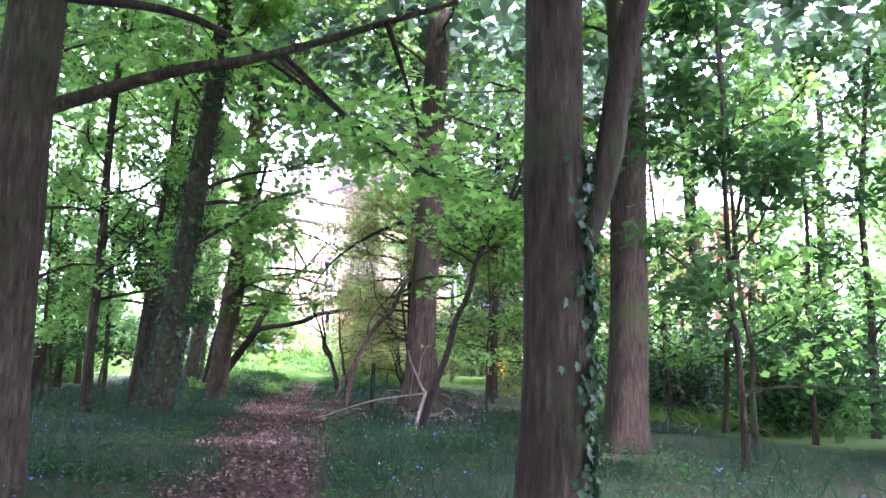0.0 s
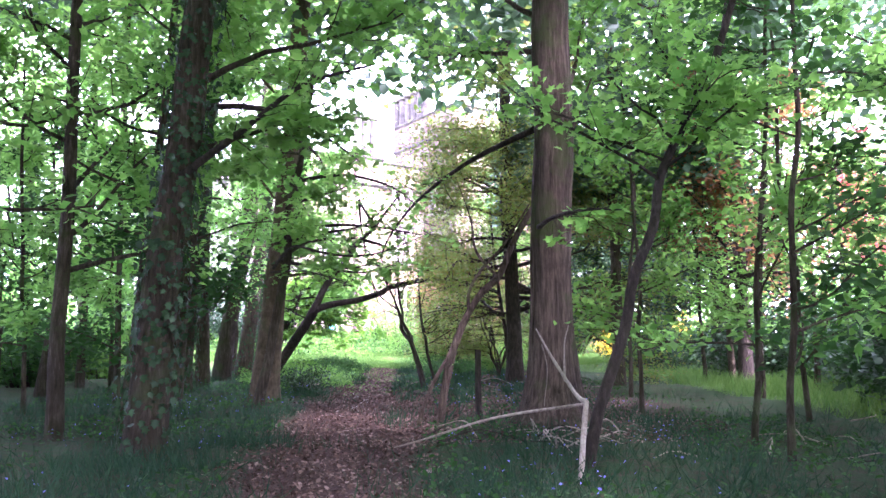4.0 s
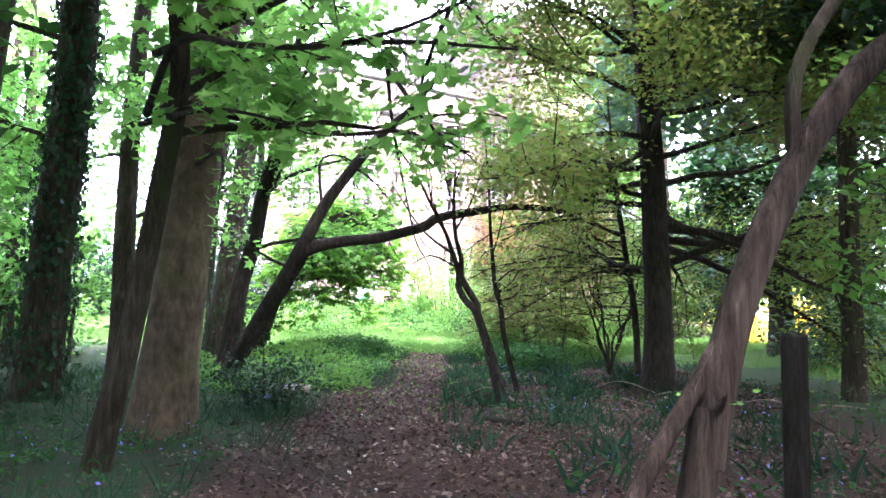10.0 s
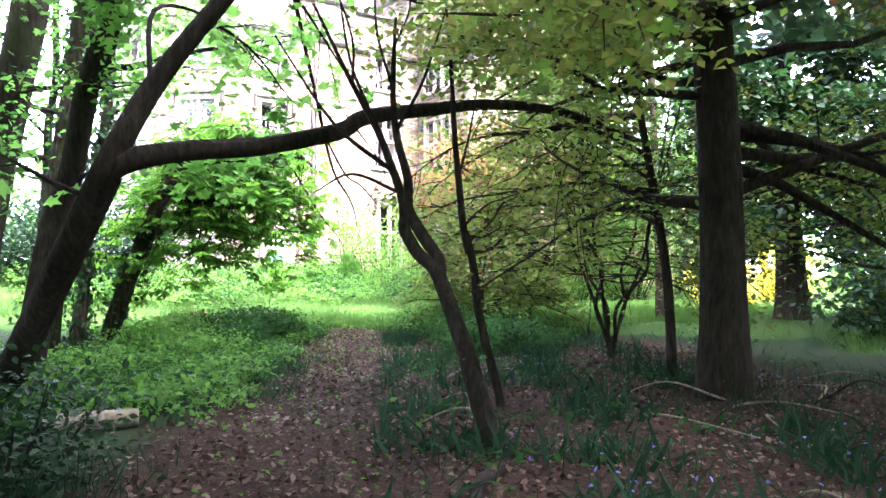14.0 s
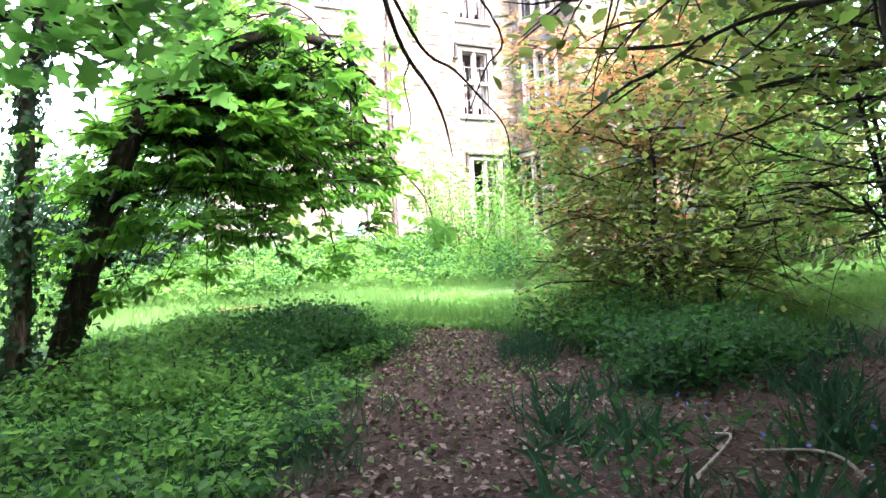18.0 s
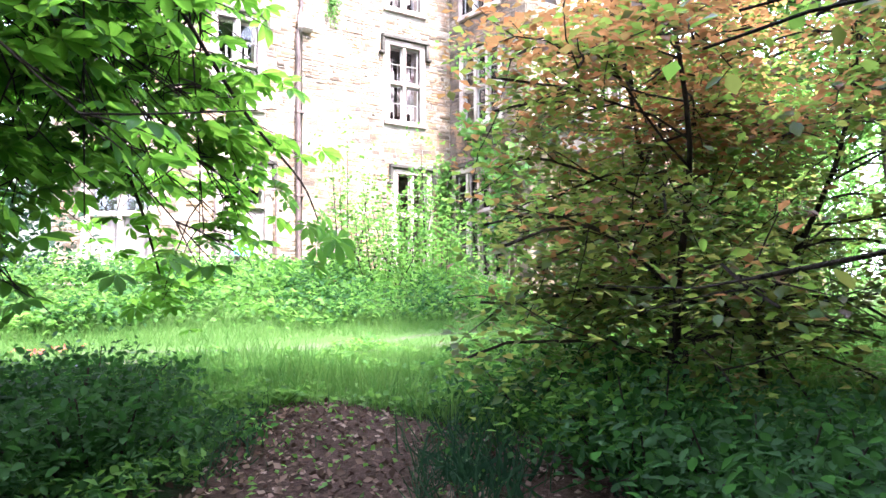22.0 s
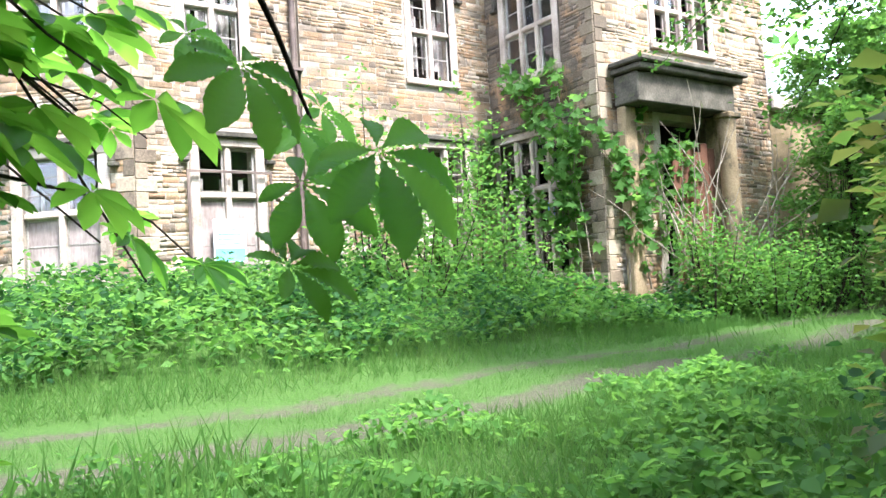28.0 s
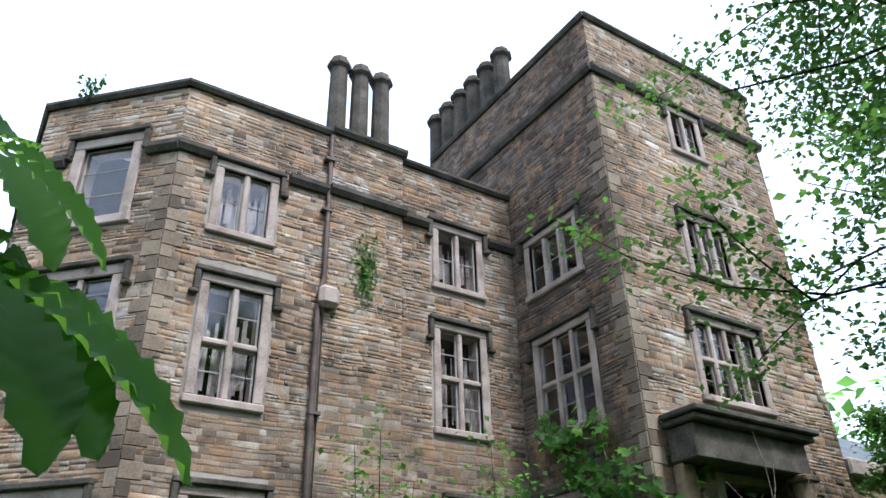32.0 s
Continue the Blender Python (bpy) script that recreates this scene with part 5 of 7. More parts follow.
# leafy boughs that reach over the path
for k, (owner, rows, count) in enumerate([
        (sycamore, [(-10.67, -16.84, 4.32, 0.03), (-9.85, -17.03, 3.71, 0.022), (-9.03, -17.13, 3.38, 0.014), (-8.1, -17.38, 3.28, 0.006)], 170),
        (sycamore, [(-10.0, -17.6, 4.6, 0.03), (-9.1, -16.8, 4.4, 0.02), (-8.3, -16.2, 3.9, 0.012), (-7.4, -15.6, 3.7, 0.006)], 190),
        (sycamore, [(-12.2, -14.6, 5.2, 0.06), (-10.8, -14.9, 5.3, 0.045), (-9.2, -14.8, 4.9, 0.025), (-7.8, -14.2, 4.6, 0.01)], 260),
        (left_tree, [(-7.3, -6.3, 3.8, 0.06), (-6.7, -7.4, 4.4, 0.045), (-6.2, -8.1, 4.9, 0.03), (-5.4, -8.6, 5.2, 0.012)], 93),
        (left_tree, [(-7.2, -6.2, 4.9, 0.06), (-5.9, -5.9, 5.2, 0.045), (-4.6, -5.6, 5.0, 0.025), (-3.4, -5.2, 4.6, 0.01)], 148),
        (thin, [(-3.05, 0.2, 3.3, 0.04), (-2.99, -0.75, 3.73, 0.034), (-2.63, -1.46, 3.56, 0.028), (-2.23, -2.2, 3.42, 0.02), (-1.78, -2.9, 3.5, 0.014), (-1.2, -3.9, 3.86, 0.006)], 105),
        (thin, [(-3.1, 0.2, 3.2, 0.03), (-2.71, -0.87, 3.16, 0.02), (-2.3, -1.73, 2.92, 0.008)], 37),
        (thin, [(-3.0, 0.2, 3.9, 0.04), (-2.32, -1.25, 4.06, 0.03), (-2.0, -2.2, 4.12, 0.02), (-1.75, -2.93, 4.49, 0.01)], 80),
        (thin, [(-2.9, 0.25, 3.5, 0.045), (-2.23, 0.24, 3.42, 0.04), (-1.4, 0.28, 3.39, 0.034), (-0.82, 0.21, 3.43, 0.028), (-0.26, 0.15, 3.52, 0.02), (0.54, 0.0, 3.32, 0.008)], 68),
        (ridged, [(-0.6, -6.6, 5.6, 0.07), (-0.9, -4.6, 5.2, 0.045), (-1.0, -2.6, 4.5, 0.03), (-0.72, -0.95, 3.57, 0.016), (0.2, -0.6, 3.1, 0.006)], 124),
        (ridged, [(-0.9, -6.8, 3.6, 0.05), (-1.4, -7.7, 3.62, 0.04), (-1.62, -8.7, 3.6, 0.025), (-1.6, -9.4, 3.5, 0.01)], 55),
        (beech, [(-2.1, 2.2, 4.3, 0.06), (-1.2, 1.2, 4.6, 0.045), (-0.4, 0.0, 4.5, 0.03), (0.3, -1.2, 4.2, 0.012)], 72),
        (beech, [(-2.1, 2.3, 3.7, 0.05), (-1.3, 2.4, 4.4, 0.04), (-0.3, 3.2, 4.7, 0.03), (0.8, 4.2, 4.4, 0.012)], 88),
        (beech, [(-2.15, 2.2, 3.2, 0.03), (-2.0, 1.5, 3.3, 0.02), (-2.1, 0.9, 2.9, 0.008)], 19),
        (beech, [(-2.0, 2.3, 5.3, 0.06), (-0.9, 3.6, 5.7, 0.045), (0.2, 5.2, 5.6, 0.03), (1.4, 6.6, 5.1, 0.012)], 99),
        (beech, [(-2.0, 2.1, 5.8, 0.06), (-0.6, 1.4, 6.1, 0.045), (0.9, 1.2, 5.9, 0.03), (2.2, 1.6, 5.4, 0.012)], 99),
        (arch, [(1.19, 5.2, 3.77, 0.03), (1.65, 5.6, 4.16, 0.022), (2.1, 5.6, 3.95, 0.014), (2.6, 5.7, 3.5, 0.006)], 55),
        (arch, [(0.9, 5.3, 3.3, 0.03), (1.1, 5.9, 4.3, 0.025), (1.9, 6.6, 4.6, 0.018), (2.7, 7.0, 4.3, 0.012), (3.3, 7.0, 3.8, 0.006)], 90),
        (arch, [(1.84, 5.0, 4.68, 0.03), (2.5, 5.4, 4.6, 0.02), (3.1, 5.6, 4.1, 0.012), (3.5, 5.6, 3.6, 0.006)], 55)]):
    spray(owner, rows, count, 800 + 3 * k)

# ---- far woods, closing the place round ----
g = np.random.default_rng(5)
k = 0
while k < 42:
    x, y = g.uniform(-45, 62), g.uniform(-52, 66)
    if (0.819 * x - 0.574 * y < -14 and g.random() < 0.45) or path_gap(x, y) < 17 or (x > -3 and y > 15 and x < 34 and y < 42) or (11 < x < 40 and 8 < y < 24):
        continue
    tree("woodland_tree", "far woodland tree in full leaf", (x, y), (g.normal(0, 0.5), g.normal(0, 0.5), g.uniform(13, 19)), g.uniform(0.18, 0.36), 0.12, 200 + k, z0=1.2, limbs=18, reach=4.6, leaves=3000, size=0.34, sides=8, group="far woodland trees", spread=0.7, far=True, canopy=700)
    k += 1


def leaf_bank(name, label, places, size, material, template=DIAMOND, tilt=0.8, seed=3, kind="stuff", category="foliage"):
    s = np.random.default_rng(seed).uniform(size * 0.6, size * 1.3, len(places))
    return tagged(new(name, np_mesh(name, *scatter(template, places, s, tilt, seed=seed), material)), label, category, kind=kind)


n = 42000
a = g.uniform(0, 2 * np.pi, n)
r = g.uniform(48, 70, n)
z = g.random(n) ** 1.3 * np.where((a > 1.0) & (a < 3.6), 9.0, 15.0)
leaf_bank("far_woods", "dense green woodland closing the distance", np.c_[6 + r * np.cos(a), 4 + r * np.sin(a), z], 0.9, SYCAMORE, seed=8, category="woods")

# Overhead leaf layer added to shade the wood, with an opening for sun.
q = g.uniform((-46, -62), (38, 22), (300000, 2))
s = 0.574 * q[:, 0] + 0.819 * q[:, 1]
side = 0.819 * q[:, 0] - 0.574 * q[:, 1]
keep = (s < np.where(side > 1.5, 11.0, 8.8 + 0.4 * side)) & (side > -34) & (side < 24) & (np.hypot(q[:, 0] - 15.5, q[:, 1] + 8.5) > 4.6) & (g.random(len(q)) < np.where((side > 4) & (s < -4), 0.56, 0.72) + 0.4 * np.sin(q[:, 0] * 0.55 + 2 * np.sin(q[:, 1] * 0.3)) * np.sin(q[:, 1] * 0.5))
q = q[keep]
leaf_bank("wood_canopy", "high leafy canopy added to shade the wood", np.c_[q, g.uniform(10.5, 17, len(q))], 0.62, CANOPY, seed=9, tilt=0.6, category="canopy")

# Lower leaf layer added overhead to darken the ground along the wood's edge.
q = g.uniform((3, -8), (30, 20), (65000, 2))
s = 0.574 * q[:, 0] + 0.819 * q[:, 1]
side = 0.819 * q[:, 0] - 0.574 * q[:, 1]
q = q[(side > 3.8) & (s < 14.5) & (s > 3.0) & (side < 12)]
leaf_bank("beech_canopy", "dense beech leaves added overhead to shade the edge of the wood", np.c_[q, g.uniform(6.5, 9.5, len(q))], 0.4, CANOPY, seed=10, tilt=0.6, category="canopy")

# ---- horse chestnut that hangs over the clearing ----
chest = thing("horse_chestnut_tree", (2.4, 13.5, 0.05), "horse chestnut with ivied leaning trunk and broad drooping leaves", "tree")
spine = smooth_line([(2.4, 13.5, -0.1, 0.19), (2.65, 13.45, 0.8, 0.17), (2.95, 13.4, 1.75, 0.16), (3.43, 13.2, 3.1, 0.14), (3.95, 13.1, 3.75, 0.12), (4.9, 13.0, 4.4, 0.09), (6.0, 13.2, 4.5, 0.06), (7.0, 13.7, 4.1, 0.03)], 4)
child("trunk", np_mesh("trunk", *tube(spine[:, :3], spine[:, 3], 12, 0.04), BARK, True), chest)
g = np.random.default_rng(31)
h = g.uniform(0, 2.6, 500)
pts = np.c_[np.interp(h, spine[:17, 2], spine[:17, 0]), np.interp(h, spine[:17, 2], spine[:17, 1]), h] + g.normal(0, 0.14, (500, 3)) * (1, 1, 0)
child("ivy", np_mesh("ivy", *scatter(LOBED, pts, g.uniform(0.06, 0.13, 500), 0.9, seed=4), IVY), chest, "dark glossy ivy leaves")


def chestnut_gap(p):
    """How far a place lies to the left of the walked line under the chestnut (negative: over it)."""
    a, b = np.array((5.2, 9.2)), np.array((8.45, 13.9))
    d = (b - a) / np.linalg.norm(b - a)
    q = np.asarray(p)[..., :2] - a
    return d[0] * q[..., 1] - d[1] * q[..., 0]


limbs, twigs, leaves = [], [], []
made = 0
while made < 104:
    low = made >= 32
    e = np.array([g.uniform(2.6, 8.3), g.uniform(11.6, 16.8), g.uniform(1.5, 2.7) if low else g.uniform(1.9, 4.7)])
    if made >= 72:
        e = np.array([g.uniform(2.3, 5.4), g.uniform(11.8, 14.6), g.uniform(0.95, 2.3)])
    if chestnut_gap(e) < (0.7 if e[2] < 2.2 else 0.4) or np.hypot(e[0] - 5.5, e[1] - 14.0) > 3.2 + 0.9 * math.sin(5.0 * math.atan2(e[1] - 14.0, e[0] - 5.5) + 2.1 * e[2]) or (e[2] < 1.8 and e[1] < 13.0 and e[0] > 4.6):
        continue
    s = spine[g.integers(12, len(spine) - 1), :3]
    line = smooth_line([s, s + (e - s) * 0.45 + np.array([0, 0, 0.55]), e], 6)
    limbs.append(tube(line, np.linspace(0.015, 0.005, len(line)), 5))
    for _ in range(g.integers(5, 18)):
        i = g.integers(3, len(line) - 1)
        way = (e - s) * (1, 1, 0.2) / np.linalg.norm(e - s) + g.normal(0, 0.6, 3) * (1, 1, 0.35)
        tw = branch_line(line[i], way, g.uniform(0.5, 1.2), -0.1, 5, g)
        twigs.append(tube(tw, np.linspace(0.008, 0.003, 5), 4))
        for q in (tw[4], tw[4], tw[3], tw[3], tw[2])[: 5 if e[2] < 3.4 else 4]:
            leaves.append(np.r_[q + g.normal(0, 0.1, 3), way])
    made += 1
for one in limbs:
    child("limb", np_mesh("limb", *one, BARK_DARK, True), chest)
tagged(child("twigwork", np_mesh("twigwork", *joined(twigs), BARK_DARK), chest), kind="stuff")
leaves = np.array(leaves)
leaves = leaves[(chestnut_gap(leaves) > np.where(leaves[:, 2] < 1.98, 0.5, 0.25)) & (leaves[:, 2] > np.where(leaves[:, 0] < 4.8, 0.8, 1.15))]
lean_x = np.interp(leaves[:, 2], spine[:20, 2], spine[:20, 0])
tier = np.sin((leaves[:, 2] + 0.22 * np.hypot(leaves[:, 0] - 4.0, leaves[:, 1] - 13.1) + 0.12 * np.sin(3 * leaves[:, 1])) * 9.5)
leaves = leaves[((tier > 0.15) | (g.random(len(leaves)) < 0.16)) & ((leaves[:, 0] > lean_x - 0.5) | (leaves[:, 2] < 1.5) | (g.random(len(leaves)) < 0.2))]
child("crown", np_mesh("crown", *scatter(PALMATE, leaves[:, :3], g.uniform(0.15, 0.26, len(leaves)), 0.3, leaves[:, 3:] * (1, 1, 0.2), seed=6), CHESTNUT), chest)
# the low outer spray that ends in a hanging tip over the grass
tip = smooth_line([(5.6, 14.2, 3.6), (6.5, 15.0, 2.6), (7.0, 15.6, 1.6), (7.1, 15.75, 1.28)], 6)
tp = np.concatenate([tip[3:] + g.normal(0, 0.16, tip[3:].shape) for _ in range(3)])
tp[-1] = (7.12, 15.75, 1.25)
child("low_bough", np_mesh("low_bough", *tube(tip, np.linspace(0.025, 0.006, len(tip)), 5), BARK_DARK), chest)
child("low_leaves", np_mesh("low_leaves", *scatter(PALMATE, tp, g.uniform(0.17, 0.24, len(tp)), 0.3, np.array([0.6, 0.7, -0.3]), seed=7), CHESTNUT), chest)
# the near spray beside the walked line
near = smooth_line([(6.4, 13.4, 3.9), (7.2, 13.7, 3.0), (7.9, 14.0, 2.45), (8.25, 14.3, 2.08)], 5)
NEAR = [(8.37, 14.42, 1.98, 0.29, 0.5, 0.1, -0.6), (8.33, 14.4, 2.16, 0.22, 0.3, 0.0, -0.3), (8.08, 13.62, 1.87, 0.3, 0.8, -0.45, -0.35), (8.15, 14.2, 2.05, 0.21, 0.5, -0.2, -0.5), (7.98, 13.82, 1.82, 0.24, 0.6, -0.3, -0.5),
        (8.37, 14.36, 1.99, 0.35, 0.58, 0.35, -0.74),
        (7.93, 13.8, 1.62, 0.22, 0.6, -0.3, -0.5), (6.08, 12.1, 1.62, 0.22, 0.4, 0.1, -0.3), (5.8, 12.2, 1.52, 0.2, -0.2, 0.1, -0.3), (6.5, 12.6, 1.75, 0.2, 0.5, 0.3, -0.3), (7.7, 13.45, 1.98, 0.2, 0.7, 0.1, -0.3), (7.6, 13.9, 2.35, 0.2, 0.7, 0.1, -0.25), (7.85, 14.25, 2.3, 0.2, 0.7, 0.1, -0.25)]
rows = np.array(NEAR)
child("near_bough", np_mesh("near_bough", *tube(near, np.linspace(0.022, 0.006, len(near)), 5), BARK_DARK), chest)
child("near_leaves", np_mesh("near_leaves", *scatter(BROAD, rows[:, :3], rows[:, 3] * 0.92, 0.15, rows[:, 4:], np.where(rows[:, 1:2] > 13.0, np.array([[0.1, -0.75, 0.6]]), np.array([[0.1, -0.35, 1.0]])), seed=12), CHESTNUT), chest)

# ---- copper beech saplings at the edge of the clearing ----
cb = thing("copper_beech_shrub", (11.6, 12.6, 0.15), "young copper beech with rusty drooping leaves down to the ground", "shrub")


def shrub_edge(p):
    """Keeps the shrub behind the open line towards the house."""
    return (p[1] < np.where(p[2] > 2.2, 12.65, 12.85) + np.where(p[2] > 2.2, 0.28, 0.4) * (p[0] - 8.2)) & (path_gap(p[0], p[1]) > 1.0)


stems, twigs, spots = [], [], []
for i, (x, y, dx, dy, h) in enumerate([(11.2, 12.0, -0.9, 0.2, 4.6), (11.9, 12.5, -0.5, 0.5, 5.4), (12.6, 13.1, 0.0, 0.3, 5.6), (10.7, 11.4, -0.8, -0.2, 4.2), (13.2, 13.6, 0.6, 0.1, 5.0), (12.0, 11.6, 0.5, -0.9, 4.4), (11.5, 12.5, 0.2, 0.2, 3.2)]):
    line = smooth_line([(x, y, 0.05, 0.045), (x + dx * 0.5, y - dy * 0.2, 1.0, 0.038), (x + dx * 0.5, y + dy * 0.7, 2.6, 0.026), (x + dx, y + dy, h, 0.015)], 4)
    stems.append(tube(line[:, :3], line[:, 3], 7, 0.05))
    b, f, s = crown(line, 0.6, h - 0.1, 20, 2.2, 5400, 310 + i, rise=0.5, bend=-0.16, spread=0.38, taper=0.35)
    stems += [o for o in b if shrub_edge(o[0][-1])]
    twigs += [o for o in f if shrub_edge(o[0][-1])]
    spots.append(s)
tagged(child("stemwork", np_mesh("stemwork", *joined(stems), BARK_DARK, True), cb), kind="stuff")
tagged(child("twigwork", np_mesh("twigwork", *joined(twigs), BARK_DARK), cb), kind="stuff")
spots = np.concatenate(spots)
spots = spots[(path_gap(spots[:, 0], spots[:, 1]) > 1.0) & (spots[:, 2] > 0.25) & shrub_edge(spots.T)]
rust = spots[:, 2] + 0.3 * (11.5 - spots[:, 0]) + g.normal(0, 0.7, len(spots)) > 3.5 + 0.8 * np.sin(spots[:, 0] * 2.3 + spots[:, 2] * 1.7)
child("crown", np_mesh("crown", *scatter(DIAMOND, spots[rust], g.uniform(0.08, 0.13, rust.sum()), 0.32, seed=14), RUST), cb, "rusty orange beech leaves")
child("lower_leaves", np_mesh("lower_leaves", *scatter(DIAMOND, spots[~rust], g.uniform(0.08, 0.13, (~rust).sum()), 0.32, seed=15), BEECH), cb, "bronze-green beech leaves")

# ---- beech sprays hanging over the right of the path ----
hang = thing("beech_tree", (9.4, 6.8, 0.0), "many-stemmed young beech with yellow-green hanging leaves", "tree")
stems, twigs, spots = [], [], []
for i, (dx, dy, h) in enumerate([(-0.5, 0.5, 4.5), (0.4, -0.6, 4.6), (-0.9, -0.4, 4.2), (0.2, 0.9, 4.8), (-0.2, -1.2, 4.4), (0.8, 0.2, 4.0), (-0.3, 0.1, 4.6)]):
    line = smooth_line([(9.4, 6.8, -0.05, 0.045), (9.4 + dx * 0.1, 6.8 + dy * 0.1, 0.35, 0.04), (9.4 + dx * 0.55, 6.8 + dy * 0.2, 0.95, 0.034), (9.4 + dx * 0.6, 6.8 + dy * 0.75, 1.6, 0.03), (9.4 + dx * 1.15, 6.8 + dy * 0.85, 2.3, 0.026), (9.4 + dx * 1.5, 6.8 + dy * 1.5, h, 0.015)], 4)
    stems.append(tube(line[:, :3], line[:, 3], 6))
    b, f, s = crown(line, 1.4, h, 10, 2.5, 1200, 330 + i, rise=0.2, bend=-0.03)
    stems += b
    twigs += f
    spots.append(s)
tagged(child("stemwork", np_mesh("stemwork", *joined(stems), BARK_DARK, True), hang), kind="stuff")
tagged(child("twigwork", np_mesh("twigwork", *joined(twigs), BARK_DARK), hang), kind="stuff")
spots = np.concatenate(spots)
child("crown", np_mesh("crown", *scatter(OVAL, spots, g.uniform(0.06, 0.1, len(spots)), 0.5, seed=16), BEECH), hang)
over = thing("beech_tree", (7.9, 4.4, 0.0), "slim beech with low yellow-green boughs beside the path", "tree")
stem = smooth_line([(7.9, 4.4, -0.1, 0.08), (7.85, 4.45, 1.5, 0.07), (7.7, 4.6, 3.0, 0.06), (7.6, 4.8, 4.6, 0.045), (7.5, 4.9, 6.4, 0.02)], 4)
child("trunk", np_mesh("trunk", *tube(stem[:, :3], stem[:, 3], 8, 0.03), BARK_DARK, True), over)


def right_of_path(p):
    """Clear of the open line over the path."""
    return (0.819 * p[..., 0] - 0.574 * p[..., 1]) > np.where(p[..., 2] > 3.4, 0.3, 0.7)


boughs, tw, spots = crown(stem, 2.0, 6.2, 30, 4.2, 9500, 340, bend=-0.035, rise=0.22, taper=0.25, sector=(0.9, 3.9), twigs=7, spread=0.36, inner=0.2)
for one in boughs:
    if right_of_path(one[0]).all():
        child("limb", np_mesh("limb", *one, BARK_DARK, True), over)
tagged(child("twigwork", np_mesh("twigwork", *joined([o for o in tw if right_of_path(o[0]).all()]), BARK_DARK), over), kind="stuff")
spots = spots[right_of_path(spots) & (spots[:, 2] > 1.3)]
child("crown", np_mesh("crown", *scatter(OVAL, spots, g.uniform(0.065, 0.11, len(spots)), 0.45, seed=17), BEECH), over)

for k, (rows, count) in enumerate([
        ([(7.7, 4.6, 3.2, 0.04), (6.6, 4.75, 3.5, 0.03), (5.78, 5.08, 3.43, 0.022), (5.04, 5.45, 3.28, 0.015), (4.5, 5.65, 2.95, 0.009), (4.22, 5.9, 2.62, 0.004)], 190),
        ([(7.75, 4.55, 2.7, 0.035), (6.4, 4.75, 2.75, 0.025), (5.5, 5.1, 2.6, 0.018), (4.8, 5.5, 2.45, 0.01), (4.4, 5.85, 2.15, 0.004)], 170),
        ([(7.65, 4.7, 3.8, 0.035), (6.8, 5.6, 3.7, 0.025), (6.0, 6.3, 3.3, 0.015), (5.4, 6.8, 2.8, 0.005)], 170),
        ([(7.8, 4.5, 2.3, 0.03), (7.0, 4.0, 2.5, 0.022), (6.2, 4.0, 2.4, 0.014), (5.5, 4.3, 2.0, 0.005)], 130)]):
    spray(over, rows, count, 860 + 3 * k, BEECH, OVAL, 0.1, reach=0.75, first=0.2)

# ---- ash tree whose boughs hang before the tower ----
tree("ash_tree", "tall tree with fine leafy boughs hanging before the house", (16.2, 10.8), (0.3, 0.4, 15), 0.12, 0.07, 51, leaf=HERB, z0=3.2, z1=14, limbs=58, reach=7.4, leaves=85000, size=0.1, rise=0.3, bend=0.0, group="trees by the house", spread=0.2, sector=(0.8, 1.8))
tree("ash_tree", "tall tree beside the drive with fine hanging boughs", (27.2, 16.6), (-0.3, 0.4, 13), 0.1, 0.05, 56, leaf=HERB, z0=4.2, z1=12, limbs=32, reach=4.4, leaves=15000, size=0.17, rise=0.25, bend=-0.02, group="trees by the house", spread=0.42)
tree("ash_tree", "young tree beside the low wing", (33.6, 22.6), (0.2, 0.2, 11), 0.22, 0.1, 52, z0=1.5, limbs=24, reach=3.6, leaves=6500, size=0.14, group="trees by the house")
tree("elder_tree", "leafy tree in front of the low wing", (31.0, 21.5), (0.2, 0.2, 8), 0.18, 0.08, 53, leaf=HERB, z0=0.8, limbs=24, reach=3.2, leaves=6500, size=0.14, group="trees by the house")
tree("elder_tree", "leafy young elder beside the broken porch", (26.0, 21.4), (0.2, 0.1, 6.5), 0.1, 0.05, 57, leaf=HERB, z0=0.8, limbs=24, reach=2.0, leaves=12000, size=0.14, group="trees by the house")
tree("elder_tree", "leafy elder hiding the low wing", (28.0, 21.6), (0.1, 0.2, 7.0), 0.12, 0.06, 58, leaf=HERB, z0=0.7, limbs=26, reach=2.5, leaves=13000, size=0.16, group="trees by the house")
tree("elder_tree", "leafy tree beyond the drive", (36.0, 19.0), (0.2, 0.2, 9), 0.2, 0.08, 54, z0=0.8, limbs=22, reach=3.6, leaves=6500, size=0.17, group="trees by the house")

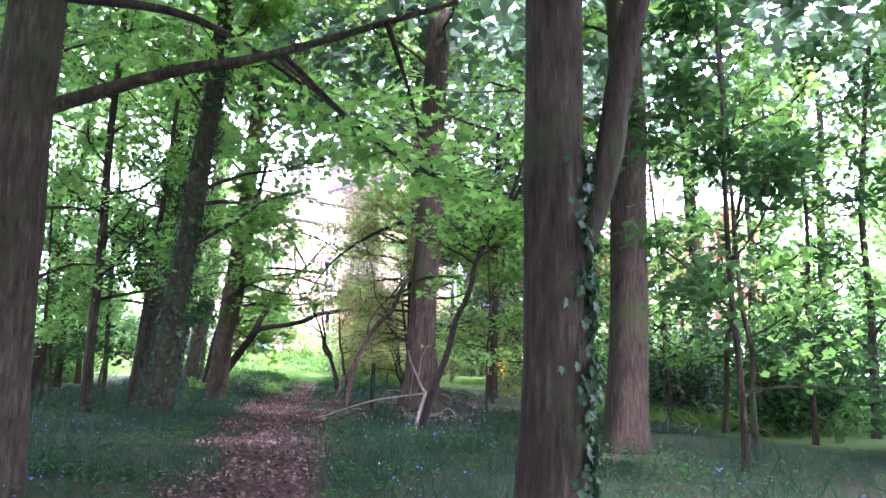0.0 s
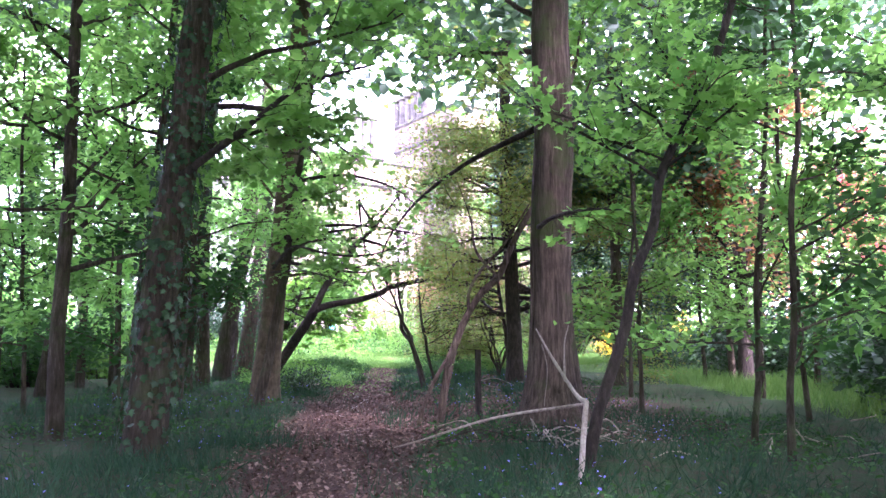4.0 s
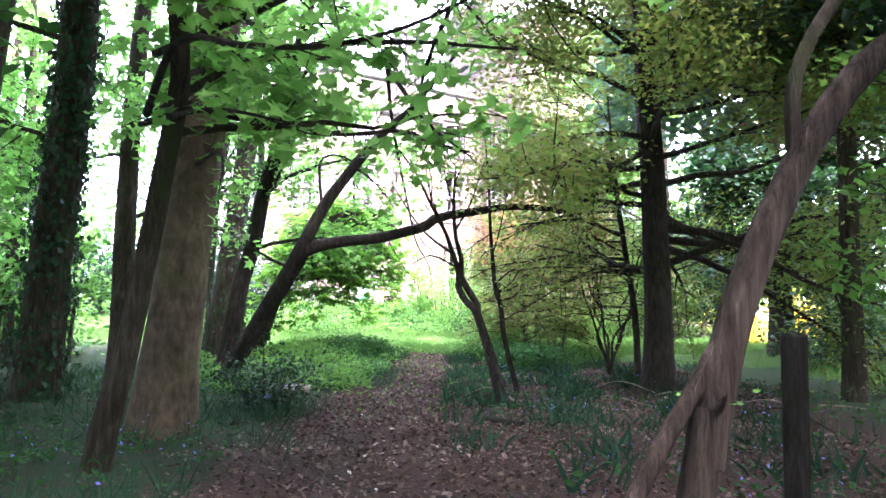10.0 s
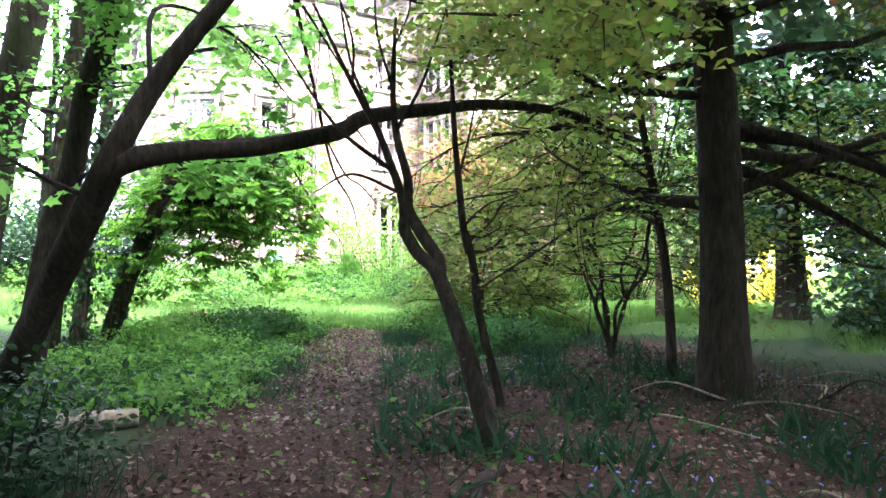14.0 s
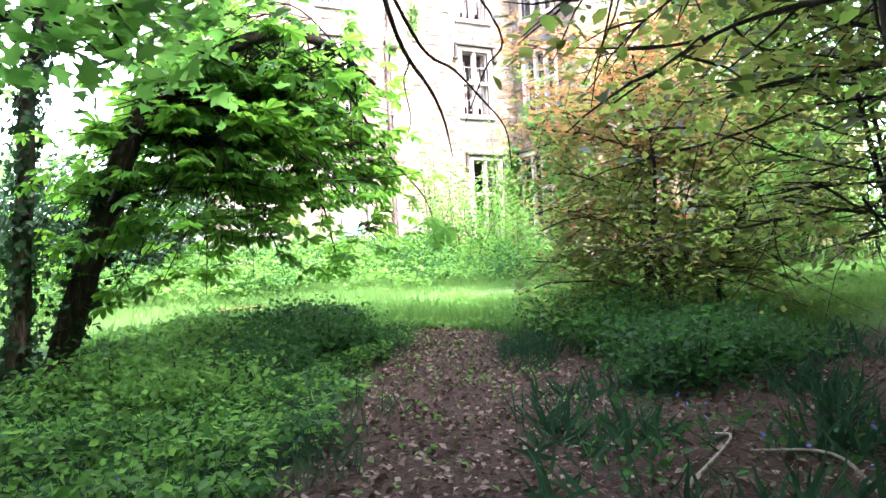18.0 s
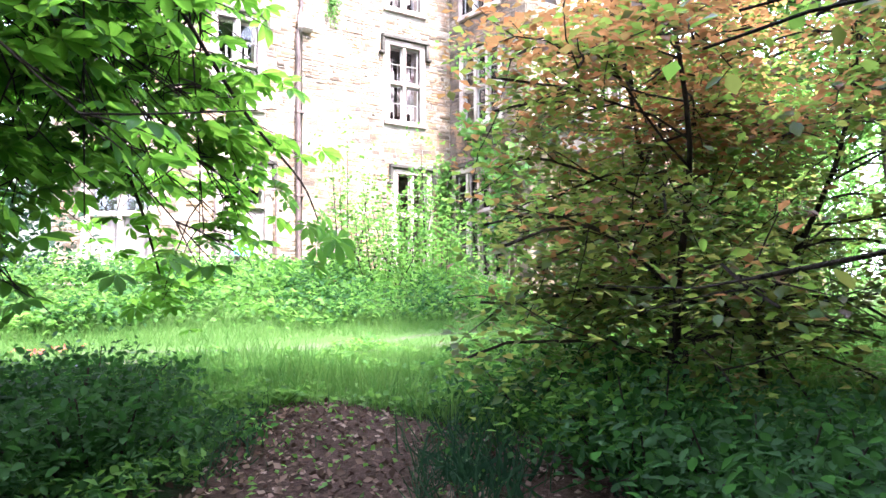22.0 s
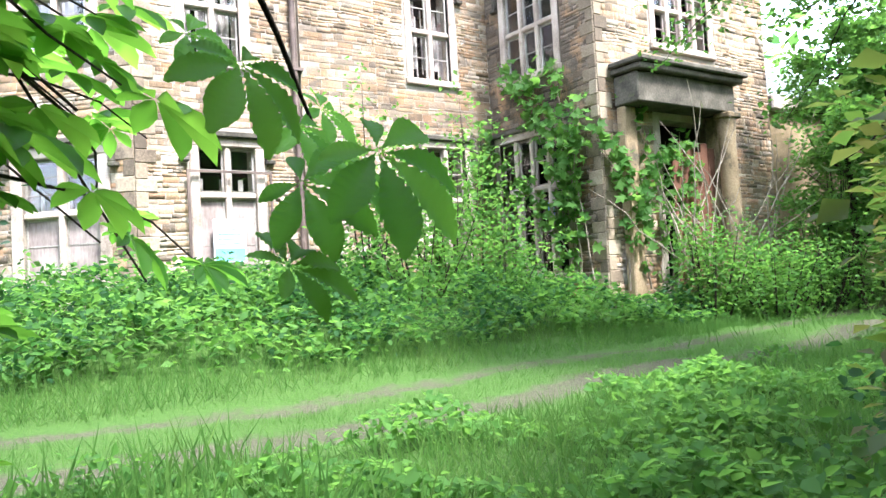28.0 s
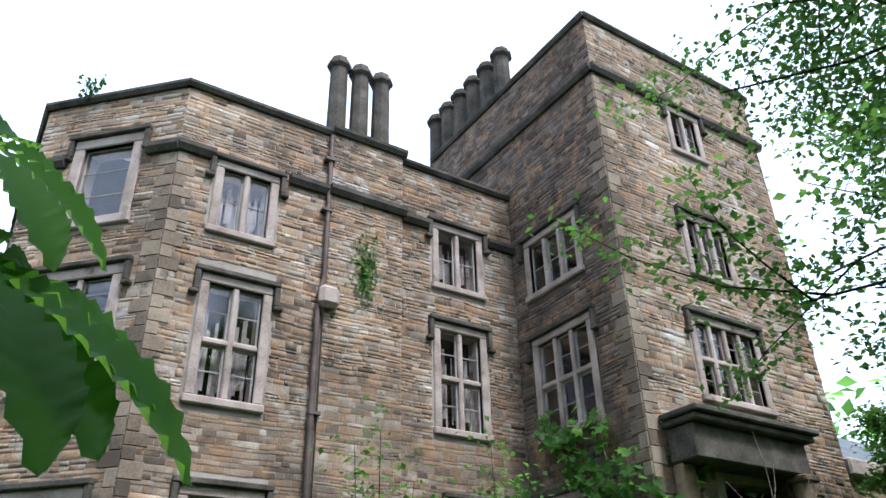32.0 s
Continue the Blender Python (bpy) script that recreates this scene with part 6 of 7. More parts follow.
# ---- shrubs ----
def shrub(name, label, base, radius, height, leaf, count, size, seed, template=DIAMOND, stems=7, category="shrub", group="", low=0.05, upright=1.0, thick=1.0):
    """A shrub of several stems with leaves in uneven clumps."""
    g = np.random.default_rng(seed)
    x, y = base
    z = float(ground(x, y))
    t = thing(name, (x, y, z), label, category, group)
    lines, spots = [], []
    for k in range(stems):
        a, q = g.uniform(0, 2 * np.pi), radius * math.sqrt(g.random())
        h = height * g.uniform(0.55, 1.0) * (1 - 0.35 * (q / radius) ** 2)
        top = np.array([x + q * math.cos(a), y + q * math.sin(a), z + h])
        line = smooth_line([(x + 0.3 * q * math.cos(a), y + 0.3 * q * math.sin(a), z - 0.05), (x + 0.7 * q * math.cos(a), y + 0.7 * q * math.sin(a), z + h * 0.5 * upright), top], 3)
        lines.append(tube(line, np.linspace((0.012 + 0.008 * height) * thick, 0.005, len(line)), 5))
        m = count // stems
        w = g.uniform(low, 1.05, m) * (len(line) - 1)
        j = np.minimum(w.astype(int), len(line) - 2)
        spots.append(line[j] + (line[j + 1] - line[j]) * (w - j)[:, None] + g.normal(0, 1, (m, 3)) * (radius * 0.3, radius * 0.3, min(height * 0.1, 0.3)))
    spots = np.concatenate(spots)
    spots = spots[spots[:, 2] > ground(spots[:, 0], spots[:, 1]) + 0.02]
    tagged(child("stemwork", np_mesh("stemwork", *joined(lines), BARK_DARK), t), kind="stuff")
    child("foliage", np_mesh("foliage", *scatter(template, spots, g.uniform(size * 0.6, size * 1.25, len(spots)), 0.6, seed=seed), leaf), t)
    return t


shrub("rhododendron_bush", "large grey-green rhododendron bush beyond the grass", (4.3, 25.0), 2.6, 3.4, RHODO, 9000, 0.16, 401, OVAL, 22)
shrub("rhododendron_bush", "large grey-green rhododendron bush beyond the grass", (0.8, 26.5), 2.8, 3.6, RHODO, 9000, 0.16, 402, OVAL, 22)
shrub("broom_bush", "broom bush covered in yellow flowers", (34.5, 17.2), 1.5, 3.4, BROOM, 6000, 0.11, 403, DIAMOND, 16)
shrub("broom_bush", "broom bush covered in yellow flowers", (24.5, 13.8), 1.3, 2.6, BROOM, 4500, 0.1, 404, DIAMOND, 14)
shrub("holly_bush", "low dark holly bush beside the path", (-0.51, 3.76), 0.75, 0.95, IVY, 2200, 0.075, 405, OVAL, 10)
for i, (x, y, r, h) in enumerate([(15.69, -0.24, 2.0, 3.0), (18.19, -3.24, 2.2, 3.6), (21.19, -0.24, 2.3, 3.4), (16.69, 4.46, 1.8, 2.6), (24.19, 2.76, 2.4, 3.6), (25.69, 8.26, 2.3, 3.2), (14.69, -5.24, 2.0, 3.0), (11.19, -7.74, 1.8, 2.8), (19.69, -7.74, 2.3, 3.6), (7.19, -10.24, 1.9, 3.6), (12.69, -12.24, 2.4, 4.6), (5.69, -14.24, 1.9, 4.2), (8.69, -17.74, 2.4, 4.6), (2.19, -19.24, 1.6, 2.8)]):
    shrub("laurel_thicket", "dense dark evergreen thicket under the trees", (x, y), r, h, DARKHERB if i % 3 else IVY, 4200, 0.2, 600 + i, DIAMOND, 16, group="dark thickets in the wood")
for i in range(11):
    s_, d_ = -30 + 4.6 * i, -14.5 - 3.0 * (i % 3) - (2.5 if i > 7 else 0)
    shrub("laurel_thicket", "dense dark evergreen thicket under the trees", (0.574 * s_ + 0.819 * d_, 0.819 * s_ - 0.574 * d_), 2.6, 3.4 + 0.5 * (i % 2), HERB if i % 2 else DARKHERB, 4200, 0.24, 630 + i, DIAMOND, 16, group="dark thickets in the wood")
for i, (x, y, r, h) in enumerate([(-6.5, 14.0, 2.2, 3.4), (-3.2, 18.2, 2.2, 3.2), (-8.0, 18.0, 2.4, 3.8), (-10.5, 12.5, 2.4, 3.8)]):
    shrub("laurel_thicket", "dense green thicket behind the woodland trunks", (x, y), r, h, HERB if i % 2 else DARKHERB, 4000, 0.22, 650 + i, DIAMOND, 16, group="dark thickets in the wood")
shrub("holly_bush", "low dark holly bush under an ivied tree", (-4.41, 4.46), 0.6, 0.8, IVY, 1200, 0.075, 406, OVAL, 8)
for i, (x, y, r, h) in enumerate([(14.8, 25.6, 0.6, 5.0), (15.7, 25.0, 0.9, 4.0), (16.7, 25.4, 0.8, 4.7), (17.6, 25.6, 0.6, 5.6), (15.0, 24.2, 1.0, 2.9), (17.2, 24.4, 0.9, 2.8)]):
    shrub("elder_sapling", "slender elder sapling growing against the house", (x, y), r * 1.7, h * 0.95, HERB, 950, 0.13, 420 + i, DIAMOND, 5, group="saplings before the house", low=0.12, upright=0.9, thick=0.5)
for i, (x, y, r, h) in enumerate([(21.3, 22.3, 0.9, 2.8), (22.8, 21.7, 1.1, 2.4), (24.6, 21.6, 1.3, 2.6), (26.6, 22.3, 1.6, 4.4), (29.0, 22.0, 1.9, 5.2), (32.5, 21.0, 1.8, 3.8)]):
    shrub("bramble_thicket", "tangled green bramble thicket below the tower", (x, y), r, h, HERB, 3000, 0.11, 440 + i, DIAMOND, 14, group="thickets before the tower")
for i, (x, y) in enumerate([(8.9, 10.6), (9.5, 11.3), (9.6, 12.2), (10.2, 10.4), (10.5, 12.6), (8.6, 9.6), (9.4, 9.2), (10.2, 13.1), (11.4, 13.4), (8.2, 8.8)]):
    shrub("bramble_thicket", "dark bramble and nettle thicket beside the path", (x, y), 0.8, 0.78, HERB if i % 3 == 1 else DARKHERB, 2400, 0.085, 460 + i, OVAL, 14, group="thickets beside the path")
for i, (x, y) in enumerate([(4.4, 12.3), (3.6, 11.6), (5.0, 13.2), (4.2, 13.4), (5.9, 14.0), (3.0, 12.4), (5.5, 15.0), (5.2, 16.2), (6.3, 15.4), (4.6, 14.6), (5.9, 13.1)]):
    shrub("nettle_clump", "dark nettle clump under the chestnut", (x, y), 0.8, 0.68, HERB if i % 2 else DARKHERB, 2400, 0.085, 480 + i, OVAL, 14, group="thickets beside the path")

# climbers on the tower
climb = thing("climbing_plant", (20.0, 25.0, 1.2), "bright green climber hanging on the tower corner", "climber")
g = np.random.default_rng(77)
lines, spots = [], []
for k in range(9):
    y = g.uniform(24.15, 25.1) if k < 7 else g.uniform(27.0, 27.7)
    x = 19.95 - 0.1 * g.random()
    line = branch_line((x, y, 1.1), (0, g.normal(0, 0.1), 1), g.uniform(3.5, 6.8), 0.02, 8, g)
    line[:, 0] = x - 0.05 + 0.05 * np.sin(line[:, 2])
    lines.append(tube(line, np.linspace(0.02, 0.006, 8), 4))
    m = 75
    w = np.sqrt(g.random(m)) * 7
    j = np.minimum(w.astype(int), 6)
    spots.append(line[j] + (line[j + 1] - line[j]) * (w - j)[:, None] + g.normal(0, 1, (m, 3)) * (0.12, 0.16, 0.1) - np.array([0.1, 0, 0]))
for k in range(9):
    x = g.uniform(20.5, 22.4)
    line = branch_line((x, 23.85, 1.1), (g.normal(0, 0.1), 0, 1), g.uniform(3.0, 5.2), 0.02, 8, g)
    line[:, 1] = 23.9
    lines.append(tube(line, np.linspace(0.025, 0.006, 8), 4))
    m = 45
    w = np.sqrt(g.random(m)) * 7
    j = np.minimum(w.astype(int), 6)
    spots.append(line[j] + (line[j + 1] - line[j]) * (w - j)[:, None] + g.normal(0, 1, (m, 3)) * (0.15, 0.1, 0.1) - np.array([0, 0.12, 0]))
spots = np.concatenate(spots)
tagged(child("stemwork", np_mesh("stemwork", *joined(lines), BARK_PALE), climb), kind="stuff")
child("foliage", np_mesh("foliage", *scatter(LOBED, spots, g.uniform(0.14, 0.28, len(spots)), 0.6, face=np.array([-0.6, -0.4, 0.6]), seed=78), HERB), climb)

tangle = thing("dead_climber", (22.6, 23.2, 1.2), "bare grey tangle of dead climber stems by the porch", "climber")
g = np.random.default_rng(79)
for k in range(30):
    line = branch_line((g.uniform(21.3, 24.9), g.uniform(22.9, 23.2), 1.1), (g.normal(0, 0.35), g.normal(0, 0.12), 1), g.uniform(2.5, 4.8), 0.0, 9, g)
    child("dead_stem", np_mesh("dead_stem", *tube(line, np.linspace(0.025, 0.006, 9), 5), BARK_PALE), tangle)
plant = shrub("parapet_sapling", "small sapling rooted on the stone parapet", (8.9, 29.7), 0.35, 0.9, DARKHERB, 60, 0.14, 702, DIAMOND, 4, low=0.3)
plant.matrix_world = Matrix.Translation((0, 0, 13.9 - float(ground(8.9, 29.7)))) @ plant.matrix_world
moss = thing("wall_fern", (15.6, 27.85, 10.0), "tuft of yellow-green weeds growing out of the wall", "plant")
p = np.c_[g.normal(15.55, 0.2, 260), np.full(260, 27.84) - np.abs(g.normal(0, 0.05, 260)), g.normal(10.3, 0.5, 260)]
child("foliage", np_mesh("foliage", *scatter(DIAMOND, p, g.uniform(0.06, 0.14, 260), 0.5, np.array([0, 0, -1.0]), np.array([0, -1.0, 0.4]), seed=80), HERB), moss)

# ---- post, logs, dead branches ----
post = thing("fence_post", (-0.94, -5.04, 0.0), "old dark wooden fence post standing alone", "post")
bm = bmesh.new()
box(bm, -0.99, -0.89, -5.09, -4.99, -0.2, 1.38, pose(0, 0, 0), 0.015)
part("post", bm, BARK_DARK, post)


def log(name, label, points, r0, r1, material=BARK_PALE, category="branch"):
    w = smooth_line(points, 5)
    v, f = tube(w, np.linspace(r0, r1, len(w)), 9, 0.08)
    return tagged(new(name, np_mesh(name, v, f, material, True)), label, category)


log("fallen_log", "short pale cut log lying beside the path", [(0.04, 5.81, 0.07), (0.49, 5.76, 0.09), (0.94, 5.71, 0.08)], 0.1, 0.09)
log("fallen_branch", "dark crooked root-like branch on the path", [(2.69, 2.16, 0.0), (2.09, 1.76, 0.06), (1.74, 1.26, 0.05), (1.94, 0.76, 0.03)], 0.06, 0.035, BARK_DARK)
dead = thing("dead_branch", (-3.81, -10.64, 0.0), "pale barkless dead bough with an elbow, leaning by the great trunk", "branch")
for pts, a, b in (([(-3.91, -10.69, 0.0), (-3.56, -10.39, 0.35), (-2.97, -9.89, 0.78)], 0.034, 0.036), ([(-2.97, -9.89, 0.78), (-2.71, -9.44, 0.85), (-2.21, -8.44, 1.35), (-1.76, -7.64, 1.75)], 0.036, 0.012), ([(-2.51, -9.04, 1.0), (-2.11, -8.64, 1.5), (-1.71, -8.34, 1.8)], 0.018, 0.006), ([(-2.91, -9.84, 0.75), (-3.71, -8.94, 0.55), (-4.21, -7.94, 0.2), (-4.41, -7.34, 0.02)], 0.022, 0.008), ([(-2.01, -8.04, 1.5), (-1.81, -7.94, 1.1), (-1.71, -7.74, 0.5)], 0.012, 0.005)):
    w = smooth_line(pts, 5)
    child("bough", np_mesh("bough", *tube(w, np.linspace(a, b, len(w)), 8, 0.05), BARK_PALE, True), dead)
g = np.random.default_rng(91)
for i in range(60):
    x, y = (-2.2 + g.normal(0, 1.1), -8.6 + g.normal(0, 1.0)) if i < 22 else (2.4 + g.normal(0, 1.8), -12.3 + g.normal(0, 1.2)) if i < 40 else (5.7 + g.normal(0, 2.0), 2.3 + g.normal(0, 2.0))
    z = float(ground(x, y))
    a = g.uniform(0, 6.28)
    l = g.uniform(0.5, 1.6)
    log("fallen_stick", "thin dead stick lying on the woodland floor", [(x, y, z + 0.02), (x + l * 0.5 * math.cos(a), y + l * 0.5 * math.sin(a), z + g.uniform(0.05, 0.3)), (x + l * math.cos(a + 0.3), y + l * math.sin(a + 0.3), z + 0.04)], 0.015, 0.006, BARK_PALE if i % 3 else BARK_DARK)

# ---- ground cover ----
def ground_points(n, x0, x1, y0, y1, keep, seed):
    g = np.random.default_rng(seed)
    x, y = g.uniform(x0, x1, n), g.uniform(y0, y1, n)
    k = keep(x, y, g)
    x, y = x[k], y[k]
    return np.c_[x, y, ground(x, y)]


def lumps(x, y, s, o=0.0):
    return 0.5 + 0.25 * (np.sin(x * s + 1.7 * np.sin(y * s * 0.8 + o)) + np.sin(y * s * 1.1 + 2.1 * np.sin(x * s * 0.7 + o)))


def in_house(x, y):
    return (x > 8) & (y > 27.6) | (x > 19.8) & (y > 23.9)


def clear_of_log(p):
    """Open ground round the cut log."""
    return p[np.hypot((p[:, 0] - 0.35) / 0.8, (p[:, 1] - 4.9) / 1.2) > 1]


def blades(name, label, n, box_, keep, height, leaf, seed, category="grass", template=STRAP, lean=0.45):
    p = clear_of_log(ground_points(n, *box_, keep, seed))
    g = np.random.default_rng(seed + 1)
    up = np.array([0, 0, 1.0]) + g.normal(0, lean, (len(p), 3)) * (1, 1, 0.2)
    face = np.c_[g.normal(0, 1, (len(p), 2)), np.full(len(p), 0.2)]
    h = g.uniform(height * 0.5, height * 1.3, len(p))
    return tagged(new(name, np_mesh(name, *scatter(template, p - (0, 0, 0.01), h, 0.1, up, face, seed), leaf)), label, category, kind="stuff")


WOOD = (-20, 14, -27, 16)
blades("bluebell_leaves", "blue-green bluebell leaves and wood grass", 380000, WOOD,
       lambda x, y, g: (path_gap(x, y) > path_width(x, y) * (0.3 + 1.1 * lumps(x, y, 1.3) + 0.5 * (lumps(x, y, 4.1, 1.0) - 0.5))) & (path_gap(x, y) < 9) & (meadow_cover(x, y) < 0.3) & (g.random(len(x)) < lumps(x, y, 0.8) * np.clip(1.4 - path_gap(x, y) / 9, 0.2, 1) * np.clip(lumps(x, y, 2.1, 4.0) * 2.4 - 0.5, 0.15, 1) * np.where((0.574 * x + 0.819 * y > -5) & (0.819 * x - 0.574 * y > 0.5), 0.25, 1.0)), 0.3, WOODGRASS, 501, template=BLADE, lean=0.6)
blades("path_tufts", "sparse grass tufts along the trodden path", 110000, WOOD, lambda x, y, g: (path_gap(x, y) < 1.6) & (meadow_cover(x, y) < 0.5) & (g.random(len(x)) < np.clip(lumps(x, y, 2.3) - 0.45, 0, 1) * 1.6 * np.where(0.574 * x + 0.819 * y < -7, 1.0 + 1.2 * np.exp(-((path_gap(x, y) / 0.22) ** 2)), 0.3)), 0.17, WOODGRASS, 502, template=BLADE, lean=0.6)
blades("meadow_grass", "bright long grass beside the drive", 340000, (-6, 30, 10, 27),
       lambda x, y, g: (meadow_cover(x, y) > 0.25) & ~in_house(x, y) & ((y < drive_mid(x) - 1.7) | (y > drive_mid(x) + 1.5)) & (y < drive_mid(x) + 3.2) & (np.hypot(x - 9, y - 17) < 17) & (g.random(len(x)) < 0.35 + 0.65 * lumps(x, y, 1.1)), 0.25, GRASS, 503, template=BLADE)
blades("tall_grass", "scattered taller grass blades and seed stalks", 16000, (1, 9, 12, 18), lambda x, y, g: (meadow_cover(x, y) > 0.3) & (y < drive_mid(x) - 1.6) & (g.random(len(x)) < lumps(x, y, 2.4, 2.0)), 0.45, GRASS, 507, template=BLADE, lean=0.35)
blades("drive_grass", "short grass growing over the old drive", 200000, (0, 34, 16, 25),
       lambda x, y, g: (np.abs(y - drive_mid(x)) < 1.5) & (np.abs(np.abs(y - drive_mid(x)) - 0.85) > 0.15 + 0.35 * lumps(x, y, 1.7, 3.0)) & (g.random(len(x)) < 0.3 + 0.7 * lumps(x, y, 2.0)), 0.1, GRASS, 504, template=SPIKE)
blades("glade_grass", "bright grass in the open beyond the wood", 120000, (4, 40, -16, 14), lambda x, y, g: (0.819 * x - 0.574 * y > 8.6 + 1.5 * lumps(x, y, 0.7)) & (0.574 * x + 0.819 * y > -10) & (meadow_cover(x, y) < 0.3) & (g.random(len(x)) < 0.3 + 0.7 * lumps(x, y, 0.8)), 0.45, GRASS, 508, template=BLADE)
blades("far_grass", "rough grass far from the path", 60000, (-40, 60, -40, 40), lambda x, y, g: (path_gap(x, y) > 9) & (meadow_cover(x, y) > 0.2) & ~in_house(x, y), 0.4, GRASS, 505, template=SPIKE)


def herbs(name, label, n, box_, keep, low, high, size, leaf, template, seed, tilt=0.5):
    p = clear_of_log(ground_points(n, *box_, keep, seed))
    g = np.random.default_rng(seed + 1)
    mound = np.clip(0.6 * lumps(p[:, 0], p[:, 1], 2.1, 1.0) + 0.5 * lumps(p[:, 0], p[:, 1], 4.3, 2.0) - 0.05, 0, 1)
    p[:, 2] += low + (high - low) * np.sqrt(g.random(len(p))) * (0.15 + 0.95 * mound**1.6)
    return tagged(new(name, np_mesh(name, *scatter(template, p, g.uniform(size * 0.55, size * 1.3, len(p)), tilt, seed=seed), leaf)), label, "undergrowth", kind="stuff")


herbs("bank_nettles", "nettles and brambles on the bank below the house", 85000, (2, 34, 19, 28), lambda x, y, g: (y > drive_mid(x) + 1.8 + 0.8 * lumps(x, y, 0.9)) & ~in_house(x, y) & (g.random(len(x)) < 0.25 + 0.75 * lumps(x, y, 0.7, 2)), 0.03, 1.05, 0.14, HERB, DIAMOND, 511)
herbs("bank_brambles", "dark green brambles among the nettles below the house", 60000, (2, 34, 19, 28), lambda x, y, g: (y > drive_mid(x) + 1.9 + 0.8 * lumps(x, y, 0.9)) & ~in_house(x, y) & (g.random(len(x)) < np.clip(lumps(x, y, 1.6, 5) * 1.8 - 0.45, 0, 1)), 0.03, 1.1, 0.13, DARKHERB, OVAL, 517)
herbs("verge_herbs", "broad-leaved herbs among the long grass", 110000, (1, 16, 12, 18), lambda x, y, g: (meadow_cover(x, y) > 0.2) & (y < drive_mid(x) - 1.6) & (g.random(len(x)) < np.clip(lumps(x, y, 1.9) - 0.35, 0, 1) * 1.6), 0.03, 0.38, 0.09, HERB, DIAMOND, 512)
herbs("woodland_herbs", "low bramble and herb leaves on the wood floor", 150000, WOOD, lambda x, y, g: (path_gap(x, y) > path_width(x, y) + 0.1) & (path_gap(x, y) < 8) & (meadow_cover(x, y) < 0.6) & (g.random(len(x)) < np.clip(lumps(x, y, 0.9, 3) - 0.3, 0, 1) * np.where((0.819 * x - 0.574 * y < 1) | (0.574 * x + 0.819 * y < -5), 1.2, 0.5)), 0.03, 0.3, 0.085, DARKHERB, OVAL, 513)
herbs("fern_bank", "fresh green ferns and ground elder beside the path", 30000, (-4, 7, 2, 14), lambda x, y, g: (np.hypot((x - 1.6) * 0.9, (y - 7.6) * 0.42) < 1.9) & (path_gap(x, y) > 0.45 + 0.8 * lumps(x, y, 2.7)), 0.03, 0.5, 0.09, HERB, OVAL, 514)
herbs("left_bank_herbs", "fresh green ground elder under the chestnut", 17000, (0, 8, 6, 14), lambda x, y, g: (path_gap(x, y) > 0.4 + 1.0 * lumps(x, y, 2.7)) & (0.819 * x - 0.574 * y < -1.0) & (path_gap(x, y) < 5), 0.03, 0.38, 0.085, HERB, OVAL, 515)
herbs("bank_ivy", "dark green ivy and bramble under the chestnut", 17000, (0, 8, 6, 14), lambda x, y, g: (path_gap(x, y) > 0.4 + 1.0 * lumps(x, y, 2.7)) & (0.819 * x - 0.574 * y < -1.0) & (path_gap(x, y) < 5), 0.03, 0.38, 0.085, DARKHERB, OVAL, 518)
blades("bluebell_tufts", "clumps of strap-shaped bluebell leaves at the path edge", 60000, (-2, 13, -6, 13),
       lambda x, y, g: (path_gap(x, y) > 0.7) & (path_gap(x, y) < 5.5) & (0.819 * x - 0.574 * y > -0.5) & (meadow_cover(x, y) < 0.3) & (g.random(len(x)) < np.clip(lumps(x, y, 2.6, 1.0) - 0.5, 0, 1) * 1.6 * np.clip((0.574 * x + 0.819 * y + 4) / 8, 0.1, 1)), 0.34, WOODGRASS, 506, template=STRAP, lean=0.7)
herbs("path_herbs", "small green seedlings creeping over the leaf litter", 9000, (0, 11, 2, 16), lambda x, y, g: (path_gap(x, y) < 1.3) & (meadow_cover(x, y) < 0.9) & (g.random(len(x)) < 0.15 + 1.2 * np.clip(lumps(x, y, 3.1, 2.0) - 0.5, 0, 1) + np.clip((0.574 * x + 0.819 * y - 10) / 5, 0, 0.5)), 0.02, 0.14, 0.06, HERB, DIAMOND, 516)
p = ground_points(330000, -17, 14, -28, 16, lambda x, y, g: (meadow_cover(x, y) < 0.4) & (g.random(len(x)) < np.clip(1.6 - path_gap(x, y) / path_width(x, y), 0.0, 1) + 0.6 * (path_gap(x, y) < 5 + 3 * lumps(x, y, 0.9)) * ((0.574 * x + 0.819 * y) > -8) * ((0.819 * x - 0.574 * y) > -0.4)), 521)
g = np.random.default_rng(522)
p[:, 2] += g.uniform(0.004, 0.03, len(p))
tagged(new("leaf_litter", np_mesh("leaf_litter", *scatter(DIAMOND, p, g.uniform(0.035, 0.09, len(p)), 0.5, seed=523), LITTER)), "brown dead leaves strewn over the path", "leaf litter", kind="stuff")
p = ground_points(5000, -16, 8, -26, 8, lambda x, y, g: (path_gap(x, y) > 1.5) & (path_gap(x, y) < 6) & (lumps(x, y, 0.9, 5) > 0.5), 531)
p[:, 2] += np.random.default_rng(532).uniform(0.18, 0.34, len(p))
leaf_bank("bluebells", "scattered violet-blue bluebell flowers", p, 0.035, BLUEBELL, OVAL, 1.0, 533, category="flowers")
g = np.random.default_rng(540)
x, y = g.normal(6.5, 0.28, 46), g.normal(20.4, 0.1, 46)
leaf_bank("fallen_red_leaves", "small patch of fallen red-orange leaves on the drive edge", np.c_[x, y, ground(x, y) + 0.05], 0.09, RED, OVAL, 0.5, 541, category="leaves")
x, y = g.uniform(-3.6, 3.0, 26), g.normal(0, 0.55, 26)
x, y = x * 0.574 - 0.819 * 0.2 * y - 0.9, x * 0.819 + 0.574 * y - 0.4
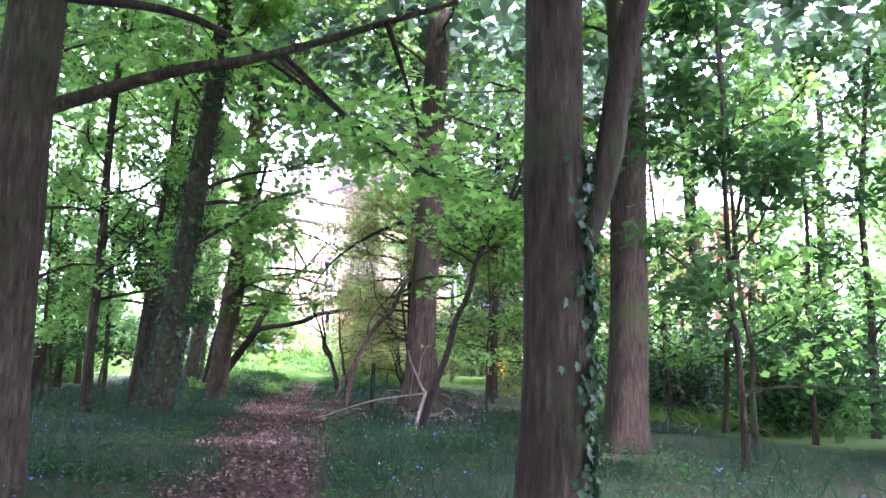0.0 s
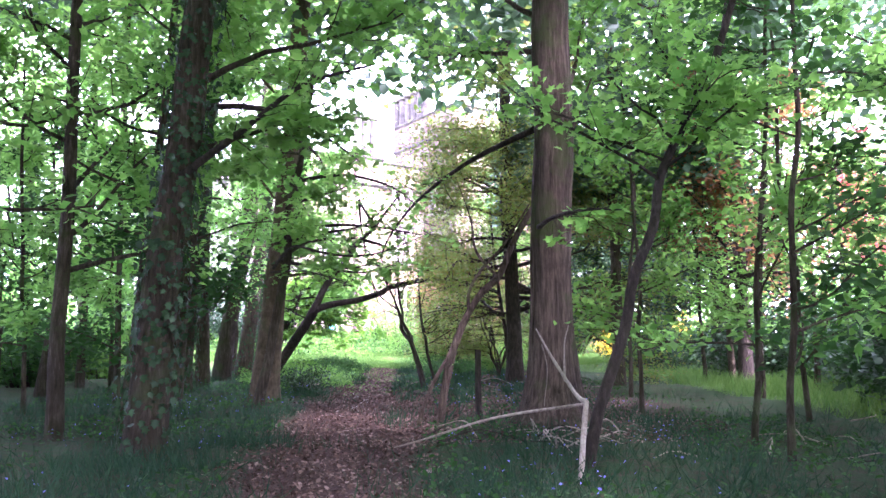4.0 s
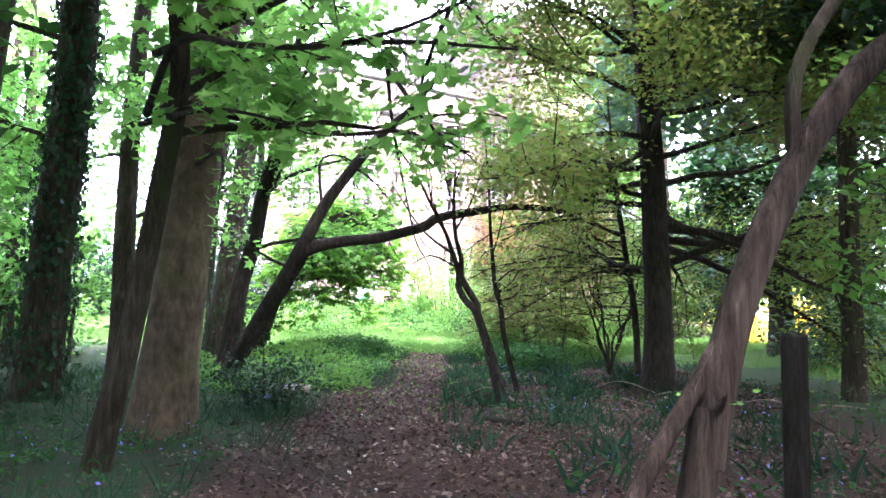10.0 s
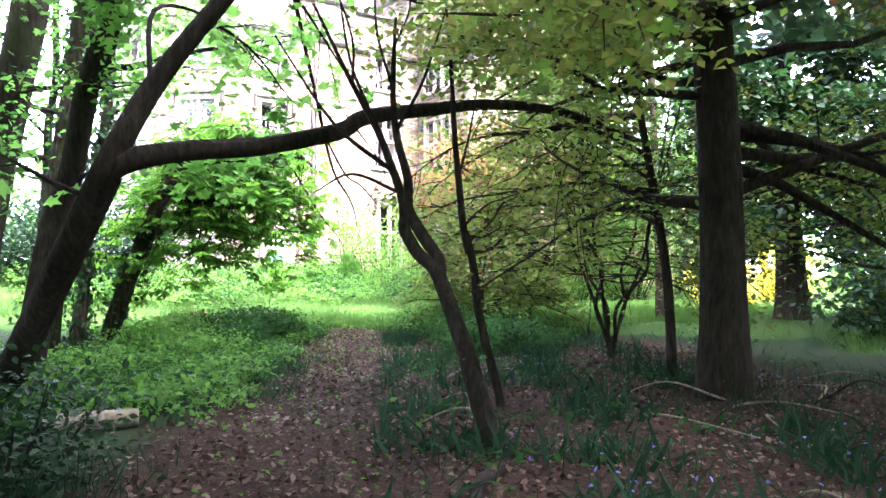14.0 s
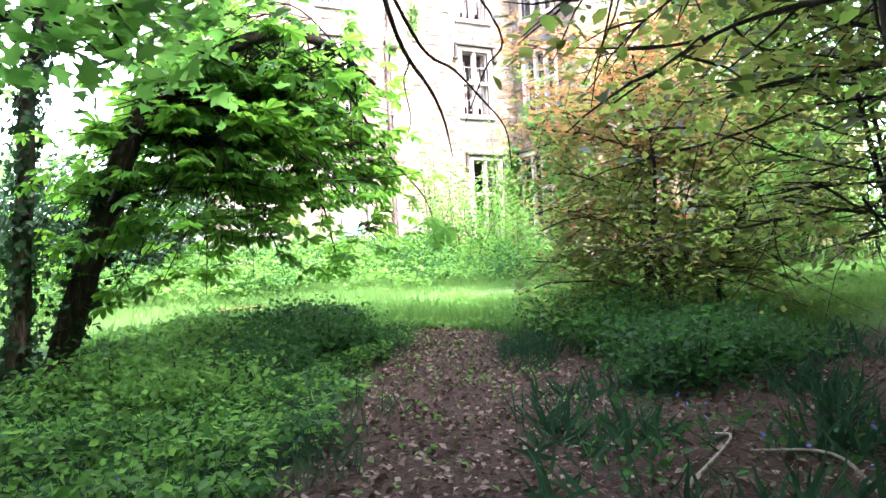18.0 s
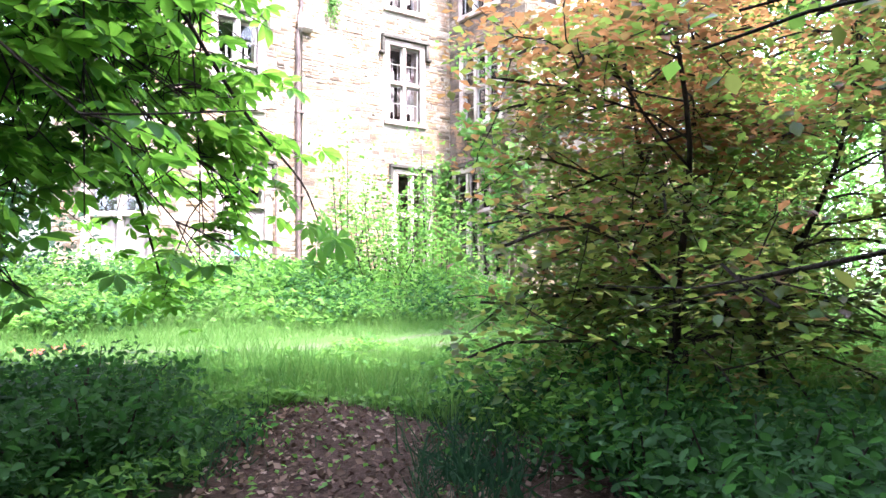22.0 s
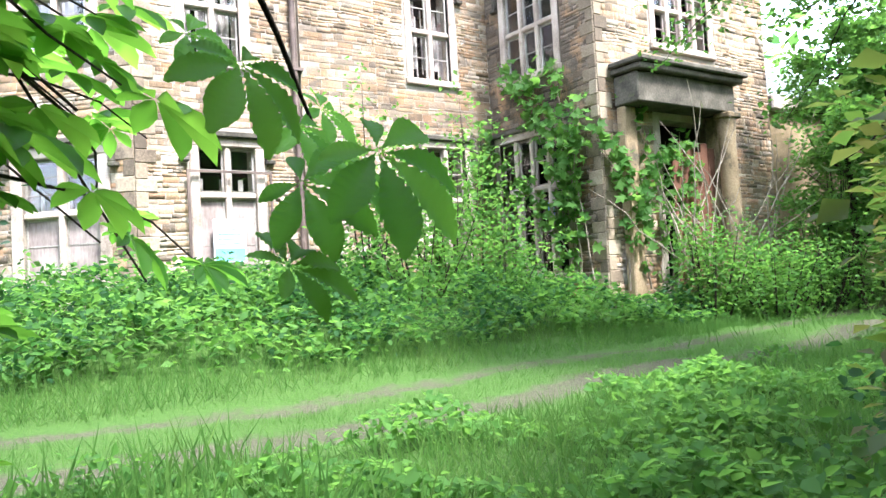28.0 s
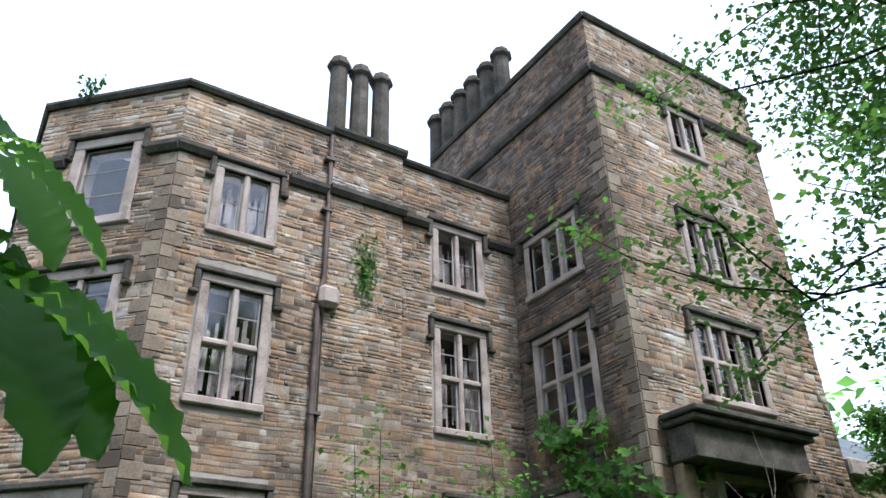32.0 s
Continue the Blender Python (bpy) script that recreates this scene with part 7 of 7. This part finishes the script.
leaf_bank("pale_leaves", "few bleached dead leaves on the trodden path", np.c_[x, y, ground(x, y) + 0.035], 0.07, leaf_material("bleached_leaf", [(0.4, 0.36, 0.32), (0.58, 0.54, 0.5)], [(0.3, 0.25, 0.2), (0.4, 0.35, 0.3)], 0.7, 0.15), DIAMOND, 0.4, 542, category="leaves")

# ---- stones of the house walls ----
def stone_mesh(name, material):
    """A stone of unit size with worn edges: a proud face and slanting sides."""
    o = [(-0.5, 0, -0.5), (0.5, 0, -0.5), (0.5, 0, 0.5), (-0.5, 0, 0.5)]
    i = [(-0.44, 1, -0.4), (0.45, 1, -0.41), (0.44, 1, 0.4), (-0.45, 1, 0.41)]
    v = np.array(o + i, float)
    f = np.array([(4, 5, 6, 7), (0, 1, 5, 4), (1, 2, 6, 5), (2, 3, 7, 6), (3, 0, 4, 7)])
    return np_mesh(name, v, f[:, ::-1], material)


def lay(face, wall_part, width, z0, z1, holes, seed, piece, loose, near, rim=0.25):
    """Rubble courses over a wall plane, clear of the openings; the stones in the near stretch are pieces of their own."""
    g = np.random.default_rng(seed)
    stones = []
    z = z0
    while z < z1:
        h = g.choice([0.055, 0.075, 0.1, 0.135, 0.19], p=[0.1, 0.24, 0.3, 0.24, 0.12])
        h = min(h, z1 - z)
        if h < 0.04:
            break
        u = -g.uniform(0, 0.3)
        while u < width:
            w = (0.1 + 0.38 * g.random() ** 1.4) * (0.85 if h < 0.08 else 1.15)
            a, b = max(u, 0), min(u + w, width)
            for p, q, c, d in holes:
                if c - rim < z + h and z < d + rim + 0.1:
                    if p - rim < b and a < q + rim:
                        if a < p - rim:
                            b = p - rim
                        elif b > q + rim:
                            a = q + rim
                        else:
                            b = a
            if b - a > 0.05:
                stones.append((a, b, z, z + h))
            u += w
        z += h
    tv = np.array([v.co[:] for v in piece.vertices])
    tf = np.array([tuple(p.vertices) for p in piece.polygons])
    m = np.array(face.m)
    vs, count = [], 0
    for a, b, c, d in stones:
        j = 0.009
        out = g.uniform(0.004, 0.016)
        u, z = (a + b) / 2, (c + d) / 2
        mid, size = np.array([u, 0.001, z + 0.022 * math.sin(1.9 * u + 0.7 * z + seed) + 0.008 * math.sin(4.7 * u - 1.3 * z)]), np.array([b - a - j, out, d - c - j])
        if count < 300 and near(a, c):
            ob = new("stone", piece)
            ob.matrix_world = face.m @ Matrix.LocRotScale(mid, None, size)
            world_now = ob.matrix_world.copy()
            ob.parent = wall_part
            ob.matrix_parent_inverse = Matrix.Identity(4)
            ob.matrix_basis = wall_part_inverse[wall_part.name] @ world_now
            count += 1
        else:
            vs.append((tv * size + mid + g.normal(0, 0.006, tv.shape) * (1, 0.3, 1)) @ m[:3, :3].T + m[:3, 3])
    n = len(vs)
    faces = (tf[None] + (np.arange(n) * len(tv))[:, None, None]).reshape(-1, 4)
    tagged(child("stonework", np_mesh("stonework", np.concatenate(vs), faces, loose), wall_part), kind="stuff")


bpy.context.view_layer.update()
wall_part_inverse = {w.name: w.matrix_world.inverted() for w in (wall_main, wall_side, wall_front, wall_cant, breast)}
piece = stone_mesh("stone", STONE_PIECE)
dark_piece = stone_mesh("stone_dark", SHADED_SOOTY_PIECE)
lay(MAIN, wall_main, 3.64, 1.0, 13.82, MAIN_HOLES[:3], 701, piece, STONE, lambda u, z: 4.6 < z < 6.6)
lay(Face(16.6, 27.97, 1, 0), wall_main, 3.54, 1.0, 13.72, [(a - 5.7, b - 5.7, c, d) for a, b, c, d in MAIN_HOLES[3:]], 702, piece, STONE, lambda u, z: 4.9 < z < 6.6)
lay(BREAST, breast, 2.0, 1.0, 13.88, [], 703, piece, STONE, lambda u, z: 3.5 < z < 8)
lay(SIDE, wall_side, 7.93, 1.0, 17.68, SIDE_HOLES, 704, dark_piece, SHADED_SOOTY, lambda u, z: u > 4 and 5.2 < z < 7)
lay(FRONT, wall_front, 6.85, 1.0, 17.68, FRONT_HOLES, 705, piece, STONE, lambda u, z: u < 2.2 and 3 < z < 9)
lay(CANT, wall_cant, 3.7, 1.0, 13.82, CANT_HOLES, 706, piece, STONE, lambda u, z: u > 2.9 and 2 < z < 12)


def quoins(face, wall_part, u0, side, z0, z1, material, seed):
    """Dressed corner blocks, long and short by turns, a little proud of the rubble."""
    g = np.random.default_rng(seed)
    z, k = z0, 0
    while z < z1 - 0.2:
        h = g.uniform(0.24, 0.36)
        w = 0.42 if k % 2 else 0.24
        bm = bmesh.new()
        box(bm, min(u0, u0 + side * w), max(u0, u0 + side * w), -0.05, 0.03, z + 0.006, min(z + h, z1) - 0.006, face.m, 0.012)
        part("quoin", bm, material, wall_part)
        z += h
        k += 1


QUOIN = surface("quoin_stone", (0.09, 0.07, 0.052), (0.22, 0.17, 0.12), (0.36, 0.3, 0.22), 24, 0.7, 0.92, 0.4, stain=((0.08, 0.065, 0.05), 1.4, 0.56), per_object=0.3)
quoins(FRONT, wall_front, 0.0, 1, 1.0, 15.6, QUOIN, 711)
quoins(SIDE, wall_side, 7.93, -1, 1.0, 15.6, QUOIN, 712)
quoins(MAIN, wall_main, 0.0, 1, 1.0, 12.0, QUOIN, 713)
quoins(CANT, wall_cant, 3.7, -1, 1.0, 12.0, QUOIN, 714)
